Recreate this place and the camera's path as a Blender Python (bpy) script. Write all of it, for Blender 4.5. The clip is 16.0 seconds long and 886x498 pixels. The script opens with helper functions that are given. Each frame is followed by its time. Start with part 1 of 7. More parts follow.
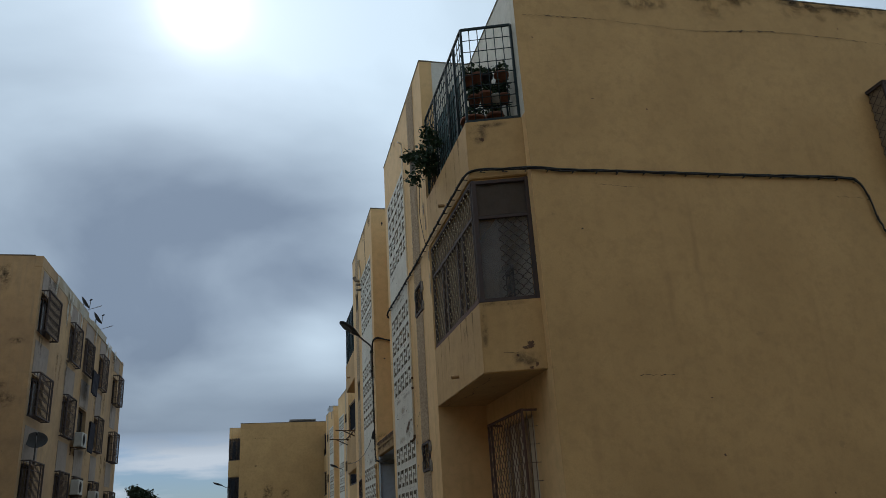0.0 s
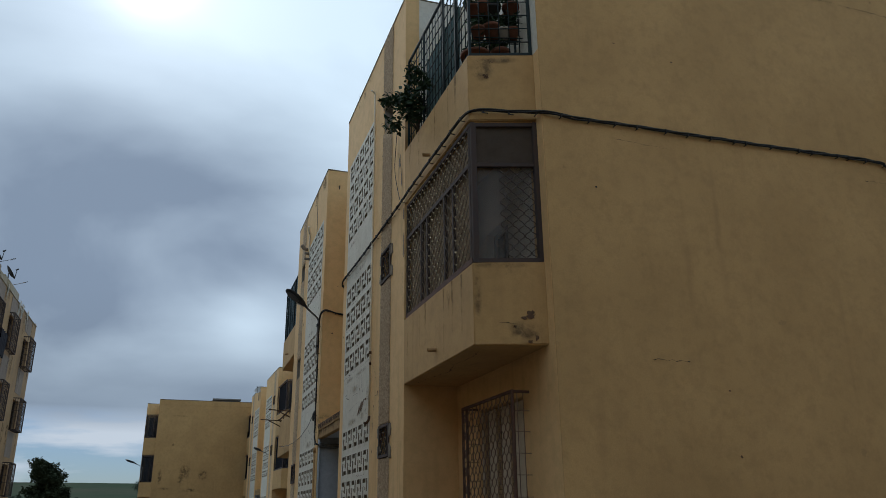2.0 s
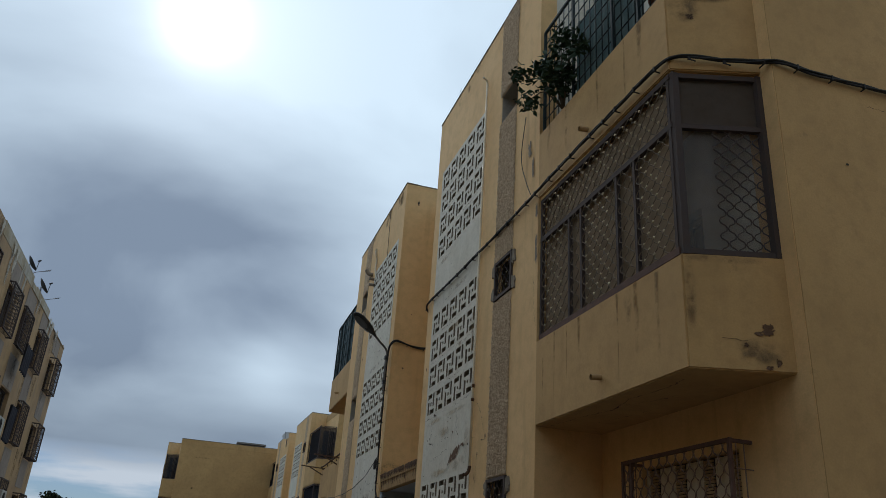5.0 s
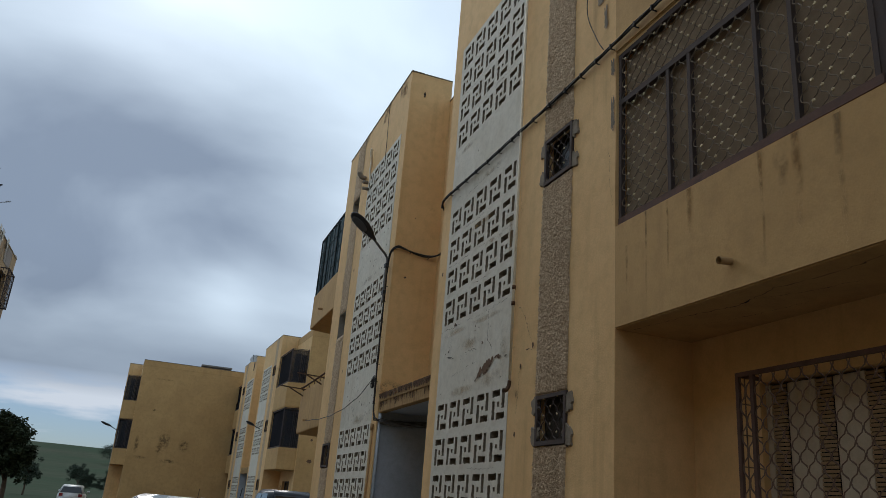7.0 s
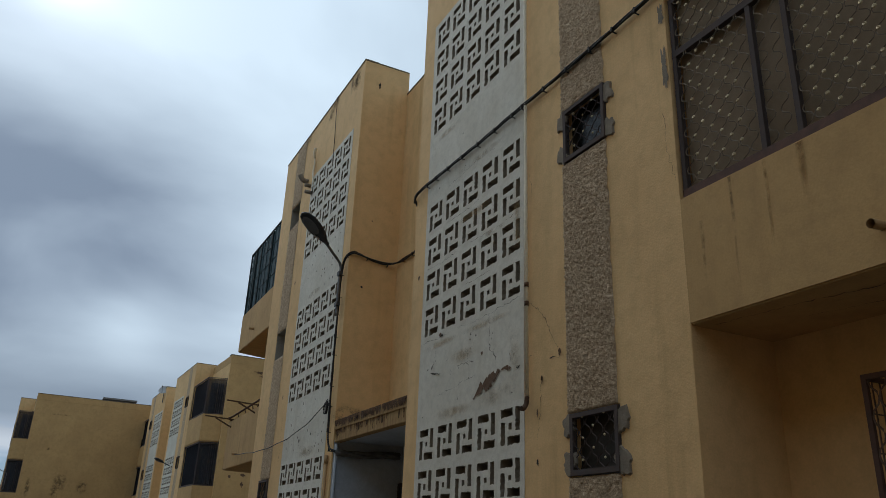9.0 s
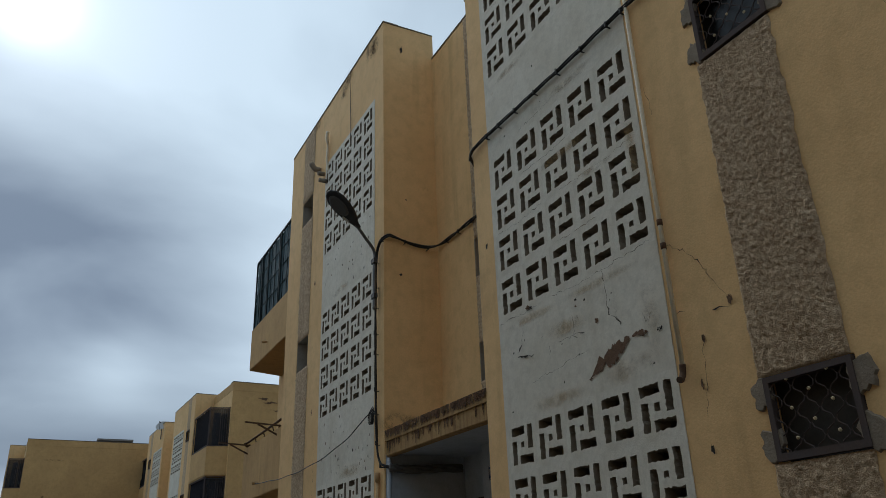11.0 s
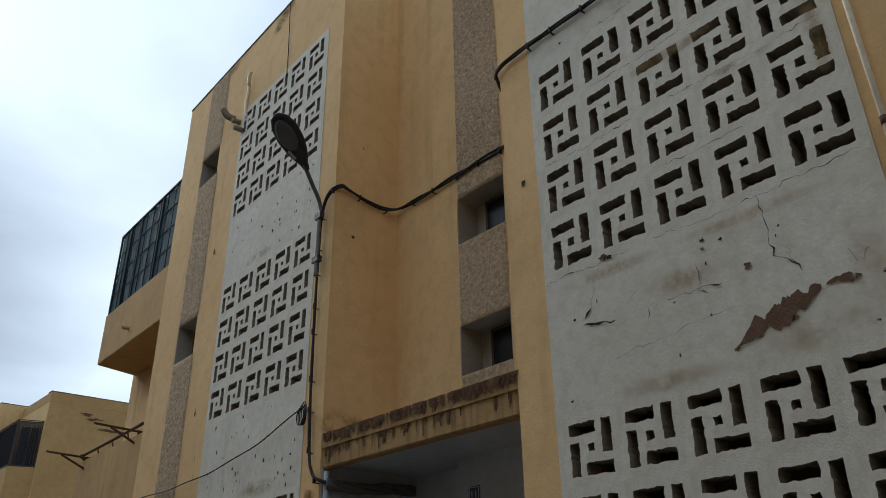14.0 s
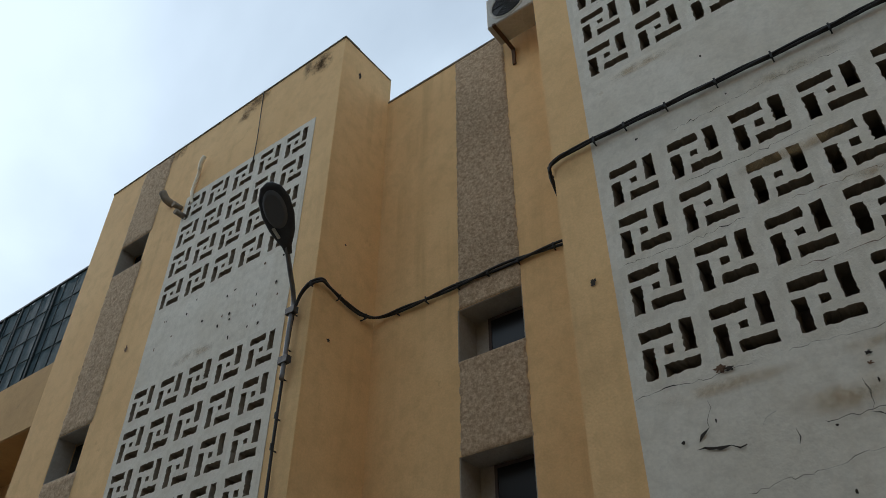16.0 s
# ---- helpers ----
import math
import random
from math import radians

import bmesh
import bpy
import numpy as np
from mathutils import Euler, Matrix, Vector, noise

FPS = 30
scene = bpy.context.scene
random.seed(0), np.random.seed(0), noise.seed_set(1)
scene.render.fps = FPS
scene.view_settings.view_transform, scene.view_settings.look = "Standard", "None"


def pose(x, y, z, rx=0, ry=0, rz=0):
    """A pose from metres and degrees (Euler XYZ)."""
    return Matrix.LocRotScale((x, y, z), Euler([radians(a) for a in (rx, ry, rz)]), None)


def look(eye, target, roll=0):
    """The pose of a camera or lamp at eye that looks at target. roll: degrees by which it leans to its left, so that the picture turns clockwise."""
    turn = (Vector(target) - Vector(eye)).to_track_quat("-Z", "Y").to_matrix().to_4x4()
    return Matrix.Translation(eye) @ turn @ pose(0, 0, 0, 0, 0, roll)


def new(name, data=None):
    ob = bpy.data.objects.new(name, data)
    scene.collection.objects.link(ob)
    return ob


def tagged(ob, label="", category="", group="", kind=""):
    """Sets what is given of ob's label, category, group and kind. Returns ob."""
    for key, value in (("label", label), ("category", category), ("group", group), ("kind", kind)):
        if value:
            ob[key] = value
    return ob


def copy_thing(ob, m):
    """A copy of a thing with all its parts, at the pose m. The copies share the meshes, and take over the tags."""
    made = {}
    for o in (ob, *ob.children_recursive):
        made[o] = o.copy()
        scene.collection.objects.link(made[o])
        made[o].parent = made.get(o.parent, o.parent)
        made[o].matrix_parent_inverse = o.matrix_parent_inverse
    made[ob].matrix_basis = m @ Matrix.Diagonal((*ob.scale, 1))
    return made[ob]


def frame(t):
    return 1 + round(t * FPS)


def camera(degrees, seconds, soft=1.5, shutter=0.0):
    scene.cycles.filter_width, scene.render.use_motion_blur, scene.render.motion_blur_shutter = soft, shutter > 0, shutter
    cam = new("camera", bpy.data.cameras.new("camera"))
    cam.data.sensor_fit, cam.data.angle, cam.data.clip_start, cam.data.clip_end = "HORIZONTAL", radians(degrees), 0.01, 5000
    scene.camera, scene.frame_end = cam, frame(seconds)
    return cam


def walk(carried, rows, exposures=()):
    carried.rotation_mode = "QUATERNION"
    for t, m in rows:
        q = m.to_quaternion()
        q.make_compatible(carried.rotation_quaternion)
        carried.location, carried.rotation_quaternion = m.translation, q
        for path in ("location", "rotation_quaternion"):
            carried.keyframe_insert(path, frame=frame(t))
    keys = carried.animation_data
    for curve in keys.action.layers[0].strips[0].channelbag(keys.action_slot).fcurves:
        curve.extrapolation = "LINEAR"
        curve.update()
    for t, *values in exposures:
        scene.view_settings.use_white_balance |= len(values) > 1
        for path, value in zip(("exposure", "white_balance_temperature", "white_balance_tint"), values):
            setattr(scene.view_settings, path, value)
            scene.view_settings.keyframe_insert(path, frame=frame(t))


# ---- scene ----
cam = camera(60.0, 16.0, soft=0.55)
METRES, EYE, TILT, LEAN, TURN = 17.0, 1.5, 0.0, 0.0, -13.6
ROWS = [
    (0.0, 0.0, 0.0, 0.0, 1.21, 19.79, 3.37),
    (0.5, -0.011, 0.0266, -0.0009, -2.26, 23.01, 0.18),
    (1.0, -0.0195, 0.0531, 0.0045, 0.18, 19.39, 4.0),
    (1.5, -0.0297, 0.0789, 0.0026, 0.7, 19.51, 3.6),
    (2.0, -0.0391, 0.1064, 0.0039, -4.81, 19.1, 0.64),
    (2.5, -0.0453, 0.139, 0.0063, -6.67, 18.24, 1.98),
    (3.0, -0.0562, 0.1793, 0.0091, -6.49, 20.36, 1.47),
    (3.5, -0.0695, 0.1992, 0.0107, -1.92, 21.73, 2.43),
    (4.0, -0.0821, 0.2235, 0.0128, -0.05, 22.48, 1.31),
    (4.5, -0.0964, 0.2468, 0.0118, -2.17, 23.77, -2.23),
    (7.0, -0.153, 0.4011, 0.0137, -7.42, 18.85, -4.38),
    (7.5, -0.1603, 0.4293, 0.0147, -9.15, 17.78, -1.64),
    (8.0, -0.1714, 0.4551, 0.0178, -10.42, 16.71, -2.28),
    (8.5, -0.1852, 0.4801, 0.019, -13.21, 19.49, -3.16),
    (11.0, -0.2217, 0.6297, 0.0231, -13.3, 22.84, 1.86),
    (11.5, -0.2266, 0.6632, 0.0212, -9.44, 22.09, 3.11),
    (12.0, -0.2417, 0.6872, 0.0219, -10.41, 20.49, 4.48),
    (12.5, -0.2521, 0.7149, 0.0242, -14.43, 19.57, 3.82),
    (13.0, -0.2551, 0.7459, 0.023, -16.23, 19.5, 1.75),
    (13.5, -0.2595, 0.7739, 0.0264, -22.4, 23.9, 0.16),
    (14.0, -0.2629, 0.8016, 0.0274, -26.64, 25.88, 0.83),
    (14.5, -0.2666, 0.83, 0.0275, -28.09, 28.13, -0.54),
    (15.0, -0.2761, 0.8582, 0.0291, -31.9, 31.96, -3.64),
    (15.5, -0.2871, 0.8835, 0.0296, -33.29, 38.29, 1.89),
    (16.0, -0.2938, 0.9094, 0.0299, -39.37, 38.51, -0.06),
]
walk(cam, [(t, pose(0, 0, EYE, TILT, LEAN, TURN) @ pose(METRES * x, METRES * y, METRES * z, 90 + pitch, roll, yaw)) for t, x, y, z, yaw, pitch, roll in ROWS],
     exposures=[(0.0, -0.05, 6210, 10), (1.0, 0.1, 6180, 10), (2.0, 0.03, 6180, 10), (2.5, 0.13, 6180, 10), (3.0, 0.18, 6190, 10), (3.5, -0.08, 6180, 10), (4.5, -0.06, 6200, 10), (7.0, 0.14, 6350, 12), (7.5, 0.19, 6370, 12), (8.0, 0.24, 6350, 12), (8.5, 0.10, 6310, 11), (11.0, -0.12, 6220, 10), (12.5, -0.05, 6240, 10), (13.5, 0.16, 6300, 12), (14.0, 0.26, 6320, 13), (14.5, 0.25, 6330, 13), (15.5, 0.17, 6320, 12), (16.0, 0.22, 6300, 12)])
SUN_DIR = Vector((-0.085, 0.797, 0.598)).normalized()

# ---------------------------------------------------------------- world and light
world = bpy.data.worlds.new("overcast_sky")
scene.world = world
world.use_nodes = True


def build_world():
    nt = world.node_tree
    nt.nodes.clear()
    N = lambda kind, **kw: node(nt, kind, **kw)
    L = nt.links.new
    out = N("ShaderNodeOutputWorld")
    bg = N("ShaderNodeBackground")
    L(bg.outputs[0], out.inputs[0])
    bg.inputs[1].default_value = 1.0
    co = N("ShaderNodeTexCoord").outputs["Generated"]
    sky = N("ShaderNodeTexSky", sky_type="NISHITA", sun_disc=False)
    sky.sun_elevation = math.asin(SUN_DIR.z)
    sky.sun_rotation = math.atan2(SUN_DIR.x, SUN_DIR.y)
    clear = N("ShaderNodeMix", data_type="RGBA", blend_type="MULTIPLY")
    clear.inputs[0].default_value = 1.0
    L(sky.outputs[0], clear.inputs[6])
    clear.inputs[7].default_value = (0.021, 0.031, 0.048, 1)
    # cloud layer: a flat deck seen in perspective
    sep = N("ShaderNodeSeparateXYZ")
    L(co, sep.inputs[0])
    up = maths(nt, "MAXIMUM", sep.outputs[2], 0.0)
    deck = maths(nt, "ADD", up, 0.32)
    px = maths(nt, "DIVIDE", sep.outputs[0], deck)
    py = maths(nt, "DIVIDE", sep.outputs[1], deck)
    comb = N("ShaderNodeCombineXYZ")
    L(px, comb.inputs[0])
    L(py, comb.inputs[1])
    big = N("ShaderNodeTexNoise")
    big.inputs["Scale"].default_value = 1.45
    big.inputs["Detail"].default_value = 6
    big.inputs["Roughness"].default_value = 0.46
    big.inputs["Distortion"].default_value = 0.35
    shift = N("ShaderNodeVectorMath", operation="ADD")
    L(comb.outputs[0], shift.inputs[0])
    shift.inputs[1].default_value = (3.4, 1.9, 0.0)
    L(shift.outputs[0], big.inputs["Vector"])
    # brightness of the deck
    ramp = N("ShaderNodeValToRGB")
    # a heavy bank below the sun, a thin place under it
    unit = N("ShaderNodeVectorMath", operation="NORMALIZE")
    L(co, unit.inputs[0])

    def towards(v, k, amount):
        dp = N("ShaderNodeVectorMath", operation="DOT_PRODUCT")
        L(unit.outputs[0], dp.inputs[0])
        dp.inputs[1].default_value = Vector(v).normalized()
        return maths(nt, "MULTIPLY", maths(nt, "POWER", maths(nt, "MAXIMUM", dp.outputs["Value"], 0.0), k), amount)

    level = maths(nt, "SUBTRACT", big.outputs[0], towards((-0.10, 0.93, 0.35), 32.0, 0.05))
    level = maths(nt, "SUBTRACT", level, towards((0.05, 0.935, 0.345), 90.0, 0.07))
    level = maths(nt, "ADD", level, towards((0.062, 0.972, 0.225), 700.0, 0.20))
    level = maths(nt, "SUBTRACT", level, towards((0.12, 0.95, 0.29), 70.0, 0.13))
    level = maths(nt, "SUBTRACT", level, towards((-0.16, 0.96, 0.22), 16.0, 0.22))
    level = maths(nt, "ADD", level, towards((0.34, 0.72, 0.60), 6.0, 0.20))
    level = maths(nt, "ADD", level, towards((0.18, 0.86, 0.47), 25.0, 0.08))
    # Out of view: sky dimmed behind for the gable, brightened left for facades.
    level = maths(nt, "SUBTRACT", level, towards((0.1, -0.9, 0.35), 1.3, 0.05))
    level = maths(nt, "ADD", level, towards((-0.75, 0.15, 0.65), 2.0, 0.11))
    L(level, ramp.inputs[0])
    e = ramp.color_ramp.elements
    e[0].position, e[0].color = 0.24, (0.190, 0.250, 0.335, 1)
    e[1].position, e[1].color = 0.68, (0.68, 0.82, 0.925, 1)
    # glow of the veiled sun
    dot = N("ShaderNodeVectorMath", operation="DOT_PRODUCT")
    nrm = N("ShaderNodeVectorMath", operation="NORMALIZE")
    L(co, nrm.inputs[0])
    L(nrm.outputs[0], dot.inputs[0])
    dot.inputs[1].default_value = SUN_DIR
    d = maths(nt, "MAXIMUM", dot.outputs["Value"], 0.0)
    g1 = maths(nt, "MULTIPLY", maths(nt, "POWER", d, 1100.0), 0.8)
    g2 = maths(nt, "MULTIPLY", maths(nt, "POWER", d, 110.0), 0.17)
    g3 = maths(nt, "MULTIPLY", maths(nt, "POWER", d, 5.0), 0.06)
    veil = maths(nt, "ADD", maths(nt, "MULTIPLY", big.outputs[0], 1.8), 0.1)
    glow = maths(nt, "MULTIPLY", maths(nt, "ADD", maths(nt, "ADD", g1, g2), g3), veil)
    lit = N("ShaderNodeMix", data_type="RGBA", blend_type="ADD")
    lit.inputs[0].default_value = 1.0
    gc = N("ShaderNodeCombineColor")
    L(glow, gc.inputs[0])
    L(glow, gc.inputs[1])
    L(maths(nt, "MULTIPLY", glow, 1.02), gc.inputs[2])
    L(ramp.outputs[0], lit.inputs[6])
    L(gc.outputs[0], lit.inputs[7])
    # the deck breaks up low over the horizon
    low = N("ShaderNodeMapRange")
    L(sep.outputs[2], low.inputs[0])
    low.inputs[1].default_value, low.inputs[2].default_value = 0.26, 0.15
    low.inputs[3].default_value, low.inputs[4].default_value = 0.0, 1.0
    brk = N("ShaderNodeTexNoise")
    brk.inputs["Scale"].default_value = 3.6
    brk.inputs["Detail"].default_value = 6
    streaks = N("ShaderNodeCombineXYZ")
    L(sep.outputs[0], streaks.inputs[0])
    L(sep.outputs[1], streaks.inputs[1])
    L(maths(nt, "MULTIPLY", sep.outputs[2], 6.0), streaks.inputs[2])
    L(streaks.outputs[0], brk.inputs["Vector"])
    hole = N("ShaderNodeMapRange")
    L(brk.outputs[0], hole.inputs[0])
    hole.inputs[1].default_value, hole.inputs[2].default_value = 0.47, 0.57
    under = N("ShaderNodeMapRange")
    L(sep.outputs[2], under.inputs[0])
    under.inputs[1].default_value, under.inputs[2].default_value = 0.125, 0.095
    gap = maths(nt, "MULTIPLY", hole.outputs[0], under.outputs[0])
    white = N("ShaderNodeMix", data_type="RGBA")
    L(maths(nt, "MULTIPLY", low.outputs[0], 0.7), white.inputs[0])
    L(lit.outputs[2], white.inputs[6])
    white.inputs[7].default_value = (0.20, 0.25, 0.315, 1)
    both = N("ShaderNodeMix", data_type="RGBA")
    L(gap, both.inputs[0])
    # sunlit heaps of cloud far off, under the edge of the deck
    heap = N("ShaderNodeMix", data_type="RGBA")
    L(maths(nt, "MULTIPLY", under.outputs[0], 0.85), heap.inputs[0])
    L(white.outputs[2], heap.inputs[6])
    heap.inputs[7].default_value = (0.60, 0.66, 0.72, 1)
    L(heap.outputs[2], both.inputs[6])
    L(clear.outputs[2], both.inputs[7])
    L(both.outputs[2], bg.inputs[0])


def node(nt, kind, **kw):
    n = nt.nodes.new(kind)
    for k, v in kw.items():
        if k == "operation":
            n.operation = v
        elif k == "data_type":
            n.data_type = v
        elif k == "blend_type":
            n.blend_type = v
        elif k == "sky_type":
            n.sky_type = v
        elif k == "sun_disc":
            n.sun_disc = v
    return n


def maths(nt, op, a, b=0.0):
    n = nt.nodes.new("ShaderNodeMath")
    n.operation = op
    for i, v in enumerate((a, b)):
        if isinstance(v, (int, float)):
            n.inputs[i].default_value = v
        else:
            nt.links.new(v, n.inputs[i])
    return n.outputs[0]


build_world()
sun = new("sun", bpy.data.lights.new("sun", "SUN"))
sun.data.energy, sun.data.angle, sun.data.color = 1.0, radians(20), (1.0, 0.95, 0.87)
sun.matrix_world = look(SUN_DIR * 100, (0, 0, 0))

# ---------------------------------------------------------------- materials


def material(name, base, second=None, rough=0.85, scale=3.0, fine=60.0, bump=0.25, depth=0.01, streak=0.0, streak_colour=(0.1, 0.08, 0.05), metal=0.0,
             spots=0.0, spot_colour=(0.25, 0.22, 0.18), vary=0.0, stretch=(1, 1, 1), runs=(5.0, 5.0, 0.32, 0.52, 0.74)):
    """Painted or raw surface: two tones in broad patches, fine grain with relief, optional run-off streaks and blotches of wear."""
    m = bpy.data.materials.new(name)
    m.use_nodes = True
    nt = m.node_tree
    b = nt.nodes["Principled BSDF"]
    L = nt.links.new
    co = nt.nodes.new("ShaderNodeTexCoord").outputs["Object"]
    mp = nt.nodes.new("ShaderNodeMapping")
    mp.inputs["Scale"].default_value = stretch
    L(co, mp.inputs[0])

    def noise_tex(s, detail, vec, rgh=0.55):
        n = nt.nodes.new("ShaderNodeTexNoise")
        n.inputs["Scale"].default_value, n.inputs["Detail"].default_value, n.inputs["Roughness"].default_value = s, detail, rgh
        L(vec, n.inputs["Vector"])
        return n.outputs[0]

    def ramp(v, lo, hi):
        r = nt.nodes.new("ShaderNodeMapRange")
        L(v, r.inputs[0])
        r.inputs[1].default_value, r.inputs[2].default_value = lo, hi
        return r.outputs[0]

    def mix(f, a, c):
        n = nt.nodes.new("ShaderNodeMix")
        n.data_type = "RGBA"
        if isinstance(f, float):
            n.inputs[0].default_value = f
        else:
            L(f, n.inputs[0])
        for i, v in ((6, a), (7, c)):
            if isinstance(v, tuple):
                n.inputs[i].default_value = (*v, 1)
            else:
                L(v, n.inputs[i])
        return n.outputs[2]

    second = second or tuple(c * 0.8 for c in base)
    colour = mix(ramp(noise_tex(scale, 6, mp.outputs[0]), 0.32, 0.68), base, second)
    grain = noise_tex(fine, 4, mp.outputs[0])
    colour = mix(maths(nt, "MULTIPLY", ramp(grain, 0.35, 0.75), 0.30), colour, tuple(c * 0.62 for c in base))
    if scale < 5:
        mottle = ramp(noise_tex(scale * 7.0, 9, mp.outputs[0], 0.65), 0.45, 0.72)
        colour = mix(maths(nt, "MULTIPLY", mottle, 0.42), colour, tuple(c * 0.68 for c in second))
    if streak:
        sm = nt.nodes.new("ShaderNodeMapping")
        sm.inputs["Scale"].default_value = runs[:3]
        L(co, sm.inputs[0])
        s = maths(nt, "MULTIPLY", ramp(noise_tex(1.0, 5, sm.outputs[0]), runs[3], runs[4]), ramp(noise_tex(0.55 if runs[0] < 9 else 3.0, 3, co), 0.42 if runs[0] < 9 else 0.25, 0.68 if runs[0] < 9 else 0.5))
        colour = mix(maths(nt, "MULTIPLY", s, streak), colour, streak_colour)
    if spots:
        s = ramp(noise_tex(2.3, 9, co, 0.68), 0.67, 0.70)
        colour = mix(maths(nt, "MULTIPLY", s, spots), colour, spot_colour)
    if vary:
        info = nt.nodes.new("ShaderNodeObjectInfo")
        colour = mix(maths(nt, "MULTIPLY", info.outputs["Random"], vary), colour, tuple(c * 0.6 for c in base))
    L(colour, b.inputs["Base Color"])
    L(maths(nt, "ADD", maths(nt, "MULTIPLY", grain, 0.2), rough - 0.1), b.inputs["Roughness"])
    b.inputs["Metallic"].default_value = metal
    b.inputs["Specular IOR Level"].default_value = 0.3
    if bump:
        bp = nt.nodes.new("ShaderNodeBump")
        bp.inputs["Strength"].default_value, bp.inputs["Distance"].default_value = bump, depth
        L(maths(nt, "ADD", grain, maths(nt, "MULTIPLY", noise_tex(fine * 0.16, 4, mp.outputs[0]), 1.5)), bp.inputs["Height"])
        L(bp.outputs[0], b.inputs["Normal"])
    return m


def glass(name, colour, rough=0.08):
    m = bpy.data.materials.new(name)
    m.use_nodes = True
    b = m.node_tree.nodes["Principled BSDF"]
    b.inputs["Base Color"].default_value = (*colour, 1)
    b.inputs["Roughness"].default_value = rough
    b.inputs["Specular IOR Level"].default_value = 0.6
    return m


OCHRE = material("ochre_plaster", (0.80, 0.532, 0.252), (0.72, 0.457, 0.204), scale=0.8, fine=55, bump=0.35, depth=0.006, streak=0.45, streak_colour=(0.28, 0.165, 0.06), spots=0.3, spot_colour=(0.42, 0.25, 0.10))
# Worn, darker copy of the ochre; gable and balcony shade partly in its colour.
OCHRE_SHADED = material("shaded_worn_ochre_plaster", (0.575, 0.362, 0.150), (0.478, 0.296, 0.120), scale=0.9, fine=60, bump=0.2, depth=0.005, streak=0.45, streak_colour=(0.28, 0.165, 0.07), spots=0.5, spot_colour=(0.32, 0.20, 0.09))
PALE = material("pale_plaster", (0.715, 0.68, 0.585), (0.625, 0.58, 0.475), scale=1.6, fine=45, bump=0.3, depth=0.006, streak=0.5, streak_colour=(0.36, 0.28, 0.17), spots=0.35, spot_colour=(0.42, 0.33, 0.21))
CLAUSTRA = material("painted_concrete", (0.735, 0.70, 0.605), (0.63, 0.585, 0.48), scale=3.0, fine=70, bump=0.45, depth=0.006, spots=0.6, spot_colour=(0.42, 0.33, 0.21), vary=0.12)
ROUGHCAST = material("roughcast", (0.66, 0.50, 0.33), (0.33, 0.225, 0.135), rough=0.95, scale=30, fine=110, bump=1.0, depth=0.012, streak=0.3, streak_colour=(0.2, 0.15, 0.09))
CEMENT = material("grey_cement", (0.27, 0.225, 0.17), (0.19, 0.155, 0.115), rough=0.95, scale=9, fine=60, bump=0.5, depth=0.01)
CONCRETE = material("stained_concrete", (0.47, 0.31, 0.13), (0.36, 0.215, 0.09), rough=0.95, scale=4, fine=40, bump=0.4, depth=0.01, streak=0.5, streak_colour=(0.16, 0.09, 0.045), runs=(15, 15, 0.9, 0.49, 0.60))
EDGE = material("weathered_coping", (0.22, 0.18, 0.12), (0.13, 0.11, 0.085), rough=0.95, scale=5, fine=40, bump=0.5)
RECESS = material("grey_white_paint", (0.50, 0.53, 0.57), (0.42, 0.45, 0.48), scale=1.5, fine=40, bump=0.15, depth=0.004, streak=0.3, streak_colour=(0.25, 0.23, 0.19))
NICHE = material("bare_grey_render", (0.40, 0.36, 0.30), (0.31, 0.27, 0.22), scale=4, fine=50, bump=0.3)
INSIDE = material("bare_interior", (0.38, 0.33, 0.275), (0.29, 0.25, 0.205), scale=2, fine=30)
IRON = material("dark_brown_iron", (0.072, 0.058, 0.056), (0.085, 0.060, 0.050), rough=0.9, scale=8, fine=80, bump=0.2, depth=0.002)
GREEN_IRON = material("dark_green_iron", (0.016, 0.028, 0.03), (0.025, 0.038, 0.04), rough=0.75, scale=8, fine=80, bump=0.15, depth=0.002)
RUST = material("rusty_iron", (0.14, 0.075, 0.04), (0.07, 0.045, 0.03), rough=0.9, scale=12, fine=90, bump=0.4, depth=0.003, metal=0.2)
ROD = material("weathered_brown_rod", (0.25, 0.195, 0.14), (0.17, 0.13, 0.09), rough=0.8, scale=10, fine=80, bump=0)
STUD = material("brass_stud", (0.62, 0.52, 0.34), (0.48, 0.38, 0.22), rough=0.45, scale=20, fine=90, metal=0.4, bump=0.0)
MESH_CLOTH = material("brown_screen_cloth", (0.52, 0.40, 0.275), (0.41, 0.31, 0.205), rough=0.95, scale=1.2, fine=130, bump=0.4, depth=0.004)
# Near-black sheet: the far openings' inner darkness is put into its colour.
DARK_FILL = material("dark_opening_fill", (0.040, 0.041, 0.047), (0.028, 0.028, 0.033), rough=0.95, scale=1.2, fine=90, bump=0.2)


def let_light_through(m, share, holes):
    """Thin open-weave cloth: part of the light soaks through it, part passes between the threads."""
    nt = m.node_tree
    b = nt.nodes["Principled BSDF"]
    t = nt.nodes.new("ShaderNodeBsdfTranslucent")
    nt.links.new(b.inputs["Base Color"].links[0].from_socket, t.inputs[0])
    mx = nt.nodes.new("ShaderNodeMixShader")
    mx.inputs[0].default_value = share
    nt.links.new(b.outputs[0], mx.inputs[1])
    nt.links.new(t.outputs[0], mx.inputs[2])
    clear = nt.nodes.new("ShaderNodeBsdfTransparent")
    weave = nt.nodes.new("ShaderNodeMixShader")
    weave.inputs[0].default_value = holes
    nt.links.new(mx.outputs[0], weave.inputs[1])
    nt.links.new(clear.outputs[0], weave.inputs[2])
    nt.links.new(weave.outputs[0], nt.nodes["Material Output"].inputs[0])


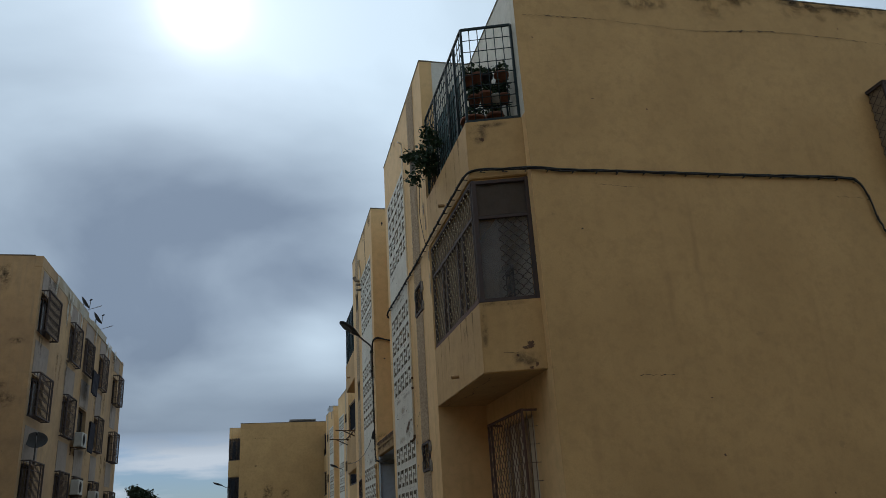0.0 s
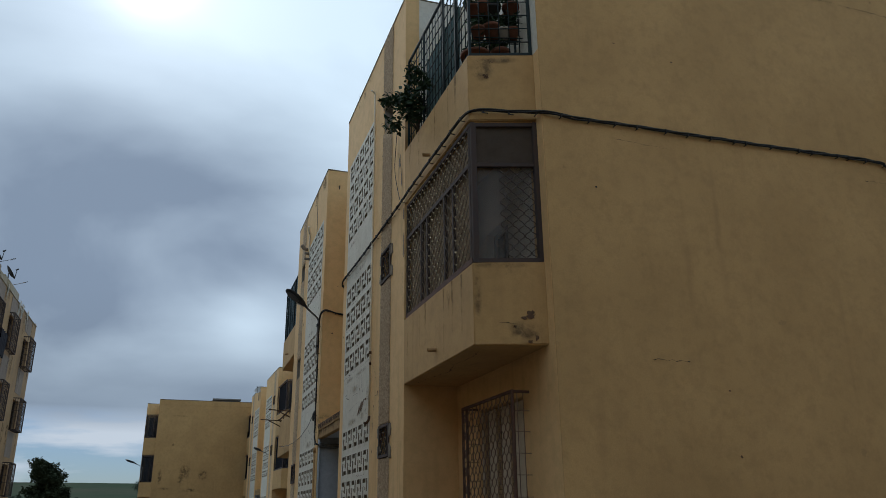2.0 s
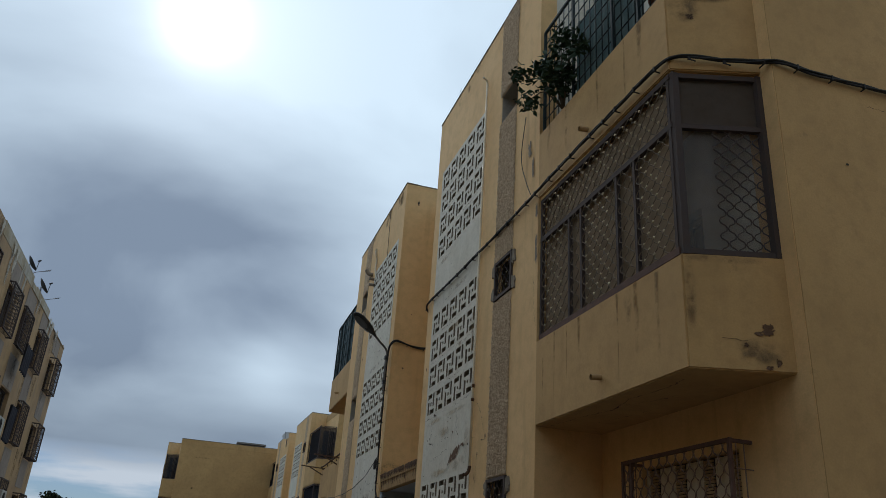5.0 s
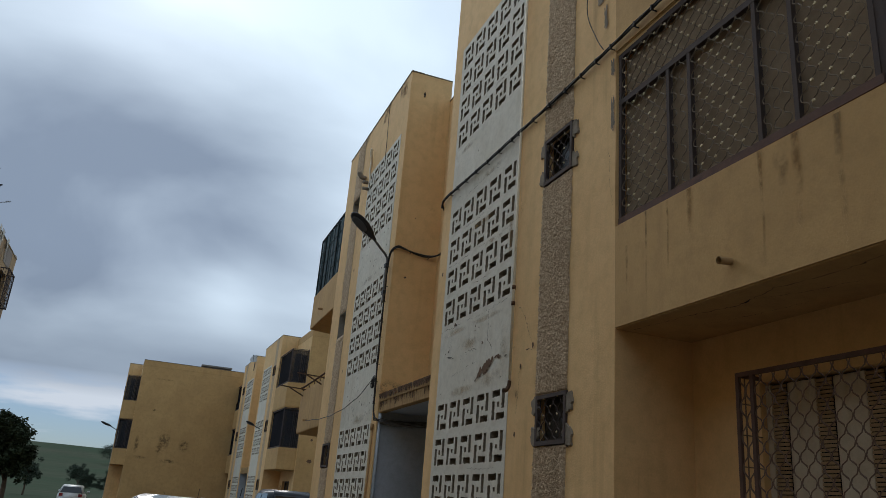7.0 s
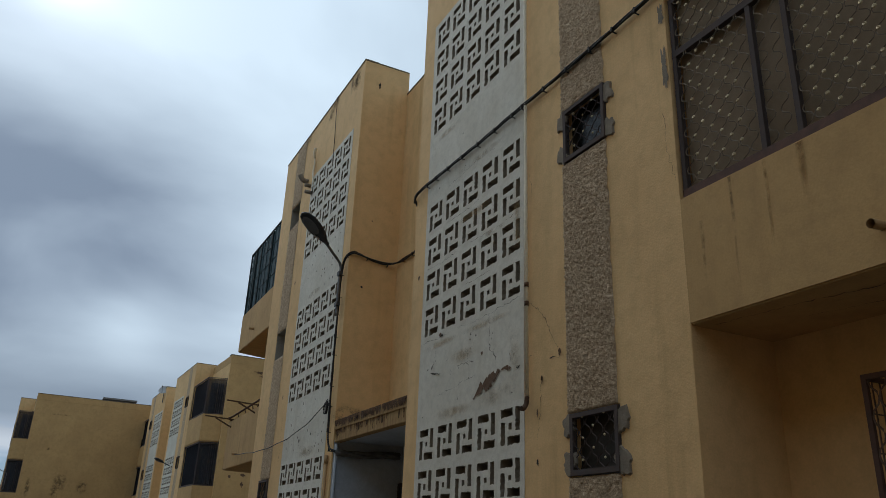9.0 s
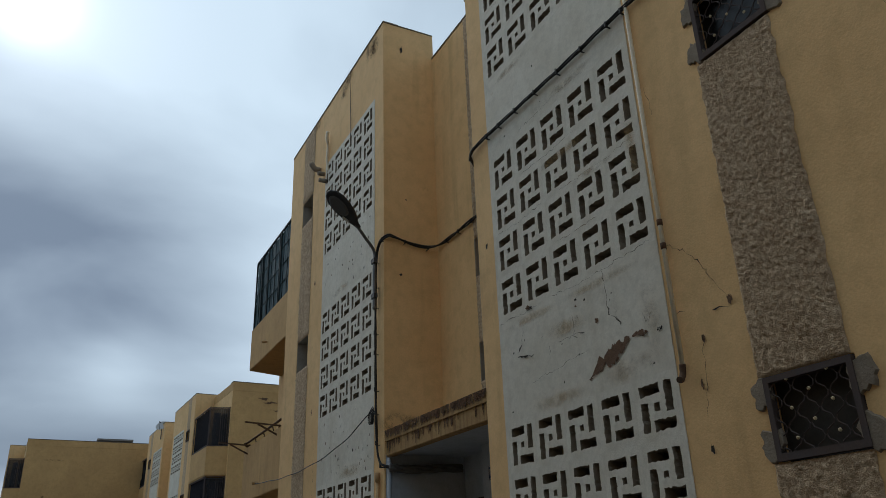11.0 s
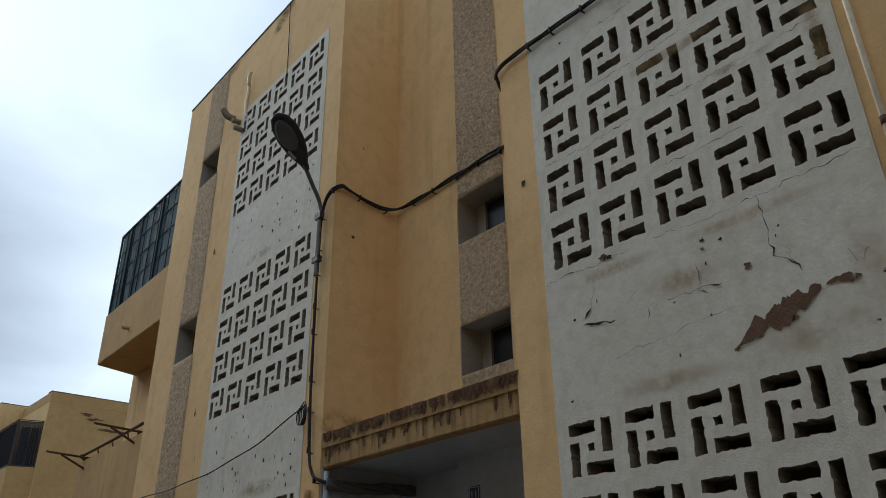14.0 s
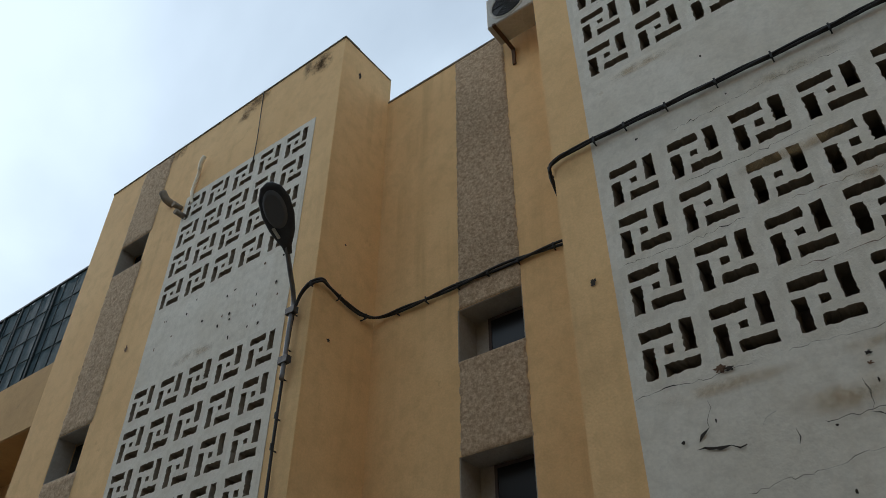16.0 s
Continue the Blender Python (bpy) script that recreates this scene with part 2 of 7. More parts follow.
DUSTY = material("dusty_pane", (0.055, 0.048, 0.04), (0.04, 0.034, 0.028), rough=0.7, scale=4, fine=40, bump=0)
TARP = material("blue_green_tarp", (0.11, 0.20, 0.21), (0.075, 0.145, 0.155), rough=0.55, scale=3, fine=25, bump=0.5, depth=0.02)
GREY_CURTAIN = material("grey_curtain", (0.22, 0.20, 0.18), (0.13, 0.115, 0.10), rough=0.95, scale=5, fine=60, bump=0.3)
CURTAIN = material("cream_curtain", (0.66, 0.56, 0.42), (0.54, 0.44, 0.31), rough=0.95, scale=5, fine=60, bump=0.3)
BLIND = material("woven_cane_blind", (0.46, 0.31, 0.17), (0.34, 0.22, 0.115), rough=0.9, scale=8, fine=50, bump=0.5)
DARK_GLASS = glass("dark_window_glass", (0.012, 0.012, 0.012), 0.25)
DARK_GLASS.node_tree.nodes["Principled BSDF"].inputs["Specular IOR Level"].default_value = 0.25
CABLE = material("black_cable", (0.017, 0.016, 0.016), (0.03, 0.028, 0.026), rough=0.6, scale=12, fine=80, bump=0.2, depth=0.002)
# Brown concrete for the claustra holes, darkened to put their shade in the colour.
HOLE_DARK = material("darkened_hole_concrete", (0.34, 0.285, 0.215), (0.25, 0.205, 0.15), rough=0.95, scale=6, fine=60, bump=0.4)
PVC = material("yellowed_pvc", (0.86, 0.78, 0.60), (0.78, 0.69, 0.51), rough=0.5, scale=3, fine=40, bump=0.05)
WHITE_PVC = material("grey_white_pvc", (0.42, 0.44, 0.46), (0.33, 0.35, 0.37), rough=0.5, scale=3, fine=40, bump=0.05)
LAMP_GREY = material("lamp_housing_grey", (0.05, 0.052, 0.055), (0.035, 0.035, 0.037), rough=0.5, scale=6, fine=60, bump=0.1, metal=0.3)
LAMP_GLASS = glass("dusty_lamp_glass", (0.075, 0.078, 0.08), 0.45)
STEEL = material("galvanised_arm", (0.20, 0.20, 0.20), (0.13, 0.13, 0.13), rough=0.55, scale=9, fine=70, bump=0.1, metal=0.6)
AC_WHITE = material("aged_white_enamel", (0.50, 0.49, 0.44), (0.40, 0.38, 0.33), rough=0.5, scale=4, fine=50, bump=0.05, streak=0.3, streak_colour=(0.2, 0.16, 0.1))
AC_DARK = material("black_fan_grille", (0.03, 0.03, 0.03), (0.02, 0.02, 0.02), rough=0.6, scale=10, bump=0)
TERRACOTTA = material("terracotta", (0.20, 0.085, 0.05), (0.15, 0.06, 0.035), rough=0.9, scale=8, fine=60, bump=0.2, vary=0.4)
LEAF = material("leaf_green", (0.035, 0.065, 0.025), (0.02, 0.042, 0.018), rough=0.6, scale=6, fine=30, bump=0.2, depth=0.004)
TREE_LEAF = material("tree_foliage", (0.035, 0.05, 0.02), (0.02, 0.032, 0.014), rough=0.8, scale=1.5, fine=10, bump=0)
BARK = material("bark", (0.12, 0.09, 0.06), (0.08, 0.06, 0.04), rough=0.95, scale=6, fine=30, bump=0.5)
ASPHALT = material("asphalt", (0.055, 0.053, 0.05), (0.04, 0.038, 0.036), rough=0.95, scale=0.6, fine=70, bump=0.4, depth=0.006)
PAVING = material("concrete_pavement", (0.15, 0.135, 0.115), (0.11, 0.10, 0.085), rough=0.95, scale=1.2, fine=50, bump=0.3)
# Greyed grass green; the haze over the hills is put into this colour.
GRASS = material("hazed_hill_grass", (0.052, 0.076, 0.050), (0.082, 0.088, 0.064), rough=1.0, scale=0.012, fine=0.12, bump=0)
GRASS.node_tree.nodes["Principled BSDF"].inputs["Specular IOR Level"].default_value = 0.0
ROOF_GREY = material("roof_screed", (0.25, 0.24, 0.22), (0.18, 0.17, 0.16), rough=0.95, scale=1, fine=30, bump=0.3)
DISH_DARK = material("weathered_dark_dish", (0.05, 0.047, 0.045), (0.035, 0.033, 0.03), rough=0.85, scale=6, bump=0.1)
PAINTED_CONDUIT = material("ochre_painted_conduit", (0.50, 0.32, 0.15), (0.36, 0.23, 0.11), rough=0.8, scale=5, fine=40, bump=0.2)
DISH = material("dish_enamel", (0.46, 0.46, 0.45), (0.36, 0.36, 0.35), rough=0.6, scale=6, bump=0.05)
PATCH = material("exposed_brown_render", (0.17, 0.10, 0.06), (0.11, 0.065, 0.04), rough=1.0, scale=14, fine=80, bump=0.6)
RUST_RUN = material("rust_run", (0.27, 0.145, 0.05), (0.33, 0.185, 0.065), rough=0.95, scale=9, fine=50, bump=0.1)
RUN_OFF = material("black_run_off", (0.075, 0.036, 0.018), (0.15, 0.075, 0.035), rough=0.95, scale=12, fine=60, bump=0.2)
STAIN = material("damp_stain", (0.24, 0.155, 0.075), (0.30, 0.19, 0.085), rough=0.95, scale=6, fine=40, bump=0.2)
CRACK = material("dark_crack", (0.06, 0.05, 0.04), (0.03, 0.025, 0.02), rough=1.0, bump=0)
RUBBER = material("tyre_rubber", (0.02, 0.02, 0.02), (0.03, 0.03, 0.03), rough=0.9, bump=0.1)
CAR_WHITE = material("white_car_paint", (0.62, 0.62, 0.60), (0.55, 0.55, 0.53), rough=0.3, scale=1, bump=0)
CAR_SILVER = material("silver_car_paint", (0.48, 0.49, 0.50), (0.42, 0.43, 0.44), rough=0.3, scale=1, bump=0, metal=0.4)
CAR_DARK = material("dark_blue_car_paint", (0.03, 0.035, 0.045), (0.025, 0.03, 0.04), rough=0.3, scale=1, bump=0)
CAR_GLASS = glass("car_window_glass", (0.02, 0.025, 0.028), 0.05)
TAIL_RED = glass("tail_lamp_red", (0.25, 0.02, 0.02), 0.2)
PLATE_BLUE = material("enamel_plate_blue", (0.07, 0.10, 0.19), (0.055, 0.08, 0.15), rough=0.4, bump=0)
PLATE_WHITE = material("enamel_plate_white", (0.6, 0.6, 0.58), (0.5, 0.5, 0.48), rough=0.4, bump=0)
DOOR_DARK = material("dark_steel_door", (0.030, 0.036, 0.044), (0.038, 0.042, 0.048), rough=0.55, scale=3, bump=0.1)


def soften(m, strength, hard=0.0):
    """Stains that thin out towards their edge and are broken up by the grain of the wall."""
    nt = m.node_tree
    L = nt.links.new
    at = nt.nodes.new("ShaderNodeAttribute")
    at.attribute_name = "fade"
    co = nt.nodes.new("ShaderNodeTexCoord")
    n = nt.nodes.new("ShaderNodeTexNoise")
    n.inputs["Scale"].default_value, n.inputs["Detail"].default_value, n.inputs["Roughness"].default_value = 5.0, 9, 0.65
    L(co.outputs["Object"], n.inputs["Vector"])
    r = nt.nodes.new("ShaderNodeMapRange")
    r.interpolation_type = "SMOOTHSTEP"
    L(n.outputs[0], r.inputs[0])
    r.inputs[1].default_value, r.inputs[2].default_value = 0.36, 0.66
    if hard:
        edge = nt.nodes.new("ShaderNodeMapRange")
        edge.interpolation_type = "SMOOTHSTEP"
        L(maths(nt, "ADD", at.outputs["Fac"], maths(nt, "MULTIPLY", maths(nt, "SUBTRACT", n.outputs[0], 0.5), 1.6)), edge.inputs[0])
        edge.inputs[1].default_value, edge.inputs[2].default_value = hard, hard + 0.3
        n.inputs["Scale"].default_value = 26.0
        cover = maths(nt, "MULTIPLY", edge.outputs[0], strength)
    else:
        cover = maths(nt, "MULTIPLY", maths(nt, "POWER", at.outputs["Fac"], 1.5), maths(nt, "MULTIPLY", r.outputs[0], strength))
    clear = nt.nodes.new("ShaderNodeBsdfTransparent")
    mx = nt.nodes.new("ShaderNodeMixShader")
    L(cover, mx.inputs[0])
    L(clear.outputs[0], mx.inputs[1])
    L(nt.nodes["Principled BSDF"].outputs[0], mx.inputs[2])
    L(mx.outputs[0], nt.nodes["Material Output"].inputs[0])


SOOT = material("dark_weather_stain", (0.13, 0.095, 0.06), (0.17, 0.12, 0.075), rough=0.95, scale=8, fine=60, bump=0.2)
STAIN_SOFT = material("faint_damp", (0.36, 0.215, 0.085), (0.42, 0.25, 0.10), rough=0.95, scale=5, fine=60, bump=0.2)
WASH = material("rusty_wash", (0.46, 0.32, 0.15), (0.42, 0.27, 0.12), rough=0.95, scale=8, fine=60, bump=0.2)
WHITE_WASH = material("lime_wash_run", (0.60, 0.56, 0.47), (0.52, 0.46, 0.36), rough=0.95, scale=8, fine=60, bump=0.2)
for m, k, hard in ((STAIN, 0.9, 0), (RUST_RUN, 0.95, 0), (RUN_OFF, 0.82, 0.18), (SOOT, 0.75, 0), (WASH, 0.5, 0), (STAIN_SOFT, 0.4, 0), (WHITE_WASH, 0.85, 0.3)):
    soften(m, k, hard)

END_CLOTH = material("dark_brown_cloth", (0.19, 0.15, 0.12), (0.14, 0.11, 0.085), rough=0.95, scale=1.2, fine=130, bump=0.4, depth=0.004)
DUSTY_CABLE = material("dusty_cable", (0.16, 0.15, 0.14), (0.10, 0.094, 0.086), rough=0.9, scale=6, fine=60, bump=0.2)


let_light_through(MESH_CLOTH, 0.45, 0.08)
let_light_through(END_CLOTH, 0.4, 0.2)
let_light_through(TARP, 0.55, 0.05)
let_light_through(DARK_FILL, 0.2, 0.12)
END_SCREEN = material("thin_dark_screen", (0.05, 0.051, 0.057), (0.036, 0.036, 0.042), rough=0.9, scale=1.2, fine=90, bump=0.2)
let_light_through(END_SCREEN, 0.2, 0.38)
DARK_TARP = material("dark_teal_tarp", (0.060, 0.105, 0.120), (0.036, 0.066, 0.076), rough=0.75, scale=5, fine=25, bump=0.5, depth=0.02)
DADO = material("dark_red_dado_paint", (0.17, 0.06, 0.05), (0.12, 0.045, 0.04), rough=0.7, scale=2, fine=40, bump=0.15)
RED_IRON = material("rusty_brown_iron", (0.15, 0.085, 0.065), (0.095, 0.06, 0.05), rough=0.9, scale=9, fine=80, bump=0.2, depth=0.002)
BROWN_ROD = material("painted_brown_rod", (0.22, 0.145, 0.11), (0.15, 0.10, 0.08), rough=0.85, scale=10, fine=80, bump=0)
# Paler, bluer leaf green for far trees: distance haze put into the colour.
HAZED_LEAF = material("hazed_far_foliage", (0.05, 0.068, 0.042), (0.035, 0.05, 0.034), rough=0.9, scale=1.5, fine=10, bump=0)
GREY_BAND = material("grey_painted_plaster", (0.33, 0.27, 0.22), (0.25, 0.20, 0.16), scale=0.7, fine=30, bump=0.3, streak=0.6, streak_colour=(0.18, 0.14, 0.1), spots=0.5, spot_colour=(0.2, 0.15, 0.1))


def dusty_glass(name, dust):
    """Clear pane with a film of dust on it."""
    m = bpy.data.materials.new(name)
    m.use_nodes = True
    nt = m.node_tree
    b = nt.nodes["Principled BSDF"]
    b.inputs["Base Color"].default_value, b.inputs["Roughness"].default_value = (0.34, 0.31, 0.28, 1), 0.25
    n = nt.nodes.new("ShaderNodeTexNoise")
    n.inputs["Scale"].default_value, n.inputs["Detail"].default_value = 2.5, 5
    nt.links.new(nt.nodes.new("ShaderNodeTexCoord").outputs["Object"], n.inputs["Vector"])
    mx = nt.nodes.new("ShaderNodeMixShader")
    nt.links.new(maths(nt, "MULTIPLY", n.outputs[0], dust * 2), mx.inputs[0])
    nt.links.new(nt.nodes.new("ShaderNodeBsdfTransparent").outputs[0], mx.inputs[1])
    nt.links.new(b.outputs[0], mx.inputs[2])
    nt.links.new(mx.outputs[0], nt.nodes["Material Output"].inputs[0])
    return m


DUSTY_GLASS = dusty_glass("dusty_clear_glass", 0.15)
DARK_FILL.node_tree.nodes["Principled BSDF"].inputs["Specular IOR Level"].default_value = 0.0

# ---------------------------------------------------------------- mesh helpers
PLACE = {}  # where each built object's own frame lies in the world of its building


def link(name, bm, mat, parent=None, label="", at=Matrix()):
    me = bpy.data.meshes.new(name)
    bm.to_mesh(me)
    bm.free()
    me.materials.append(mat)
    return link_mesh(name, me, parent, label, at)


def link_mesh(name, me, parent=None, label="", at=Matrix()):
    ob = new(name, me)
    if parent is not None:
        ob.parent = parent
        ob.matrix_parent_inverse = PLACE[parent].inverted()
    ob.matrix_basis = at
    PLACE[ob] = at.copy()
    if label:
        ob["label"] = label
    return ob


def part(name, bm, mat, parent, label=""):
    return link(name, bm, mat, parent, label)


def thing(name, at, label, category, group="", kind=""):
    """An empty at the base of a thing; its parts are drawn in world places and hung under it."""
    ob = new(name)
    ob.empty_display_size = 0.2
    ob.matrix_basis = Matrix.Translation(at)
    PLACE[ob] = ob.matrix_basis.copy()
    return tagged(ob, label, category, group, kind)


def box(bm, x0, x1, y0, y1, z0, z1):
    v = [bm.verts.new((x, y, z)) for z in (z0, z1) for x, y in ((x0, y0), (x1, y0), (x1, y1), (x0, y1))]
    for f in ((3, 2, 1, 0), (4, 5, 6, 7), (0, 1, 5, 4), (1, 2, 6, 5), (2, 3, 7, 6), (3, 0, 4, 7)):
        bm.faces.new([v[i] for i in f])
    return v


def bevel(bm, w, seg=1):
    bmesh.ops.recalc_face_normals(bm, faces=bm.faces)
    bmesh.ops.bevel(bm, geom=list(bm.edges), offset=w, segments=seg, affect="EDGES", clamp_overlap=True)


def boxes(*list_of, w=0.0):
    bm = bmesh.new()
    for b in list_of:
        box(bm, *b)
    if w:
        bevel(bm, w)
    return bm


def obox(bm, a, b, width, depth, side=(0, 0, 1)):
    """A bar from a to b; width across, depth along side."""
    a, b = Vector(a), Vector(b)
    d = (b - a).normalized()
    s = Vector(side)
    s = (s - d * s.dot(d)).normalized()
    n = d.cross(s)
    v = []
    for p in (a, b):
        for i, j in ((-1, -1), (1, -1), (1, 1), (-1, 1)):
            v.append(bm.verts.new(p + n * (i * width / 2) + s * (j * depth / 2)))
    for f in ((3, 2, 1, 0), (4, 5, 6, 7), (0, 1, 5, 4), (1, 2, 6, 5), (2, 3, 7, 6), (3, 0, 4, 7)):
        bm.faces.new([v[i] for i in f])


def tube(bm, pts, r, n=6, cap=True, r_end=None):
    """A round bar along points."""
    pts = [Vector(p) for p in pts]
    rings = []
    ref = Vector((0.13, 0.31, 0.94)).normalized()
    for i, p in enumerate(pts):
        d = (pts[min(i + 1, len(pts) - 1)] - pts[max(i - 1, 0)]).normalized()
        a = d.cross(ref)
        if a.length < 0.05:
            a = d.cross(Vector((1, 0, 0)))
        a.normalize()
        b = d.cross(a)
        rr = r if r_end is None else r + (r_end - r) * i / (len(pts) - 1)
        rings.append([bm.verts.new(p + (a * math.cos(2 * math.pi * k / n) + b * math.sin(2 * math.pi * k / n)) * rr) for k in range(n)])
    for r0, r1 in zip(rings, rings[1:]):
        for k in range(n):
            f = bm.faces.new((r0[k], r0[(k + 1) % n], r1[(k + 1) % n], r1[k]))
            f.smooth = n > 4
    if cap:
        bm.faces.new(rings[0][::-1])
        bm.faces.new(rings[-1])


def plate(bm, u0, u1, v0, v1, holes, thick, put, us=(), vs=(), jitter=None, back=True):
    """A slab with rectangular holes that go right through. put(u, v, w): the place of a point w behind the front face."""
    us = sorted({u0, u1, *us, *[h[0] for h in holes], *[h[1] for h in holes]})
    vs = sorted({v0, v1, *vs, *[h[2] for h in holes], *[h[3] for h in holes]})
    us = [u for u in us if u0 <= u <= u1]
    vs = [v for v in vs if v0 <= v <= v1]
    gone = lambda u, v: any(h[0] < u < h[1] and h[2] < v < h[3] for h in holes)
    solid = {}
    for i in range(len(us) - 1):
        for j in range(len(vs) - 1):
            solid[i, j] = not gone((us[i] + us[i + 1]) / 2, (vs[j] + vs[j + 1]) / 2)
    cache = {}

    def V(i, j, k):
        if (i, j, k) not in cache:
            du, dv = jitter(us[i], vs[j]) if jitter else (0, 0)
            cache[i, j, k] = bm.verts.new(put(us[i] + du, vs[j] + dv, k * thick))
        return cache[i, j, k]

    for (i, j), full in solid.items():
        if not full:
            continue
        bm.faces.new((V(i, j, 0), V(i + 1, j, 0), V(i + 1, j + 1, 0), V(i, j + 1, 0)))
        if back:
            bm.faces.new((V(i, j, 1), V(i, j + 1, 1), V(i + 1, j + 1, 1), V(i + 1, j, 1)))
        for di, dj, a, b in ((-1, 0, (i, j), (i, j + 1)), (1, 0, (i + 1, j + 1), (i + 1, j)), (0, -1, (i + 1, j), (i, j)), (0, 1, (i, j + 1), (i + 1, j + 1))):
            if not solid.get((i + di, j + dj), False):
                bm.faces.new((V(*a, 0), V(*b, 0), V(*b, 1), V(*a, 1)))
    bmesh.ops.recalc_face_normals(bm, faces=bm.faces)


def prism(bm, outline, z0, z1):
    lo = [bm.verts.new((x, y, z0)) for x, y in outline]
    hi = [bm.verts.new((x, y, z1)) for x, y in outline]
    bm.faces.new(lo[::-1])
    bm.faces.new(hi)
    n = len(lo)
    for i in range(n):
        bm.faces.new((lo[i], lo[(i + 1) % n], hi[(i + 1) % n], hi[i]))
    bmesh.ops.recalc_face_normals(bm, faces=bm.faces)


def lathe(bm, profile, n=16, at=(0, 0, 0), turn=Matrix()):
    rings = []
    for r, z in profile:
        rings.append([bm.verts.new(Vector(at) + turn @ Vector((r * math.cos(2 * math.pi * k / n), r * math.sin(2 * math.pi * k / n), z))) for k in range(n)])
    for a, b in zip(rings, rings[1:]):
        for k in range(n):
            f = bm.faces.new((a[k], a[(k + 1) % n], b[(k + 1) % n], b[k]))
            f.smooth = True
    return rings


# ---------------------------------------------------------------- the yellow apartment blocks
# Each block is two mirrored halves about a recessed stair; x runs into the block, y along the street.
MID, FRONT, BACK, DEEP = 19.57, 2.93, 3.79, 14.0
GABLE, BAL_END, TOWER_END = 9.93, 13.2, 18.2
GABLE_OUT = 9.93 - 0.16  # the blank gable stands proud of the balcony ends
TOP_LOW, TOP_HIGH = 9.99, 10.47
CORNER = (2.95, 10.2)  # outer corner of the balconies
PANEL = (15.43, 17.85)
UNIT_Y, UNIT_Z = 0.47, 0.485


def mirrored(y):
    """The far half is a touch longer than the near one."""
    return 2 * MID - y + 0.022 * (TOWER_END - y)


def flip_y(bm, flip):
    if flip:
        for v in bm.verts:
            v.co.y = mirrored(v.co.y)
        bmesh.ops.reverse_faces(bm, faces=bm.faces)
    return bm


def uneven(k):
    """Small wander of hand-made edges."""
    return lambda u, v: (k * noise.noise((u * 9.1, v * 7.7, 3.0)), k * noise.noise((u * 8.3, v * 9.9, 11.0)))


def claustra_meshes():
    s, t, a, b, c, d = UNIT_Y / 2, UNIT_Z / 2, 0.176, 0.096, 0.046, 0.027
    holes = [(-a, c, b, a), (b, a, -c, a), (-c, a, -a, -b), (-a, -b, -a, c), (-d, d, -d, d)]
    made = []
    for k in range(5):
        bm = bmesh.new()
        rnd = random.Random(20 + k)

        def wander(u, v):
            return (0, 0) if abs(u) == s or abs(v) == t else (rnd.uniform(-0.006, 0.006) * (1.25 if k == 4 else 1), rnd.uniform(-0.006, 0.006) * (1.25 if k == 4 else 1))

        cuts = (-0.14, -0.07, 0.0, 0.07, 0.136, 0.205, -0.205)
        plate(bm, -s, s, -t, t, holes, 0.15, lambda u, v, w: (w, -u, v), us=cuts, vs=cuts, jitter=wander, back=False)
        me = bpy.data.meshes.new("claustra_block")
        bm.to_mesh(me)
        bm.free()
        me.materials.append(CLAUSTRA)
        me.materials.append(HOLE_DARK)  # all side faces take the darkened concrete, shade included
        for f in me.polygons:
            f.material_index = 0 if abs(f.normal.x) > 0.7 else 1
        made.append(me)
    return made


CLAUSTRA_MESHES = claustra_meshes()


def roughcast_strip(bm, put, u0, u1, v0, v1, step):
    """Thrown-on gravel render: a grid with real pebble relief."""
    nu, nv = max(2, round((u1 - u0) / step)), max(2, round((v1 - v0) / step))
    rows = []
    for j in range(nv + 1):
        row = []
        for i in range(nu + 1):
            u, v = u0 + (u1 - u0) * i / nu, v0 + (v1 - v0) * j / nv
            edge = i in (0, nu) or j in (0, nv)
            h = 0 if edge else 0.012 + 0.008 * noise.noise((u * 38, v * 38, u0)) + 0.016 * noise.noise((u * 62, v * 62, 7))
            if edge:
                wob = 0.02 * noise.noise((u * 11, v * 11, 5))
                u += wob if i in (0, nu) else 0
            row.append(bm.verts.new(put(u, v, -h)))
        rows.append(row)
    for j in range(nv):
        for i in range(nu):
            f = bm.faces.new((rows[j][i], rows[j][i + 1], rows[j + 1][i + 1], rows[j + 1][i]))
            f.smooth = True
    bmesh.ops.recalc_face_normals(bm, faces=bm.faces)


def on_front(u, v, w):
    return (FRONT + w, u, v)


def on_stair(u, v, w):
    return (BACK + 0.04 + w, u, v)


def wavy_grille(bm, p0, p1, z0, z1, pitch=0.08, wave=0.165, r=0.005):
    """Bent rods that touch in pairs, filling the upright rectangle over the line p0-p1."""
    p0, p1 = Vector((*p0, 0)), Vector((*p1, 0))
    run = p1 - p0
    n = max(1, int(run.length / pitch))
    d = run.normalized()
    steps = int((z1 - z0) / wave * 6)
    for i in range(n):
        base = p0 + d * ((i + 0.5) * run.length / n)
        sgn = 1 if i % 2 else -1
        pts = []
        for j in range(steps + 1):
            z = z0 + (z1 - z0) * j / steps
            c = math.cos(2 * math.pi * (z - z0) / wave)
            c = math.copysign(abs(c) ** 0.6, c)
            pts.append(base + d * (sgn * c * pitch * 0.47) + Vector((0, 0, z)))
        tube(bm, pts, r, 4, cap=False)


def stud_mesh(r):
    """A pressed brass button that looks along -x."""
    bm = bmesh.new()
    lathe(bm, [(r, 0.0), (r * 0.85, 0.007), (r * 0.45, 0.010), (r * 0.3, 0.006), (0.0005, 0.006)], 8, (0, 0, 0), Matrix.Rotation(radians(-90), 3, "Y"))
    me = bpy.data.meshes.new("stud")
    bm.to_mesh(me)
    bm.free()
    me.materials.append(STUD)
    return me


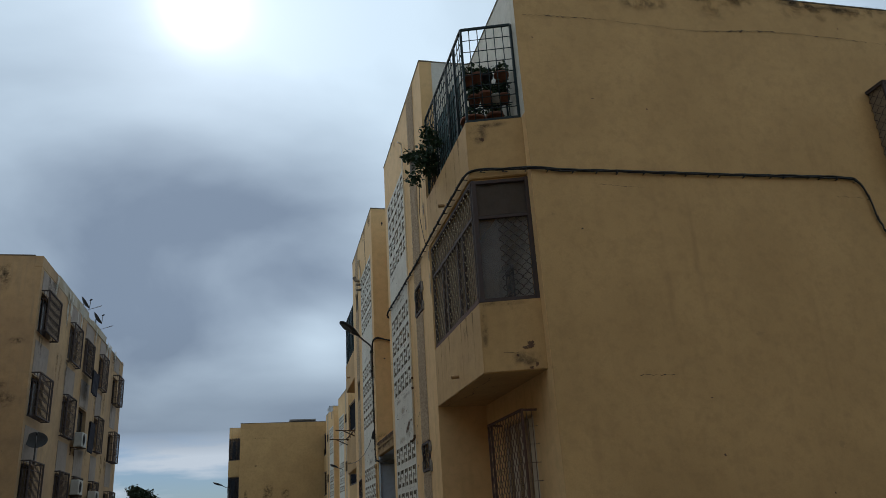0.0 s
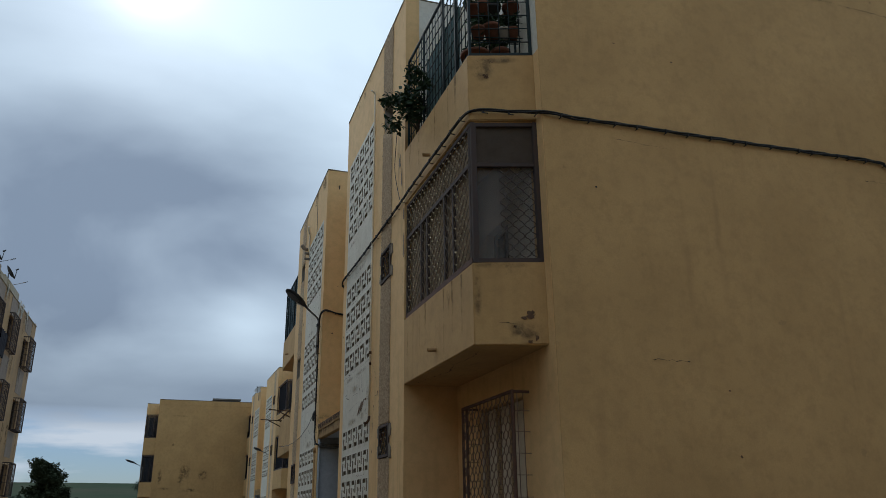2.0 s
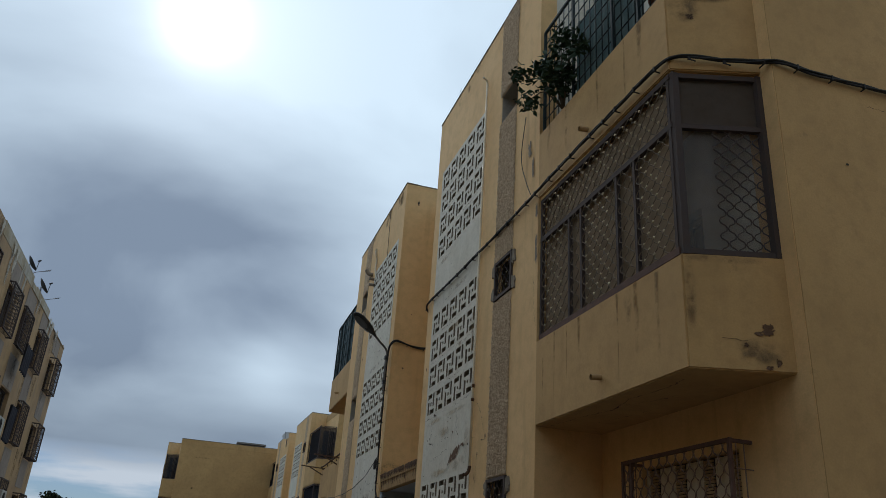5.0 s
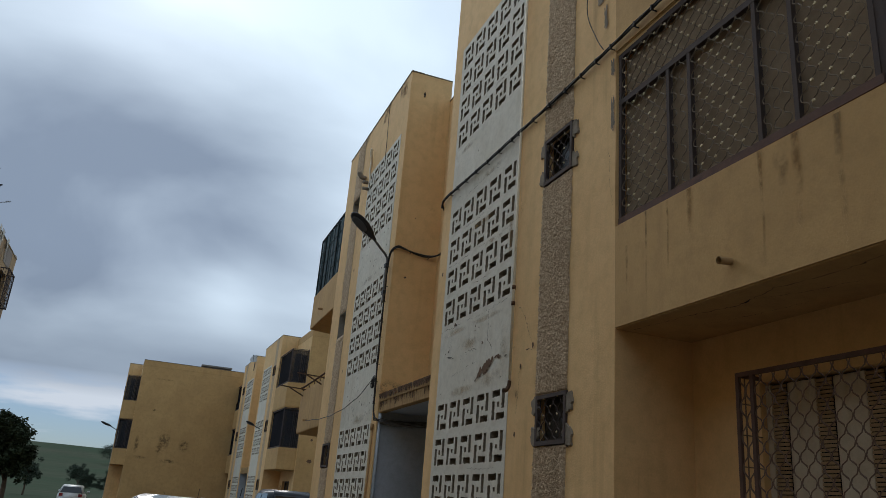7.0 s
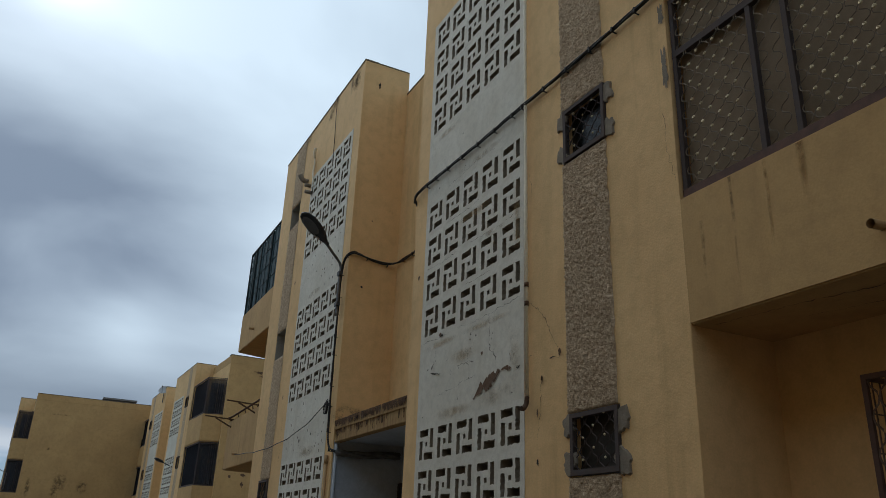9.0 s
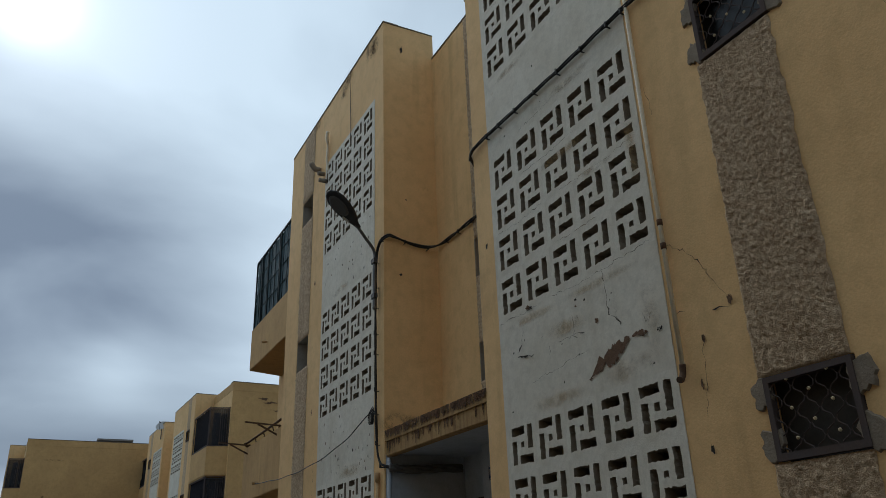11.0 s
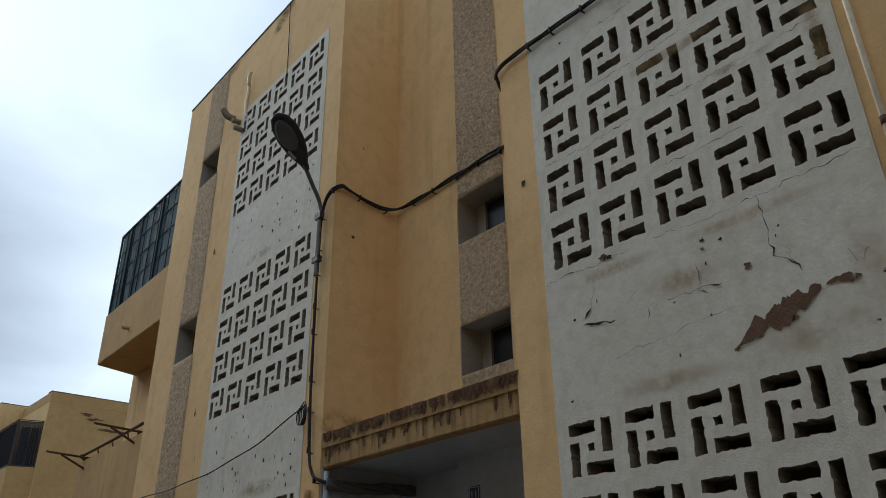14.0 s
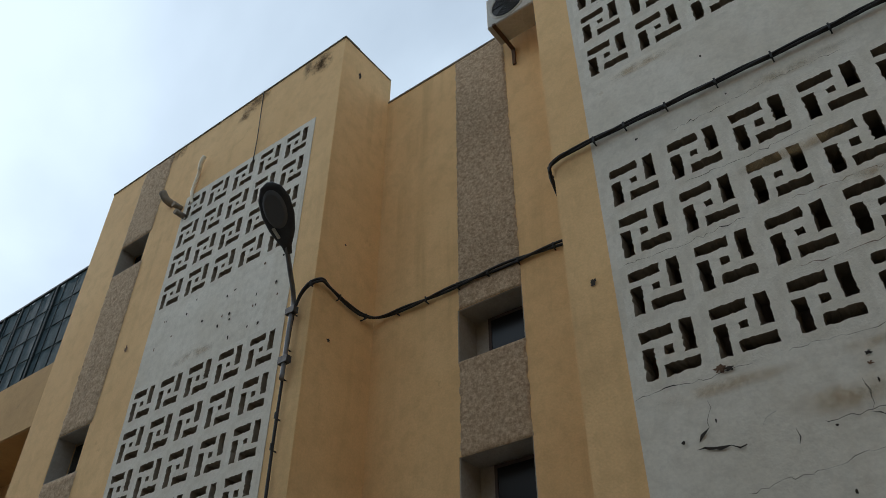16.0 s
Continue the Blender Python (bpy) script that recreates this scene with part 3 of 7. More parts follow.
STUD_SMALL, STUD_LARGE = stud_mesh(0.012), stud_mesh(0.0155)


def studs(parent, me, x, ya, yb, z0, z1, pitch=0.08, wave=0.165):
    """Buttons in staggered rows where the bent rods touch."""
    n = max(1, int(abs(yb - ya) / pitch))
    for i in range(1, n):
        k = 0
        while z0 + (k + (0.5 if i % 2 else 0)) * wave < z1:
            z = z0 + (k + (0.5 if i % 2 else 0)) * wave
            k += 1
            if z - z0 > 0.02:
                link_mesh("stud", me, parent, "", Matrix.Translation((x - 0.006, ya + (yb - ya) * i / n, z)))


def balcony_shell(block, flip, z0, z1, name, mat):
    """The solid parapet with its angled end, and the slab under it."""
    c = CORNER
    bal = part(name, flip_y(_parapet(z0, z1), flip), mat, block)
    bm = bmesh.new()
    prism(bm, [(FRONT + 0.02, BAL_END), (c[0] + 0.02, c[1] + 0.02), (BACK, GABLE + 0.03), (BACK + 0.02, BAL_END)], z0 - 0.004, z0 + 0.14)
    part("slab", flip_y(bm, flip), mat, bal)
    return bal


def _parapet(z0, z1):
    c, t = CORNER, 0.13
    bm = bmesh.new()
    outer = [(FRONT, BAL_END + 0.02), c, (BACK + 0.01, GABLE - 0.005)]
    inner = [(BACK + 0.01, GABLE + t), (c[0] + t, c[1] + t * 0.8), (FRONT + t, BAL_END + 0.02)]
    prism(bm, outer + inner, z0, z1)
    bmesh.ops.bevel(bm, geom=[e for e in bm.edges], offset=0.012, segments=2, affect="EDGES", clamp_overlap=True)
    return bm


def small_window(block, y0, y1, z0, z1, flip, patched=True, grille=True):
    """Little strip window: iron frame with bent rods, dark pane behind, cement daubs where it was set in."""
    bm = bmesh.new()
    plate(bm, y0, y1, z0, z1, [(y0 + 0.04, y1 - 0.04, z0 + 0.045, z1 - 0.04)], 0.05, lambda u, v, w: (FRONT - 0.028 + w, u, v))
    win = part("window", flip_y(bm, flip), IRON, block)
    part("pane", flip_y(boxes((FRONT + 0.10, FRONT + 0.12, y0 - 0.01, y1 + 0.01, z0 - 0.01, z1 + 0.01)), flip), DUSTY if z0 < 4 else DARK_GLASS, win)
    if grille:
        bm = bmesh.new()
        wavy_grille(bm, (FRONT - 0.01, y0 + 0.03), (FRONT - 0.01, y1 - 0.03), z0 + 0.03, z1 - 0.03, 0.075, 0.16)
        part("grille", flip_y(bm, flip), IRON, win)["kind"] = "stuff"
    if grille and not flip:
        studs(win, STUD_SMALL, FRONT - 0.012, y1 - 0.03, y0 + 0.03, z0 + 0.03, z1 - 0.03, 0.12, 0.18)
    if patched:
        for k, (yy, zz) in enumerate(((y0, z0 + 0.08), (y0, z1 - 0.12), (y1, z0 + 0.10), (y1, z1 - 0.10))):
            bm = bmesh.new()
            n = 26
            sgn = -1 if k < 2 else 1
            ring = []
            for i in range(n):
                a = 2 * math.pi * i / n
                r = 0.10 * (1 + 0.55 * noise.noise((math.cos(a) * 2.4, math.sin(a) * 2.4, k * 5.1 + z0)))
                ring.append((yy + sgn * 0.03 + 0.75 * r * math.cos(a), zz + r * math.sin(a)))
            f0 = [bm.verts.new((FRONT - 0.0195 - 0.001 * k, y, z)) for y, z in ring]
            f1 = [bm.verts.new((FRONT + 0.005, yy + (y - yy) * 1.12, zz + (z - zz) * 1.12)) for y, z in ring]
            bm.faces.new(f0)
            for i in range(n):
                bm.faces.new((f0[i], f1[i], f1[(i + 1) % n], f0[(i + 1) % n]))
            bmesh.ops.recalc_face_normals(bm, faces=bm.faces)
            part("cement_daub", flip_y(bm, flip), CEMENT, win)


def half(block, flip, near):
    side = "far" if flip else "near"
    # front wall of the projecting part
    wins = [(14.03, 14.69, 2.44, 2.98), (14.03, 14.69, 5.42, 6.02), (14.03, 14.69, 8.42, 8.95)]
    holes = [(*PANEL, 1.22, 9.16)] + wins
    bm = bmesh.new()
    plate(bm, BAL_END, TOWER_END, -0.6, TOP_HIGH, holes, 0.25, on_front, us=[13.7, 14.9, 18.0], vs=[1, 2, 4.4, 5, 7, 9.6, 10.2], jitter=uneven(0.006))
    part("wall", flip_y(bm, flip), OCHRE, block)
    part("coping", flip_y(boxes((FRONT - 0.012, FRONT + 0.27, BAL_END - 0.012, TOWER_END + 0.012, TOP_HIGH, TOP_HIGH + 0.035), w=0.008), flip), EDGE, block)
    # returns of the projecting part
    part("wall", flip_y(boxes((FRONT + 0.25, BACK + 0.02, BAL_END, BAL_END + 0.25, -0.6, 6.40)), flip), OCHRE, block)
    part("wall", flip_y(boxes((FRONT + 0.25, BACK + 0.02, BAL_END, BAL_END + 0.25, 6.40, TOP_HIGH), (BACK + 0.02, DEEP - 4, BAL_END, BAL_END + 0.25, TOP_LOW - 0.15, TOP_HIGH)), flip), PALE if near else OCHRE, block)
    part("coping", flip_y(boxes((FRONT + 0.26, DEEP - 4, BAL_END - 0.010, BAL_END + 0.26, TOP_HIGH, TOP_HIGH + 0.03), w=0.008), flip), EDGE, block)
    part("wall", flip_y(boxes((FRONT + 0.25, BACK + 0.06, TOWER_END - 0.25, TOWER_END, -0.6, TOP_HIGH)), flip), OCHRE, block)
    part("coping", flip_y(boxes((FRONT + 0.26, BACK + 0.06, TOWER_END - 0.26, TOWER_END + 0.008, TOP_HIGH, TOP_HIGH + 0.03), w=0.008), flip), EDGE, block)
    # loggia behind the claustra
    part("loggia", flip_y(boxes((FRONT + 1.3, FRONT + 1.4, 14.9, 17.96, 0, 10)), flip), INSIDE, block)
    part("loggia", flip_y(boxes((BACK + 0.07, FRONT + 1.4, 17.961, 18.06, 0, 10)), flip), INSIDE, block)
    for z in (0.9, 3.45, 6.4, 9.3):
        part("loggia_floor", flip_y(boxes((FRONT + 0.25, FRONT + 1.3, 14.9, 17.95, z, z + 0.15)), flip), INSIDE, block)
    part("loggia", flip_y(boxes((FRONT + 0.25, FRONT + 1.3, 14.8, 14.9, 0, 10)), flip), INSIDE, block)
    # claustra panels with plain painted bands between them
    for z0, rows in ((1.285, 4), (4.255, 4), (7.195, 4)):
        ztop = z0 + rows * UNIT_Z
        edge = {1.285: (1.22, 4.2), 4.255: (4.2, 7.15), 7.195: (7.15, 9.16)}[z0]
        bm = bmesh.new()
        y0 = PANEL[0] + 0.02
        plate(bm, PANEL[0], PANEL[1], edge[0], edge[1], [(y0, y0 + 5 * UNIT_Y, z0, ztop)], 0.11, lambda u, v, w: (FRONT - 0.006 + w, u, v), us=[16, 16.8], vs=[z0 + 2.2])
        panel = part("claustra_panel", flip_y(bm, flip), PALE, block, "pale painted band with pierced concrete blocks")
        for j in range(rows):
            for i in range(5):
                y = y0 + (i + 0.5) * UNIT_Y
                y = mirrored(y) if flip else y
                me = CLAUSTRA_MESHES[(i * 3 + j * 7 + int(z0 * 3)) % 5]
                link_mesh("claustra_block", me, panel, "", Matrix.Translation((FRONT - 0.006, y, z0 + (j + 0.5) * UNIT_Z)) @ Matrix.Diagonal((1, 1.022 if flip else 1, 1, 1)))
    # roughcast strip with its little windows
    zs = [-0.3, 2.44, 2.98, 5.42, 6.02, 8.42, 8.95, TOP_HIGH - 0.01]
    for a, b in zip(zs[::2], zs[1::2]):
        bm = bmesh.new()
        roughcast_strip(bm, lambda u, v, w: (FRONT - 0.003 + w, u, v), 14.05, 14.73, a, b, 0.1 if not near else 0.03 if flip else 0.0135)
        part("roughcast_strip", flip_y(bm, flip), ROUGHCAST, block, "grey-brown gravel render")
    for k, (y0, y1, z0, z1) in enumerate(wins):
        if not flip and k < 2 or flip and k == 0 or not near:
            small_window(block, y0 + 0.01, y1 - 0.01, z0 + 0.01, z1 - 0.01, flip, patched=not flip and near, grille=near)
        else:
            niche = part("window", flip_y(boxes((FRONT + 0.25, FRONT + 0.30, y0 - 0.02, y1 + 0.02, z0 - 0.02, z1 + 0.02)), flip), NICHE, block, "deep window niche")
            if near:
                bm = bmesh.new()
                plate(bm, y0 - 0.02, y1 + 0.02, z0 - 0.02, z1 + 0.02, [(y0 + 0.014, y1 - 0.014, z0 + 0.014, z1 - 0.014)], 0.225, lambda u, v, w: (FRONT + 0.008 + w, u, v))
                part("lining", flip_y(bm, flip), NICHE, niche)
            part("pane", flip_y(boxes((FRONT + 0.235, FRONT + 0.249, y0 + 0.05, y0 + 0.36, z0 + 0.04, z1 - 0.05)), flip), DARK_GLASS, niche)
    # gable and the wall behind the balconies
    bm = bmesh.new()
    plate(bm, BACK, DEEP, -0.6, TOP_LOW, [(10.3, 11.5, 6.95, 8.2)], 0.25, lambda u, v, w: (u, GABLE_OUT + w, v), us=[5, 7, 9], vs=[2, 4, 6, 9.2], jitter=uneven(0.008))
    part("wall", flip_y(bm, flip), OCHRE_SHADED, block, "broad blank gable with cracked ochre plaster")
    if near:
        part("coping", flip_y(boxes((BACK - 0.01, DEEP, GABLE_OUT - 0.012, GABLE + 0.26, TOP_LOW, TOP_LOW + 0.03), w=0.008), flip), EDGE, block)
    holes = [(10.75, 12.35, 1.05, 2.95), (11.0, 11.8, 4.55, 5.45), (10.8, 11.7, 6.62, 8.7)]
    for a, b, mat in ((-0.6, 4.3, OCHRE), (4.3, 6.4, OCHRE if flip else PALE), (6.4, TOP_LOW, PALE if near else OCHRE)):
        bm = bmesh.new()
        plate(bm, GABLE + 0.25, BAL_END, a, b, holes, 0.22, lambda u, v, w: (BACK + w, u, v))
        part("wall", flip_y(bm, flip), mat, block)
    for a, b, mat in ((-0.6, 7.38, OCHRE), (7.38, TOP_LOW - 0.002, PALE if near else OCHRE)):
        part("wall", flip_y(boxes((BACK - 0.004, BACK + 0.22, GABLE_OUT + 0.010, GABLE + 0.25, a, b)), flip), mat, block)
    if near:
        part("coping", flip_y(boxes((BACK - 0.010, BACK + 0.24, GABLE + 0.26, BAL_END - 0.01, TOP_LOW, TOP_LOW + 0.03)), flip), EDGE, block)
    for y0, y1, z0, z1 in holes:
        bm = bmesh.new()
        m = (y0 + y1) / 2
        plate(bm, y0, y1, z0, z1, [(y0 + 0.07, m - 0.03, z0 + 0.07, z1 - 0.07), (m + 0.03, y1 - 0.07, z0 + 0.07, z1 - 0.07)], 0.05, lambda u, v, w: (BACK + 0.12 + w, u, v))
        win = part("window", flip_y(bm, flip), IRON, block)
        part("pane", flip_y(boxes((BACK + 0.15, BACK + 0.16, y0, y1, z0, z1)), flip), DARK_GLASS, win)
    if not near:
        part("parapet", flip_y(boxes((BACK - 0.006, DEEP, GABLE_OUT + 0.002, GABLE + 0.24, TOP_LOW, TOP_LOW + 0.38), w=0.01), flip), OCHRE_SHADED, block)
        part("parapet", flip_y(boxes((BACK - 0.004, BACK + 0.22, GABLE + 0.243, BAL_END - 0.014, TOP_LOW, TOP_LOW + 0.38), w=0.01), flip), OCHRE_SHADED, block)
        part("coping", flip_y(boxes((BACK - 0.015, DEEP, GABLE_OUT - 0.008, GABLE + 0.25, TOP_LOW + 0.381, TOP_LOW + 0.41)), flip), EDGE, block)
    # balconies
    balcony_shell(block, flip, 3.44, 4.46 if not flip else 4.60, "balcony", OCHRE_SHADED)
    up = balcony_shell(block, flip, 6.40, 7.38 if near else 7.60, "balcony", OCHRE_SHADED)
    if not flip or not near:
        box_top = bmesh.new()
        c = CORNER
        prism(box_top, [(FRONT + 0.02, BAL_END - 0.01), (c[0] + 0.03, c[1] + 0.03), (BACK - 0.02, GABLE + 0.06), (BACK - 0.02, BAL_END - 0.01)], 6.36, 6.396)
        part("soffit", flip_y(box_top, flip), OCHRE_SHADED, up)
    return up


def enclosure(block, flip, z0, z1, zt, fine):
    """Iron-framed balcony glazing: leaves along the front, a sheet and a rod grille at the angled end."""
    c = CORNER
    x = c[0] + 0.03
    fy = lambda bm: flip_y(bm, flip)
    posts = [13.16, 12.39, 12.09, 11.29, 10.93, 10.27]
    def bar(name, a, b, w, t, side=(0, 0, 1)):
        bm = bmesh.new()
        obox(bm, a, b, w if fine else w * 0.5, t if fine else t * 0.5, side)
        return part(name, fy(bm), IRON, frame_ob)

    bm = bmesh.new()
    obox(bm, (x, 13.18, z0 + 0.035), (x, c[1] + 0.03, z0 + 0.035), 0.056, 0.07)
    frame_ob = part("balcony_enclosure", fy(bm), RED_IRON if fine else IRON, block, "dark brown iron balcony enclosure")
    for z in (zt, z1 - 0.03):
        bar("rail", (x, 13.18, z), (x, c[1] + 0.03, z), 0.05, 0.06)
    for y in posts if fine else posts[::5]:
        bar("post", (x, y, z0 + 0.012), (x, y, zt if y not in (posts[0], posts[-1]) else z1 - 0.012), 0.042, 0.044, (1, 0, 0))
    e0, e1 = (x + 0.02, c[1] + 0.02), (BACK - 0.02, GABLE + 0.05)
    for z in (z0 + 0.03, zt - 0.02, z1 - 0.03):
        bar("end_rail", (*e0, z), (*e1, z), 0.05, 0.05)
    for p in (e0, e1):
        bar("end_post", (*p, z0), (*p, z1), 0.07, 0.07, (1, 0, 0))
    bm = bmesh.new()
    obox(bm, (e0[0], e0[1] + 0.02, (zt + z1) / 2), (e1[0], e1[1] + 0.02, (zt + z1) / 2), 0.012, z1 - zt - 0.05)
    part("end_sheet", fy(bm), END_CLOTH if fine else DARK_FILL, frame_ob, "brown cloth sheet, near-black fill in the farther openings")
    if fine:
        for za, zb in ((z0 + 0.05, zt - 0.04), (zt, z1 - 0.05)):
            bm = bmesh.new()
            obox(bm, (e0[0], e0[1] + 0.035, (za + zb) / 2), (e1[0], e1[1] + 0.035, (za + zb) / 2), 0.005, zb - za)
            part("pane", fy(bm), DUSTY_GLASS, frame_ob)
    else:
        bm = bmesh.new()
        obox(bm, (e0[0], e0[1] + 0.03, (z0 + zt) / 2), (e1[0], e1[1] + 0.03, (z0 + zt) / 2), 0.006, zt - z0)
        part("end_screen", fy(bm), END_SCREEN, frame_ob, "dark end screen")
    part("screen_cloth", fy(boxes((x + 0.05, x + 0.06, 10.30, 13.15, z0 + 0.05, z1 - 0.05))), MESH_CLOTH if fine else DARK_FILL, frame_ob, "brown screen cloth, near-black fill in the farther openings")
    d = Vector((e1[0] - e0[0], e1[1] - e0[1]))
    h0 = (e0[0] + d.x * 0.40, e0[1] + d.y * 0.40)
    if fine:
        bm = bmesh.new()
        for a, b in zip(posts[:-1], posts[1:]):
            wavy_grille(bm, (x - 0.02, a - 0.03), (x - 0.02, b + 0.03), z0 + 0.05, zt - 0.03)
        wavy_grille(bm, (x - 0.02, 13.13), (x - 0.02, c[1] + 0.06), zt + 0.03, z1 - 0.05)
        part("rod_grille", fy(bm), ROD, frame_ob)["kind"] = "stuff"
        for a, b in zip(posts[:-1], posts[1:]):
            if a - b > 0.5:
                studs(frame_ob, STUD_LARGE, x - 0.028, a - 0.08, b + 0.08, z0 + 0.06, zt - 0.05)
        studs(frame_ob, STUD_LARGE, x - 0.028, 13.13, c[1] + 0.06, zt + 0.05, z1 - 0.06)
        bm = bmesh.new()
        wavy_grille(bm, h0, (e1[0] - d.x * 0.05, e1[1] - d.y * 0.05), z0 + 0.05, zt - 0.04, 0.070, 0.15, 0.0075)
        part("end_grille", fy(bm), IRON, frame_ob)["kind"] = "stuff"
    else:
        bm = bmesh.new()
        for i in range(5, 9):
            p = (e0[0] + d.x * i / 9, e0[1] + d.y * i / 9)
            obox(bm, (*p, z0), (*p, zt), 0.012, 0.012, (1, 0, 0))
        part("end_grille", fy(bm), IRON, frame_ob)["kind"] = "stuff"
        for k in range(2):
            bm = bmesh.new()
            cloth(bm, (e0[0] + 0.15 + d.x * (0.1 + 0.45 * k), e0[1] + 0.35), (e0[0] + 0.15 + d.x * (0.45 + 0.45 * k), e0[1] + 0.2), z0 + 0.1, z1 - 0.2)
            part("curtain", fy(bm), GREY_CURTAIN, frame_ob, "grey curtain")
    return frame_ob


def cloth(bm, p0, p1, z0, z1, waves=5, amp=0.03):
    n = waves * 8
    p0, p1 = Vector((*p0, 0)), Vector((*p1, 0))
    nrm = (p1 - p0).cross(Vector((0, 0, 1))).normalized()
    rows = []
    for j in range(5):
        z = z0 + (z1 - z0) * j / 4
        rows.append([bm.verts.new(p0.lerp(p1, i / n) + nrm * (amp * math.sin(2 * math.pi * waves * i / n + 0.3 * j)) + Vector((0, 0, z))) for i in range(n + 1)])
    for a, b in zip(rows, rows[1:]):
        for i in range(n):
            bm.faces.new((a[i], a[i + 1], b[i + 1], b[i])).smooth = True


def stair_bay(block, near):
    """Recessed stair between the halves, with its roughcast strip, niches, canopy and porch."""
    x = BACK + 0.04
    y0, y1 = TOWER_END, 2 * MID - TOWER_END
    bm = bmesh.new()
    holes = [(19.1, 19.84, 5.60, 6.19), (19.1, 19.84, 4.15, 4.69)]
    plate(bm, y0, y1, 3.5, TOP_LOW, holes, 0.30, on_stair, us=[18.9, 20.3], vs=[7, 8.5], jitter=uneven(0.006))
    part("wall", bm, OCHRE, block)
    part("coping", boxes((x - 0.01, x + 0.31, y0, y1, TOP_LOW, TOP_LOW + 0.03)), EDGE, block)
    zs = [3.66, 4.16, 4.68, 5.61, 6.19, TOP_LOW - 0.01]
    for a, b in zip(zs[::2], zs[1::2]):
        bm = bmesh.new()
        roughcast_strip(bm, lambda u, v, w: (x - 0.003 + w, u, v), 19.1, 19.82, a, b, 0.016 if near else 0.1)
        part("roughcast_strip", bm, ROUGHCAST, block, "grey-brown gravel render")
    for a, b, c, d in holes:
        n = 0.012
        bm = bmesh.new()
        plate(bm, a - 0.02, b + 0.02, c - 0.02, d + 0.02, [(a + n, b - n, c + n, d - n)], 0.29, lambda u, v, w: (x + 0.005 + w, u, v))
        lining = part("window_niche", bm, NICHE, block, "bare grey deep window niche")
        part("niche_back", boxes((x + 0.296, x + 0.33, a - 0.02, b + 0.02, c - 0.02, d + 0.02)), NICHE, lining)
        bm = bmesh.new()
        plate(bm, a + 0.02, a + 0.56, c + 0.03, d - 0.03, [(a + 0.05, a + 0.53, c + 0.07, d - 0.06)], 0.03, lambda u, v, w: (x + 0.262 + w, u, v))
        part("window_frame", bm, IRON, lining)
        part("pane", boxes((x + 0.27, x + 0.28, a + 0.05, a + 0.53, c + 0.07, d - 0.06)), DARK_GLASS, lining)
    # canopy
    canopy = part("canopy", boxes((FRONT + 0.02, FRONT + 0.14, y0 + 0.004, y1 - 0.004, 3.33, 3.66), w=0.012), CONCRETE, block, "water-stained concrete canopy edge")
    part("lip", boxes((FRONT + 0.004, FRONT + 0.019, y0 + 0.004, y1 - 0.004, 3.52, 3.662), w=0.003), CONCRETE, canopy)
    part("slab", boxes((FRONT + 0.14, x + 2.4, y0 + 0.004, y1 - 0.004, 3.36, 3.5)), RECESS, canopy)
    # porch
    part("porch_wall", boxes((x, x + 0.2, y0 + 0.002, 19.92, -0.3, 3.36)), RECESS, block)
    part("porch_wall", boxes((x + 0.30, x + 0.40, 19.2, y1 - 0.006, -0.3, 3.36)), RECESS, block)
    part("porch_wall", boxes((FRONT + 0.02, x + 0.3, y1 - 0.006, y1 + 0.02, -0.3, 3.36)), RECESS, block)
    for k, face in enumerate(((x - 0.005, x - 0.001, y0 + 0.004, 19.915, -0.29, 1.73), (x + 0.294, x + 0.298, 19.925, y1 - 0.012, -0.29, 1.73), (FRONT + 0.024, x + 0.29, y1 - 0.0105, y1 - 0.0065, -0.29, 1.73))):
        part("dado", boxes(face), DADO, block, "dark red painted dado in the porch")
    door = part("door", boxes((x + 0.24, x + 0.29, 19.95, 20.84, 0.4, 2.72), w=0.006), DOOR_DARK, block, "dark steel entrance door")
    part("door_frame", boxes((x + 0.23, x + 0.297, 20.84, 20.90, 0.4, 2.78), (x + 0.23, x + 0.297, 19.93, 20.84, 2.72, 2.78)), IRON, door)


def apartment_block(near, label):
    block = thing("apartment_block", (BACK, GABLE, 0), label, "apartment building", "yellow apartment blocks")
    for flip in (False, True):
        up = half(block, flip, near)
    stair_bay(block, near)
    part("roof", boxes((BACK + 0.2, DEEP, GABLE + 0.2, 2 * MID - GABLE - 0.2, 9.7, 9.85)), ROOF_GREY, block)
    part("roof", boxes((FRONT + 0.2, BACK + 0.2, 13.45, 17.95, 9.7, 9.85), (FRONT + 0.2, BACK + 0.2, 2 * MID - 17.95, 2 * MID - 13.45, 9.7, 9.85)), ROOF_GREY, block)
    part("wall", boxes((DEEP, DEEP + 0.25, GABLE, 2 * MID - GABLE, -0.6, TOP_LOW)), OCHRE_SHADED, block)
    enclosure(block, False, 4.46, 6.37, 5.79 if near else 6.3, near)
    if not near:
        enclosure(block, False, 7.60, 9.30, 9.24, False)
        enclosure(block, True, 7.60, 9.30, 9.24, False)
        enclosure(block, True, 4.60, 6.37, 6.3, False)
    return block


block_near = apartment_block(True, "ochre plastered apartment block with pierced white claustra panels")


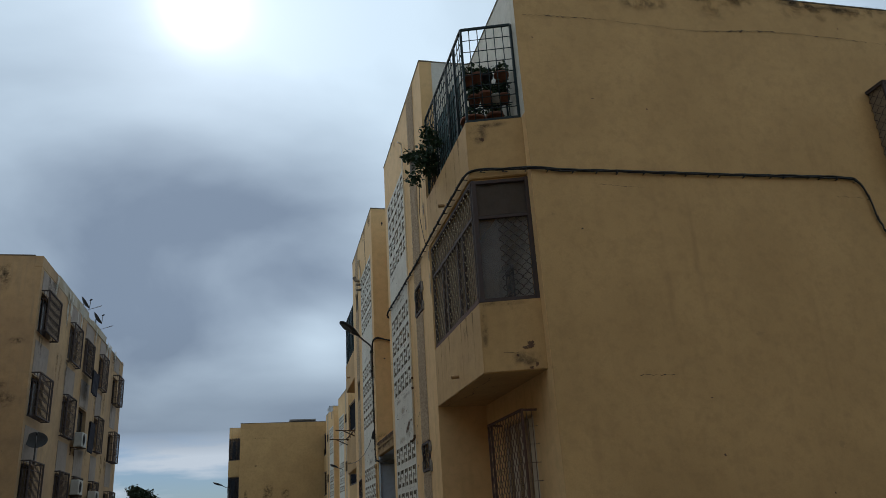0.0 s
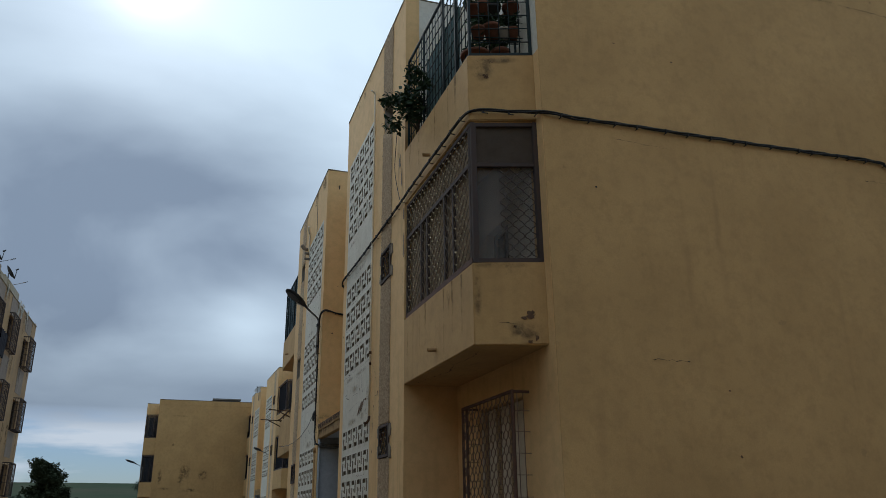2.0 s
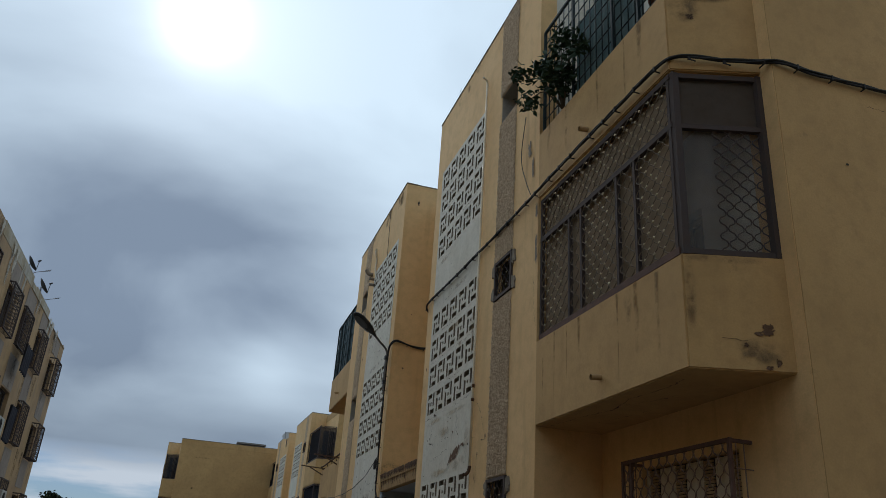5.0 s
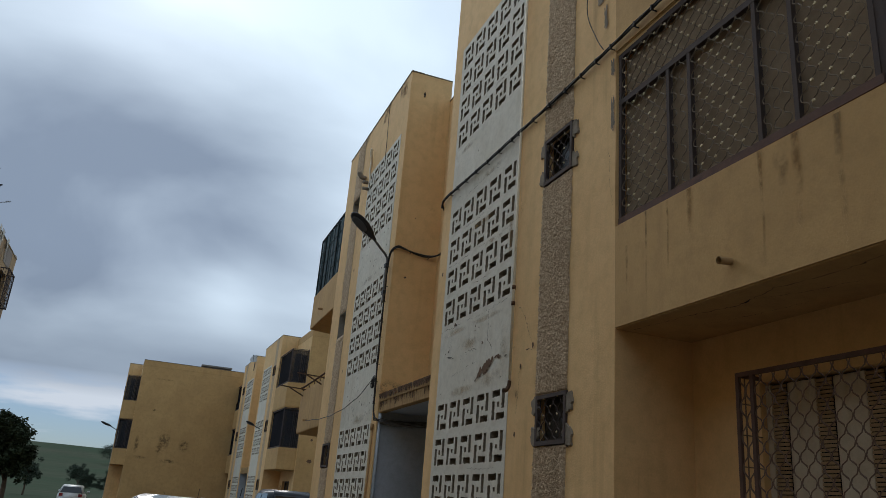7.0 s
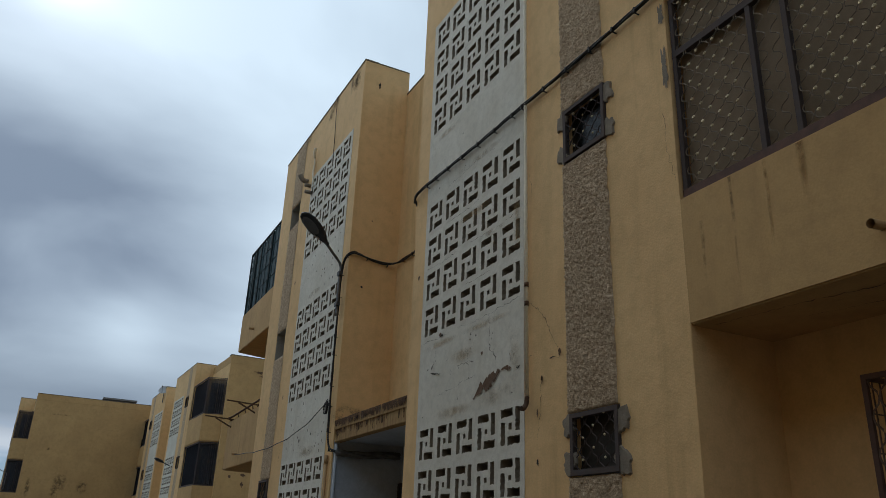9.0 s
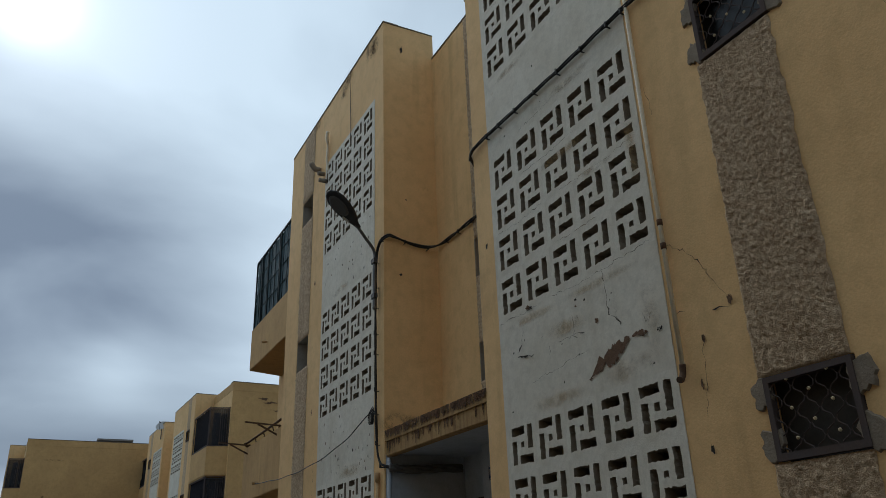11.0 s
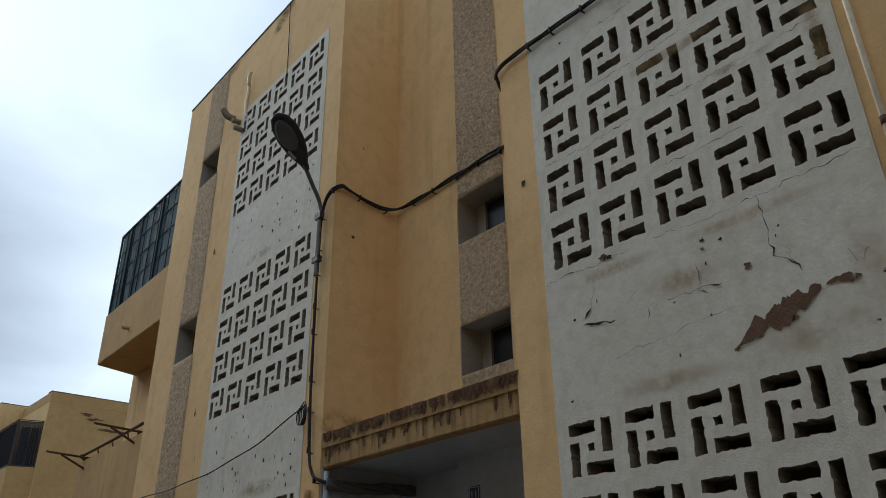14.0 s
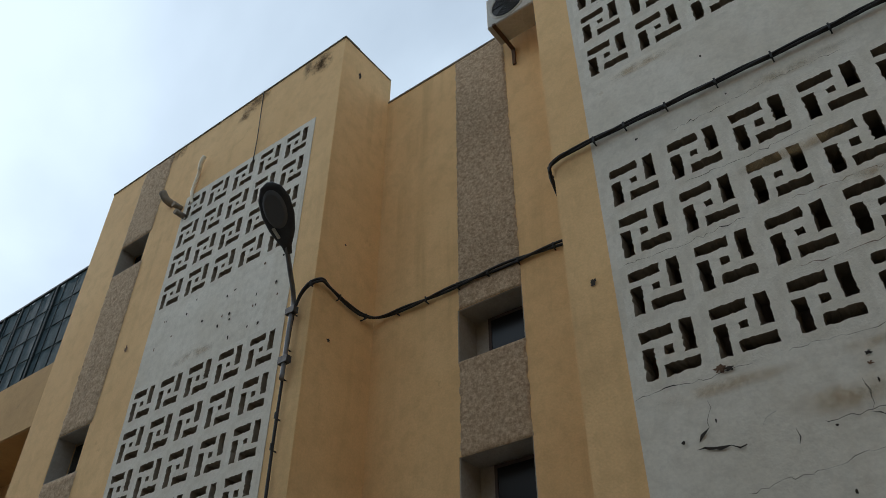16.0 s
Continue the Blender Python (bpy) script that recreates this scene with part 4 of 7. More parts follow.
def cage(block, flip, top, tarp):
    """Square-mesh iron cage on the upper balcony."""
    c = CORNER
    fy = lambda bm: flip_y(bm, flip)
    x, z0 = c[0] + 0.04, 7.38
    p = [(x, BAL_END - 0.03), (x, c[1] + 0.02), (BACK - 0.03, GABLE + 0.03)]
    bm = bmesh.new()
    obox(bm, (*p[0], z0 + 0.02), (*p[1], z0 + 0.02), 0.035, 0.035)
    frame_ob = part("balcony_cage", fy(bm), GREEN_IRON, block, "dark green iron balcony cage")

    def bar(name, a, b, side=(0, 0, 1)):
        bm = bmesh.new()
        obox(bm, a, b, 0.035, 0.036, side)
        part(name, fy(bm), GREEN_IRON, frame_ob)

    bar("rail", (*p[1], z0 + 0.02), (*p[2], z0 + 0.02))
    for a, b in zip(p, p[1:]):
        bar("rail", (*a, top), (*b, top))
    for a in p + [(x, 12.3), (x, 11.3), (x, 10.75)]:
        bar("post", (*a, z0), (*a, top), (1, 0, 0))
    bm = bmesh.new()
    for a, b, n in ((p[0], p[1], 9 if flip else 20), (p[1], p[2], 6)):
        for i in range(1, n):
            q = (a[0] + (b[0] - a[0]) * i / n, a[1] + (b[1] - a[1]) * i / n)
            tube(bm, [(*q, z0), (*q, top)], 0.008, 5)
        m = 4 if flip else 8
        for j in range(1, m):
            z = z0 + (top - z0) * j / m
            tube(bm, [(*a, z), (*b, z)], 0.008, 5)
    part("bar_mesh", fy(bm), GREEN_IRON, frame_ob)["kind"] = "stuff"
    if tarp:
        bm = bmesh.new()
        off = 0.014 if flip else 0.04
        cloth(bm, (x + off, tarp[0]), (x + off, tarp[1]), z0 + tarp[2], top - tarp[3], 7, 0.008 if flip else 0.02)
        part("tarp", fy(bm), DARK_TARP if flip else TARP, frame_ob, "blue-green plastic sheet tied inside the bars")
    if tarp and tarp[3] < 0.1:
        bm = bmesh.new()
        cloth(bm, (p[1][0] + 0.05, p[1][1] + 0.05), (p[2][0], p[2][1] + 0.06), z0 + tarp[2], top - tarp[3], 3, 0.02)
        part("tarp", fy(bm), DARK_TARP, frame_ob, "blue-green plastic sheet tied inside the bars")
    return frame_ob


cage(block_near, False, 9.1, (10.7, 12.3, 0.02, 0.55))
cage(block_near, True, 9.10, (10.24, 13.16, 0.02, 0.02))
block_mid = apartment_block(False, "farther ochre apartment block with dark enclosed balconies")
TURN_OF_BLOCKS = 1.83
block_mid.matrix_basis = pose(BACK + 2.21, GABLE + 35.5, -0.42, 0, 0, TURN_OF_BLOCKS)
block_end = copy_thing(block_mid, pose(BACK - 5.69, GABLE + 53.5, -0.45, 0, 0, TURN_OF_BLOCKS))
tagged(block_end, "ochre apartment block with a blank stained gable across the street end")
# ---------------------------------------------------------------- ground


def ground_z(x, y):
    s = lambda a, b, t: (lambda k: k * k * (3 - 2 * k))(min(1, max(0, (t - a) / (b - a))))
    z = 0.43 * s(-4, 15, y) - 0.43 * s(15.5, 27, y) - 0.2 * s(60, 120, y)
    r = math.hypot(x, y - 10)
    hill = 34 * s(140, 900, r) + 6 * s(200, 1100, r) * noise.noise((x / 260, y / 260, 2.0)) - 30 * s(1000, 2400, r)
    return z + hill


def build_ground():
    bm = bmesh.new()
    rs = [0, 4, 8, 12, 16, 20, 25, 30, 36, 44, 54, 66, 80, 100, 130, 170, 220, 280, 350, 430, 520, 620, 730, 850, 1000, 1300, 1800, 2600]
    n = 96
    prev = None
    for r in rs:
        ring = [bm.verts.new((r * math.cos(2 * math.pi * k / n), 10 + r * math.sin(2 * math.pi * k / n), ground_z(r * math.cos(2 * math.pi * k / n), 10 + r * math.sin(2 * math.pi * k / n)) - 0.05)) for k in range(n)]
        if prev:
            for k in range(n):
                bm.faces.new((prev[k], prev[(k + 1) % n], ring[(k + 1) % n], ring[k])).smooth = True
        prev = ring
    bmesh.ops.remove_doubles(bm, verts=bm.verts, dist=0.001)
    bmesh.ops.recalc_face_normals(bm, faces=bm.faces)
    tagged(link("ground", bm, GRASS), "green grassy hills beyond the housing blocks", "ground", kind="structure")


def strip_sheet(name, mat, x0, x1, y0, y1, lift, label, category):
    bm = bmesh.new()
    n, m = 8, int((y1 - y0) / 1.5)
    g = [[bm.verts.new((x0 + (x1 - x0) * i / n, y0 + (y1 - y0) * j / m, ground_z(0, y0 + (y1 - y0) * j / m) + lift)) for i in range(n + 1)] for j in range(m + 1)]
    low = lambda v: bm.verts.new((v.co.x, v.co.y, v.co.z - lift - 0.3))
    for j in range(m):
        for i in range(n):
            bm.faces.new((g[j][i], g[j][i + 1], g[j + 1][i + 1], g[j + 1][i]))
    for edge in ([r[0] for r in g], [r[-1] for r in g], g[0], g[-1]):
        d = [low(v) for v in edge]
        for i in range(len(edge) - 1):
            bm.faces.new((edge[i], edge[i + 1], d[i + 1], d[i]))
    bmesh.ops.recalc_face_normals(bm, faces=bm.faces)
    tagged(link(name, bm, mat), label, category, kind="structure")


build_ground()
strip_sheet("road", ASPHALT, -24, 1.3, -40, 82, 0.0, "worn dark asphalt street between the blocks", "road")
strip_sheet("pavement", PAVING, 1.302, 14, -40, 64, 0.14, "raised grey concrete pavement along the blocks", "pavement")

# unseen plain blocks close the street, added to shade the gable and lower walls
rear = thing("rear_block", (2.5, -4, 0), "added unseen plain ochre mass behind, shading the gable", "apartment building")
part("wall", boxes((1.9, 14, -22, -3.8, -0.3, 11.2)), OCHRE_SHADED, rear)
side = thing("opposite_block", (-8.6, 0, 0), "added unseen plain ochre mass opposite, shading the street walls", "apartment building")
part("wall", boxes((-22, -8.6, -26, 21.5, -0.3, 11.4)), OCHRE_SHADED, side)
# ---------------------------------------------------------------- the weathered block across the street


def grille_box(house, x, y0, y1, z0, z1, deep, mat=None):
    """Projecting burglar-bar box over a window."""
    xf = x + deep
    bm = bmesh.new()
    for z in (z0, z1):
        for a, b in (((x, y0), (xf, y0)), ((xf, y0), (xf, y1)), ((xf, y1), (x, y1))):
            obox(bm, (*a, z), (*b, z), 0.04, 0.04)
    for y in (y0, y1):
        obox(bm, (xf, y, z0), (xf, y, z1), 0.04, 0.04, (1, 0, 0))
    n = int((y1 - y0) / 0.13)
    for i in range(1, n):
        y = y0 + (y1 - y0) * i / n
        obox(bm, (xf, y, z0), (xf, y, z1), 0.016, 0.016, (1, 0, 0))
    for y in (y0, y1):
        for k in (1, 2):
            obox(bm, (x + deep * k / 3, y, z0), (x + deep * k / 3, y, z1), 0.016, 0.016, (1, 0, 0))
    for k in (1, 2, 3, 4):
        z = z0 + (z1 - z0) * k / 5
        obox(bm, (xf, y0, z), (xf, y1, z), 0.016, 0.016)
        obox(bm, (x, y0, z), (xf, y0, z), 0.016, 0.016)
    for i in range(n):
        y = y0 + (y1 - y0) * i / n
        obox(bm, (x, y, z0), (xf, y, z0), 0.014, 0.014)
    ob = part("window_grille", bm, mat or IRON, house)
    ob["kind"] = "stuff"
    return ob


def left_house():
    x = -7.5
    h = thing("residential_block", (x, 27, 0), "weathered yellow apartment block with barred window boxes", "apartment building")
    cols = ((27.3, 28.9), (31.6, 33.0), (34.3, 35.8), (37.4, 38.6), (41.0, 42.3))
    dip = (0.0, 0.0, 0.0, 0.0, -0.25)
    rows = ((8.40, 9.75), (5.60, 6.95), (2.80, 4.15))
    holes = [(a, b, c + k, d + k) for (a, b), k in zip(cols, dip) for c, d in rows]
    bm = bmesh.new()
    plate(bm, 27, 43.5, -0.6, 10.55, holes, 0.3, lambda u, v, w: (x - w, u, v), jitter=uneven(0.01))
    part("wall", bm, LEFT_WALL, h)
    for a, b, z in ((26.99, 29.3, 10.95), (29.3, 34.5, 11.0), (34.5, 35.3, 10.8), (35.3, 38.4, 10.88), (38.4, 43.5, 10.6)):
        part("parapet", boxes((x - 0.25, x + 0.01 + 0.02 * (a > 30), a, b - 0.003, 10.55, z), w=0.015), WORN_WHITE if a > 28 else LEFT_WALL, h)
    part("wall", boxes((x - 13, x - 0.003, 27, 27.3, -0.6, 10.947)), LEFT_WALL, h, "blank side wall with peeling yellow plaster")
    part("wall", boxes((x - 13, x - 0.003, 43.2, 43.5, -0.6, 10.68)), LEFT_WALL, h)
    part("wall", boxes((x - 13, x - 12.7, 27.3, 43.2, -0.6, 10.6)), LEFT_WALL, h)
    part("roof", boxes((x - 12.7, x - 0.3, 27.3, 43.2, 10.3, 10.45)), ROOF_GREY, h)
    part("coping", boxes((x - 13, x - 0.26, 26.985, 27.32, 10.953, 10.985)), EDGE, h)
    for i, (a, b) in enumerate(cols):
        for j, (c, d) in enumerate(rows):
            c, d = c + dip[i], d + dip[i]
            bm = bmesh.new()
            plate(bm, a, b, c, d, [(a + 0.06, (a + b) / 2 - 0.03, c + 0.06, d - 0.06), ((a + b) / 2 + 0.03, b - 0.06, c + 0.06, d - 0.06)], 0.05, lambda u, v, w: (x - 0.14 - w, u, v))
            win = part("window", bm, IRON, h)
            part("pane", boxes((x - 0.18, x - 0.17, a + 0.02, b - 0.02, c + 0.02, d - 0.02)), DARK_GLASS, win)
            deep = (0.27, 0.18, 0.10, 0.20, 0.30)[i]
            if (i, j) != (2, 1):
                grille_box(h, x, a - 0.04, b + 0.04, c - 0.12 * (i % 2), d + 0.04, deep)
            if (i, j) == (0, 0):
                part("screen", boxes((x + 0.23, x + 0.24, a, b, c + 0.02, d)), MESH_CLOTH, win, "brown cloth screen inside the bars")
    for a, b in cols:
        for c, d in ((-0.5, 2.50), (4.2, 5.30), (7.0, 8.10), (9.8, 10.5)):
            part("painted_band", boxes((x + 0.002, x + 0.014, a - 0.05, b + 0.05, c, d)), GREY_BAND, h, "grey painted band between the windows")
    # shirts and rags hung out at the middle windows
    for (a, b, c, d) in ((34.3, 35.7, 7.55, 8.5), (34.6, 35.8, 5.2, 6.4)):
        bm = bmesh.new()
        cloth(bm, (x + 0.42, a), (x + 0.36, b), c, d, 4, 0.06)
        tagged(link("hanging_cloth", bm, DARK_CLOTH), "dark cloth hung from a window grille", "laundry")


LEFT_WALL = material("peeling_yellow_plaster", (0.50, 0.325, 0.155), (0.34, 0.22, 0.12), scale=0.5, fine=30, bump=0.3, depth=0.01, streak=0.9, streak_colour=(0.20, 0.17, 0.13), spots=0.9, spot_colour=(0.2, 0.15, 0.1))
WORN_WHITE = material("washed_out_parapet", (0.52, 0.49, 0.42), (0.36, 0.28, 0.16), scale=0.9, fine=30, bump=0.3, streak=0.9, streak_colour=(0.3, 0.22, 0.12))
DARK_CLOTH = material("dark_laundry", (0.05, 0.05, 0.06), (0.03, 0.03, 0.04), rough=0.95, scale=2, fine=80)
left_house()


def air_conditioner(at, face, group="outdoor air conditioners"):
    """Outdoor unit on two brackets; face: turn about z, its fan looks along local -x."""
    ob = thing("air_conditioner", (0, 0, 0), "aged white outdoor air conditioner on wall brackets", "air conditioner", group)
    part("casing", boxes((-0.15, 0.15, -0.4, 0.4, 0.0, 0.56), w=0.015), AC_WHITE, ob)
    bm = bmesh.new()
    rings = lathe(bm, [(0.22, 0.0), (0.235, 0.012), (0.25, 0.0)], 24, (-0.152, 0.1, 0.28), Matrix.Rotation(radians(-90), 3, "Y"))
    part("fan_ring", bm, AC_WHITE, ob)
    bm = bmesh.new()
    for r in (0.04, 0.08, 0.12, 0.16, 0.2):
        pts = [(-0.158, 0.1 + r * math.cos(a), 0.28 + r * math.sin(a)) for a in [2 * math.pi * k / 20 for k in range(21)]]
        tube(bm, pts, 0.004, 4, cap=False)
    for k in range(8):
        a = math.pi * k / 4
        tube(bm, [(-0.158, 0.1, 0.28), (-0.158, 0.1 + 0.22 * math.cos(a), 0.28 + 0.22 * math.sin(a))], 0.004, 4)
    part("fan_guard", bm, AC_DARK, ob)
    bm = bmesh.new()
    lathe(bm, [(0.001, 0.0), (0.215, 0.0)], 24, (-0.1535, 0.1, 0.28), Matrix.Rotation(radians(-90), 3, "Y"))
    part("fan_opening", bm, AC_DARK, ob, "dark fan opening")
    for y in (-0.3, 0.3):
        bm = bmesh.new()
        obox(bm, (-0.17, y, -0.02), (0.27, y, -0.02), 0.04, 0.035)
        obox(bm, (0.26, y, 0.0), (0.26, y, -0.3), 0.04, 0.03, (1, 0, 0))
        part("bracket", bm, RUST, ob)
    ob.matrix_basis = pose(*at, 0, 0, face)
    return ob


air_conditioner((3.56, 18.66, 9.60), 0)
for at in ((-7.2, 33.75, 5.25), (-7.2, 33.9, 3.45), (-7.2, 37.2, 3.2)):
    air_conditioner(at, 180)


def satellite_dish(at, turn, size, label, mat):
    ob = thing("satellite_dish", (0, 0, 0), label, "satellite dish", "satellite dishes")
    bm = bmesh.new()
    prof = [(size * k / 6, 0.30 * size * (k / 6) ** 2) for k in range(7)]
    prof[0] = (0.004, 0.0)
    tilt = Matrix.Rotation(radians(55), 3, "Y")
    lathe(bm, prof + [(size * 1.02, 0.30 * size), (size, 0.28 * size)], 28, (0, 0, 0.55), tilt)
    part("reflector", bm, mat, ob)
    bm = bmesh.new()
    tip = Vector((0, 0, 0.55)) + tilt @ Vector((0, 0, size * 1.1))
    tube(bm, [Vector((0, 0, 0.55)) + tilt @ Vector((size * 0.95, 0, 0.28 * size)), tip], 0.014, 6)
    part("feed_arm", bm, STEEL, ob)
    bm = bmesh.new()
    lathe(bm, [(0.001, -0.06), (0.035, -0.05), (0.03, 0.06), (0.001, 0.07)], 10, tip, tilt)
    part("feed_horn", bm, LAMP_GREY, ob)
    bm = bmesh.new()
    tube(bm, [(0, 0, -0.15), (0, 0, 0.4), tilt @ Vector((0, 0, -0.02)) + Vector((0, 0, 0.55))], 0.025, 8)
    part("mast", bm, STEEL, ob)
    ob.matrix_basis = pose(*at, 0, 0, turn)
    return ob


satellite_dish((-7.6, 33.8, 10.66), 12, 0.29, "dark satellite dish on the worn parapet", DISH_DARK)
satellite_dish((-7.6, 36.4, 10.68), 12, 0.31, "dark satellite dish on the worn parapet", DISH_DARK)
satellite_dish((-7.25, 27.75, 4.26), 285, 0.33, "dark satellite dish bolted to the yellow wall", DISH_DARK)
satellite_dish((4.7, 57.0, 9.35), 235, 0.31, "pale satellite dish on the stair tower roof", DISH)


def antenna(at, turn):
    ob = thing("tv_antenna", (0, 0, 0), "thin metal rod antenna on the parapet", "antenna")
    bm = bmesh.new()
    tube(bm, [(0, 0, -0.1), (0, 0, 0.2), (0.5, 0, 0.42)], 0.012, 6)
    part("rod", bm, STEEL, ob)
    for k in range(3):
        bm = bmesh.new()
        c = (0.36 + 0.07 * k, 0, 0.36 + 0.03 * k)
        tube(bm, [(c[0], -0.12, c[2]), (c[0], 0.12, c[2])], 0.01, 5)
        part("element", bm, STEEL, ob)
    ob.matrix_basis = pose(*at, 0, 0, turn)


antenna((-7.5, 34.2, 10.85), 20)
antenna((-7.5, 37.0, 10.7), 25)

# ---------------------------------------------------------------- wall cables, lamp, pipes


def bezier(pts, per=8):
    """Smooth run of points through the given ones."""
    pts = [Vector(p) for p in pts]
    out = []
    for i in range(len(pts) - 1):
        p0, p1, p2, p3 = pts[max(i - 1, 0)], pts[i], pts[i + 1], pts[min(i + 2, len(pts) - 1)]
        for k in range(per):
            t = k / per
            out.append(0.5 * ((2 * p1) + (p2 - p0) * t + (2 * p0 - 5 * p1 + 4 * p2 - p3) * t * t + (3 * p1 - p0 - 3 * p2 + p3) * t ** 3))
    out.append(pts[-1])
    return out


def wall_cable(pts, strands, r, label, clips=0.42, inward=None, per=8, mat=None):
    """A bundle of twisted cables with a clip every few hand-breadths."""
    path = bezier(pts, per)
    ob = thing("wall_cable", path[0], label, "cable", "cables clipped to the walls")
    for s in range(strands):
        bm = bmesh.new()
        line = []
        run = 0.0
        for i, p in enumerate(path):
            run += (p - path[i - 1]).length if i else 0
            a = run * 5.0 + s * 2 * math.pi / strands
            sag = 0.012 * noise.noise((run * 1.3, s * 4.0, 1.0)) if strands > 1 else 0
            line.append(p + Vector((math.cos(a) * r * 0.5, math.cos(a) * r * 0.5, math.sin(a) * r * 0.9 + sag)))
        tube(bm, line, r * (0.8 if strands > 1 else 1), 6)
        part("strand", bm, mat or CABLE, ob)
    if clips:
        run, nxt = 0.0, 0.15
        for a, b in zip(path, path[1:]):
            run += (b - a).length
            if run > nxt:
                nxt += clips * (0.9 + 0.2 * noise.noise((run, 3, 1)))
                n = Vector(inward(a)) if inward else Vector((1, 0, 0))
                bm = bmesh.new()
                drop = 0.040 + 0.012 * noise.noise((run * 3, 1, 2))
                obox(bm, a - n * 0.010 + Vector((0, 0, 0.016)), a - n * 0.010 - Vector((0, 0, drop)), 0.014, 0.030, n)
                obox(bm, a - n * 0.028 - Vector((0, 0, drop)), a + n * 0.06 - Vector((0, 0, drop)), 0.010, 0.010)
                part("clip", bm, CABLE, ob)
    return ob


C = CORNER
wall_cable([(12.5, 9.735, 5.48), (10.05, 9.735, 5.51), (9.70, 9.735, 5.68), (9.60, 9.735, 6.12), (9.45, 9.735, 6.42), (9.05, 9.735, 6.48), (6.9, 9.735, 6.44), (5.15, 9.735, 6.42), (4.3, 9.735, 6.40),
            (3.84, 9.735, 6.42), (3.68, 9.86, 6.46), (3.4, 10.0, 6.50), (C[0] + 0.06, C[1] - 0.07, 6.52), (C[0] - 0.05, C[1] + 0.16, 6.5), (2.89, 11.0, 6.50), (2.89, 12.5, 6.5), (2.89, 14, 6.47), (2.89, 16, 6.47), (2.89, 17.8, 6.5),
            (2.885, 18.16, 6.47), (2.93, 18.235, 6.40), (3.05, 18.24, 6.25)], 3, 0.016, "thick black twisted supply cable clipped along the wall", 0.40,
           inward=lambda p: (0, 1, 0) if p.y < 9.85 else (1, 0, 0), per=10)
wall_cable([(3.79, 18.24, 6.36), (3.80, 18.6, 6.44), (3.80, 19.1, 6.46), (3.79, 19.8, 6.46), (3.79, 20.4, 6.46), (3.78, 20.80, 6.47), (3.6, 20.89, 6.44), (3.35, 20.9, 6.46), (3.1, 20.9, 6.52), (2.97, 20.88, 6.52), (2.89, 21.0, 6.44), (2.885, 21.12, 6.2), (2.885, 21.15, 5.5), (2.885, 21.14, 4.4), (2.885, 21.1, 3.6), (2.885, 21.02, 3.3), (2.92, 20.88, 3.2), (3.2, 20.87, 3.17)], 2, 0.018,
           "black service cable turning the corner and running down the wall", 0.42, inward=lambda p: (0, 1, 0) if p.y > 20.8 and p.x > 2.95 else (1, 0, 0))
wall_cable([(2.97, 20.86, 3.18), (3.3, 20.84, 3.16), (3.7, 20.85, 3.19), (4.05, 20.86, 3.20)], 4, 0.034, "thick dusty bundle of cables under the porch ceiling", 0, mat=DUSTY_CABLE)
wall_cable([(2.87, 21.2, 4.0), (2.88, 22.4, 3.74), (2.88, 23.8, 3.6), (2.88, 25.6, 3.58), (2.88, 27.8, 3.7)], 1, 0.008, "thin slack wire across the pale wall", 0)
wall_cable([(2.915, 22.5, 10.5), (2.915, 22.42, 9.6), (2.915, 22.4, 9.05)], 1, 0.006, "thin wire hanging down from the parapet", 0)
wall_cable([(2.89, 13.6, 7.9), (2.90, 13.75, 7.3), (2.90, 13.55, 6.8), (2.90, 13.4, 6.55)], 1, 0.006, "loose ochre wire on the wall", 0)


def coil():
    bm = bmesh.new()
    for k in range(4):
        c = Vector((2.87 - 0.008 * k, 21.22 + 0.01 * k, 3.92 - 0.01 * k))
        tube(bm, [c + Vector((0, (0.05 + 0.006 * k) * math.sin(a), (0.12 - 0.01 * k) * math.cos(a))) for a in [2 * math.pi * i / 20 for i in range(21)]], 0.006, 5, cap=False)
    tagged(link("cable_coil", bm, CABLE), "small loose coil of black wire by the porch", "cable")


coil()


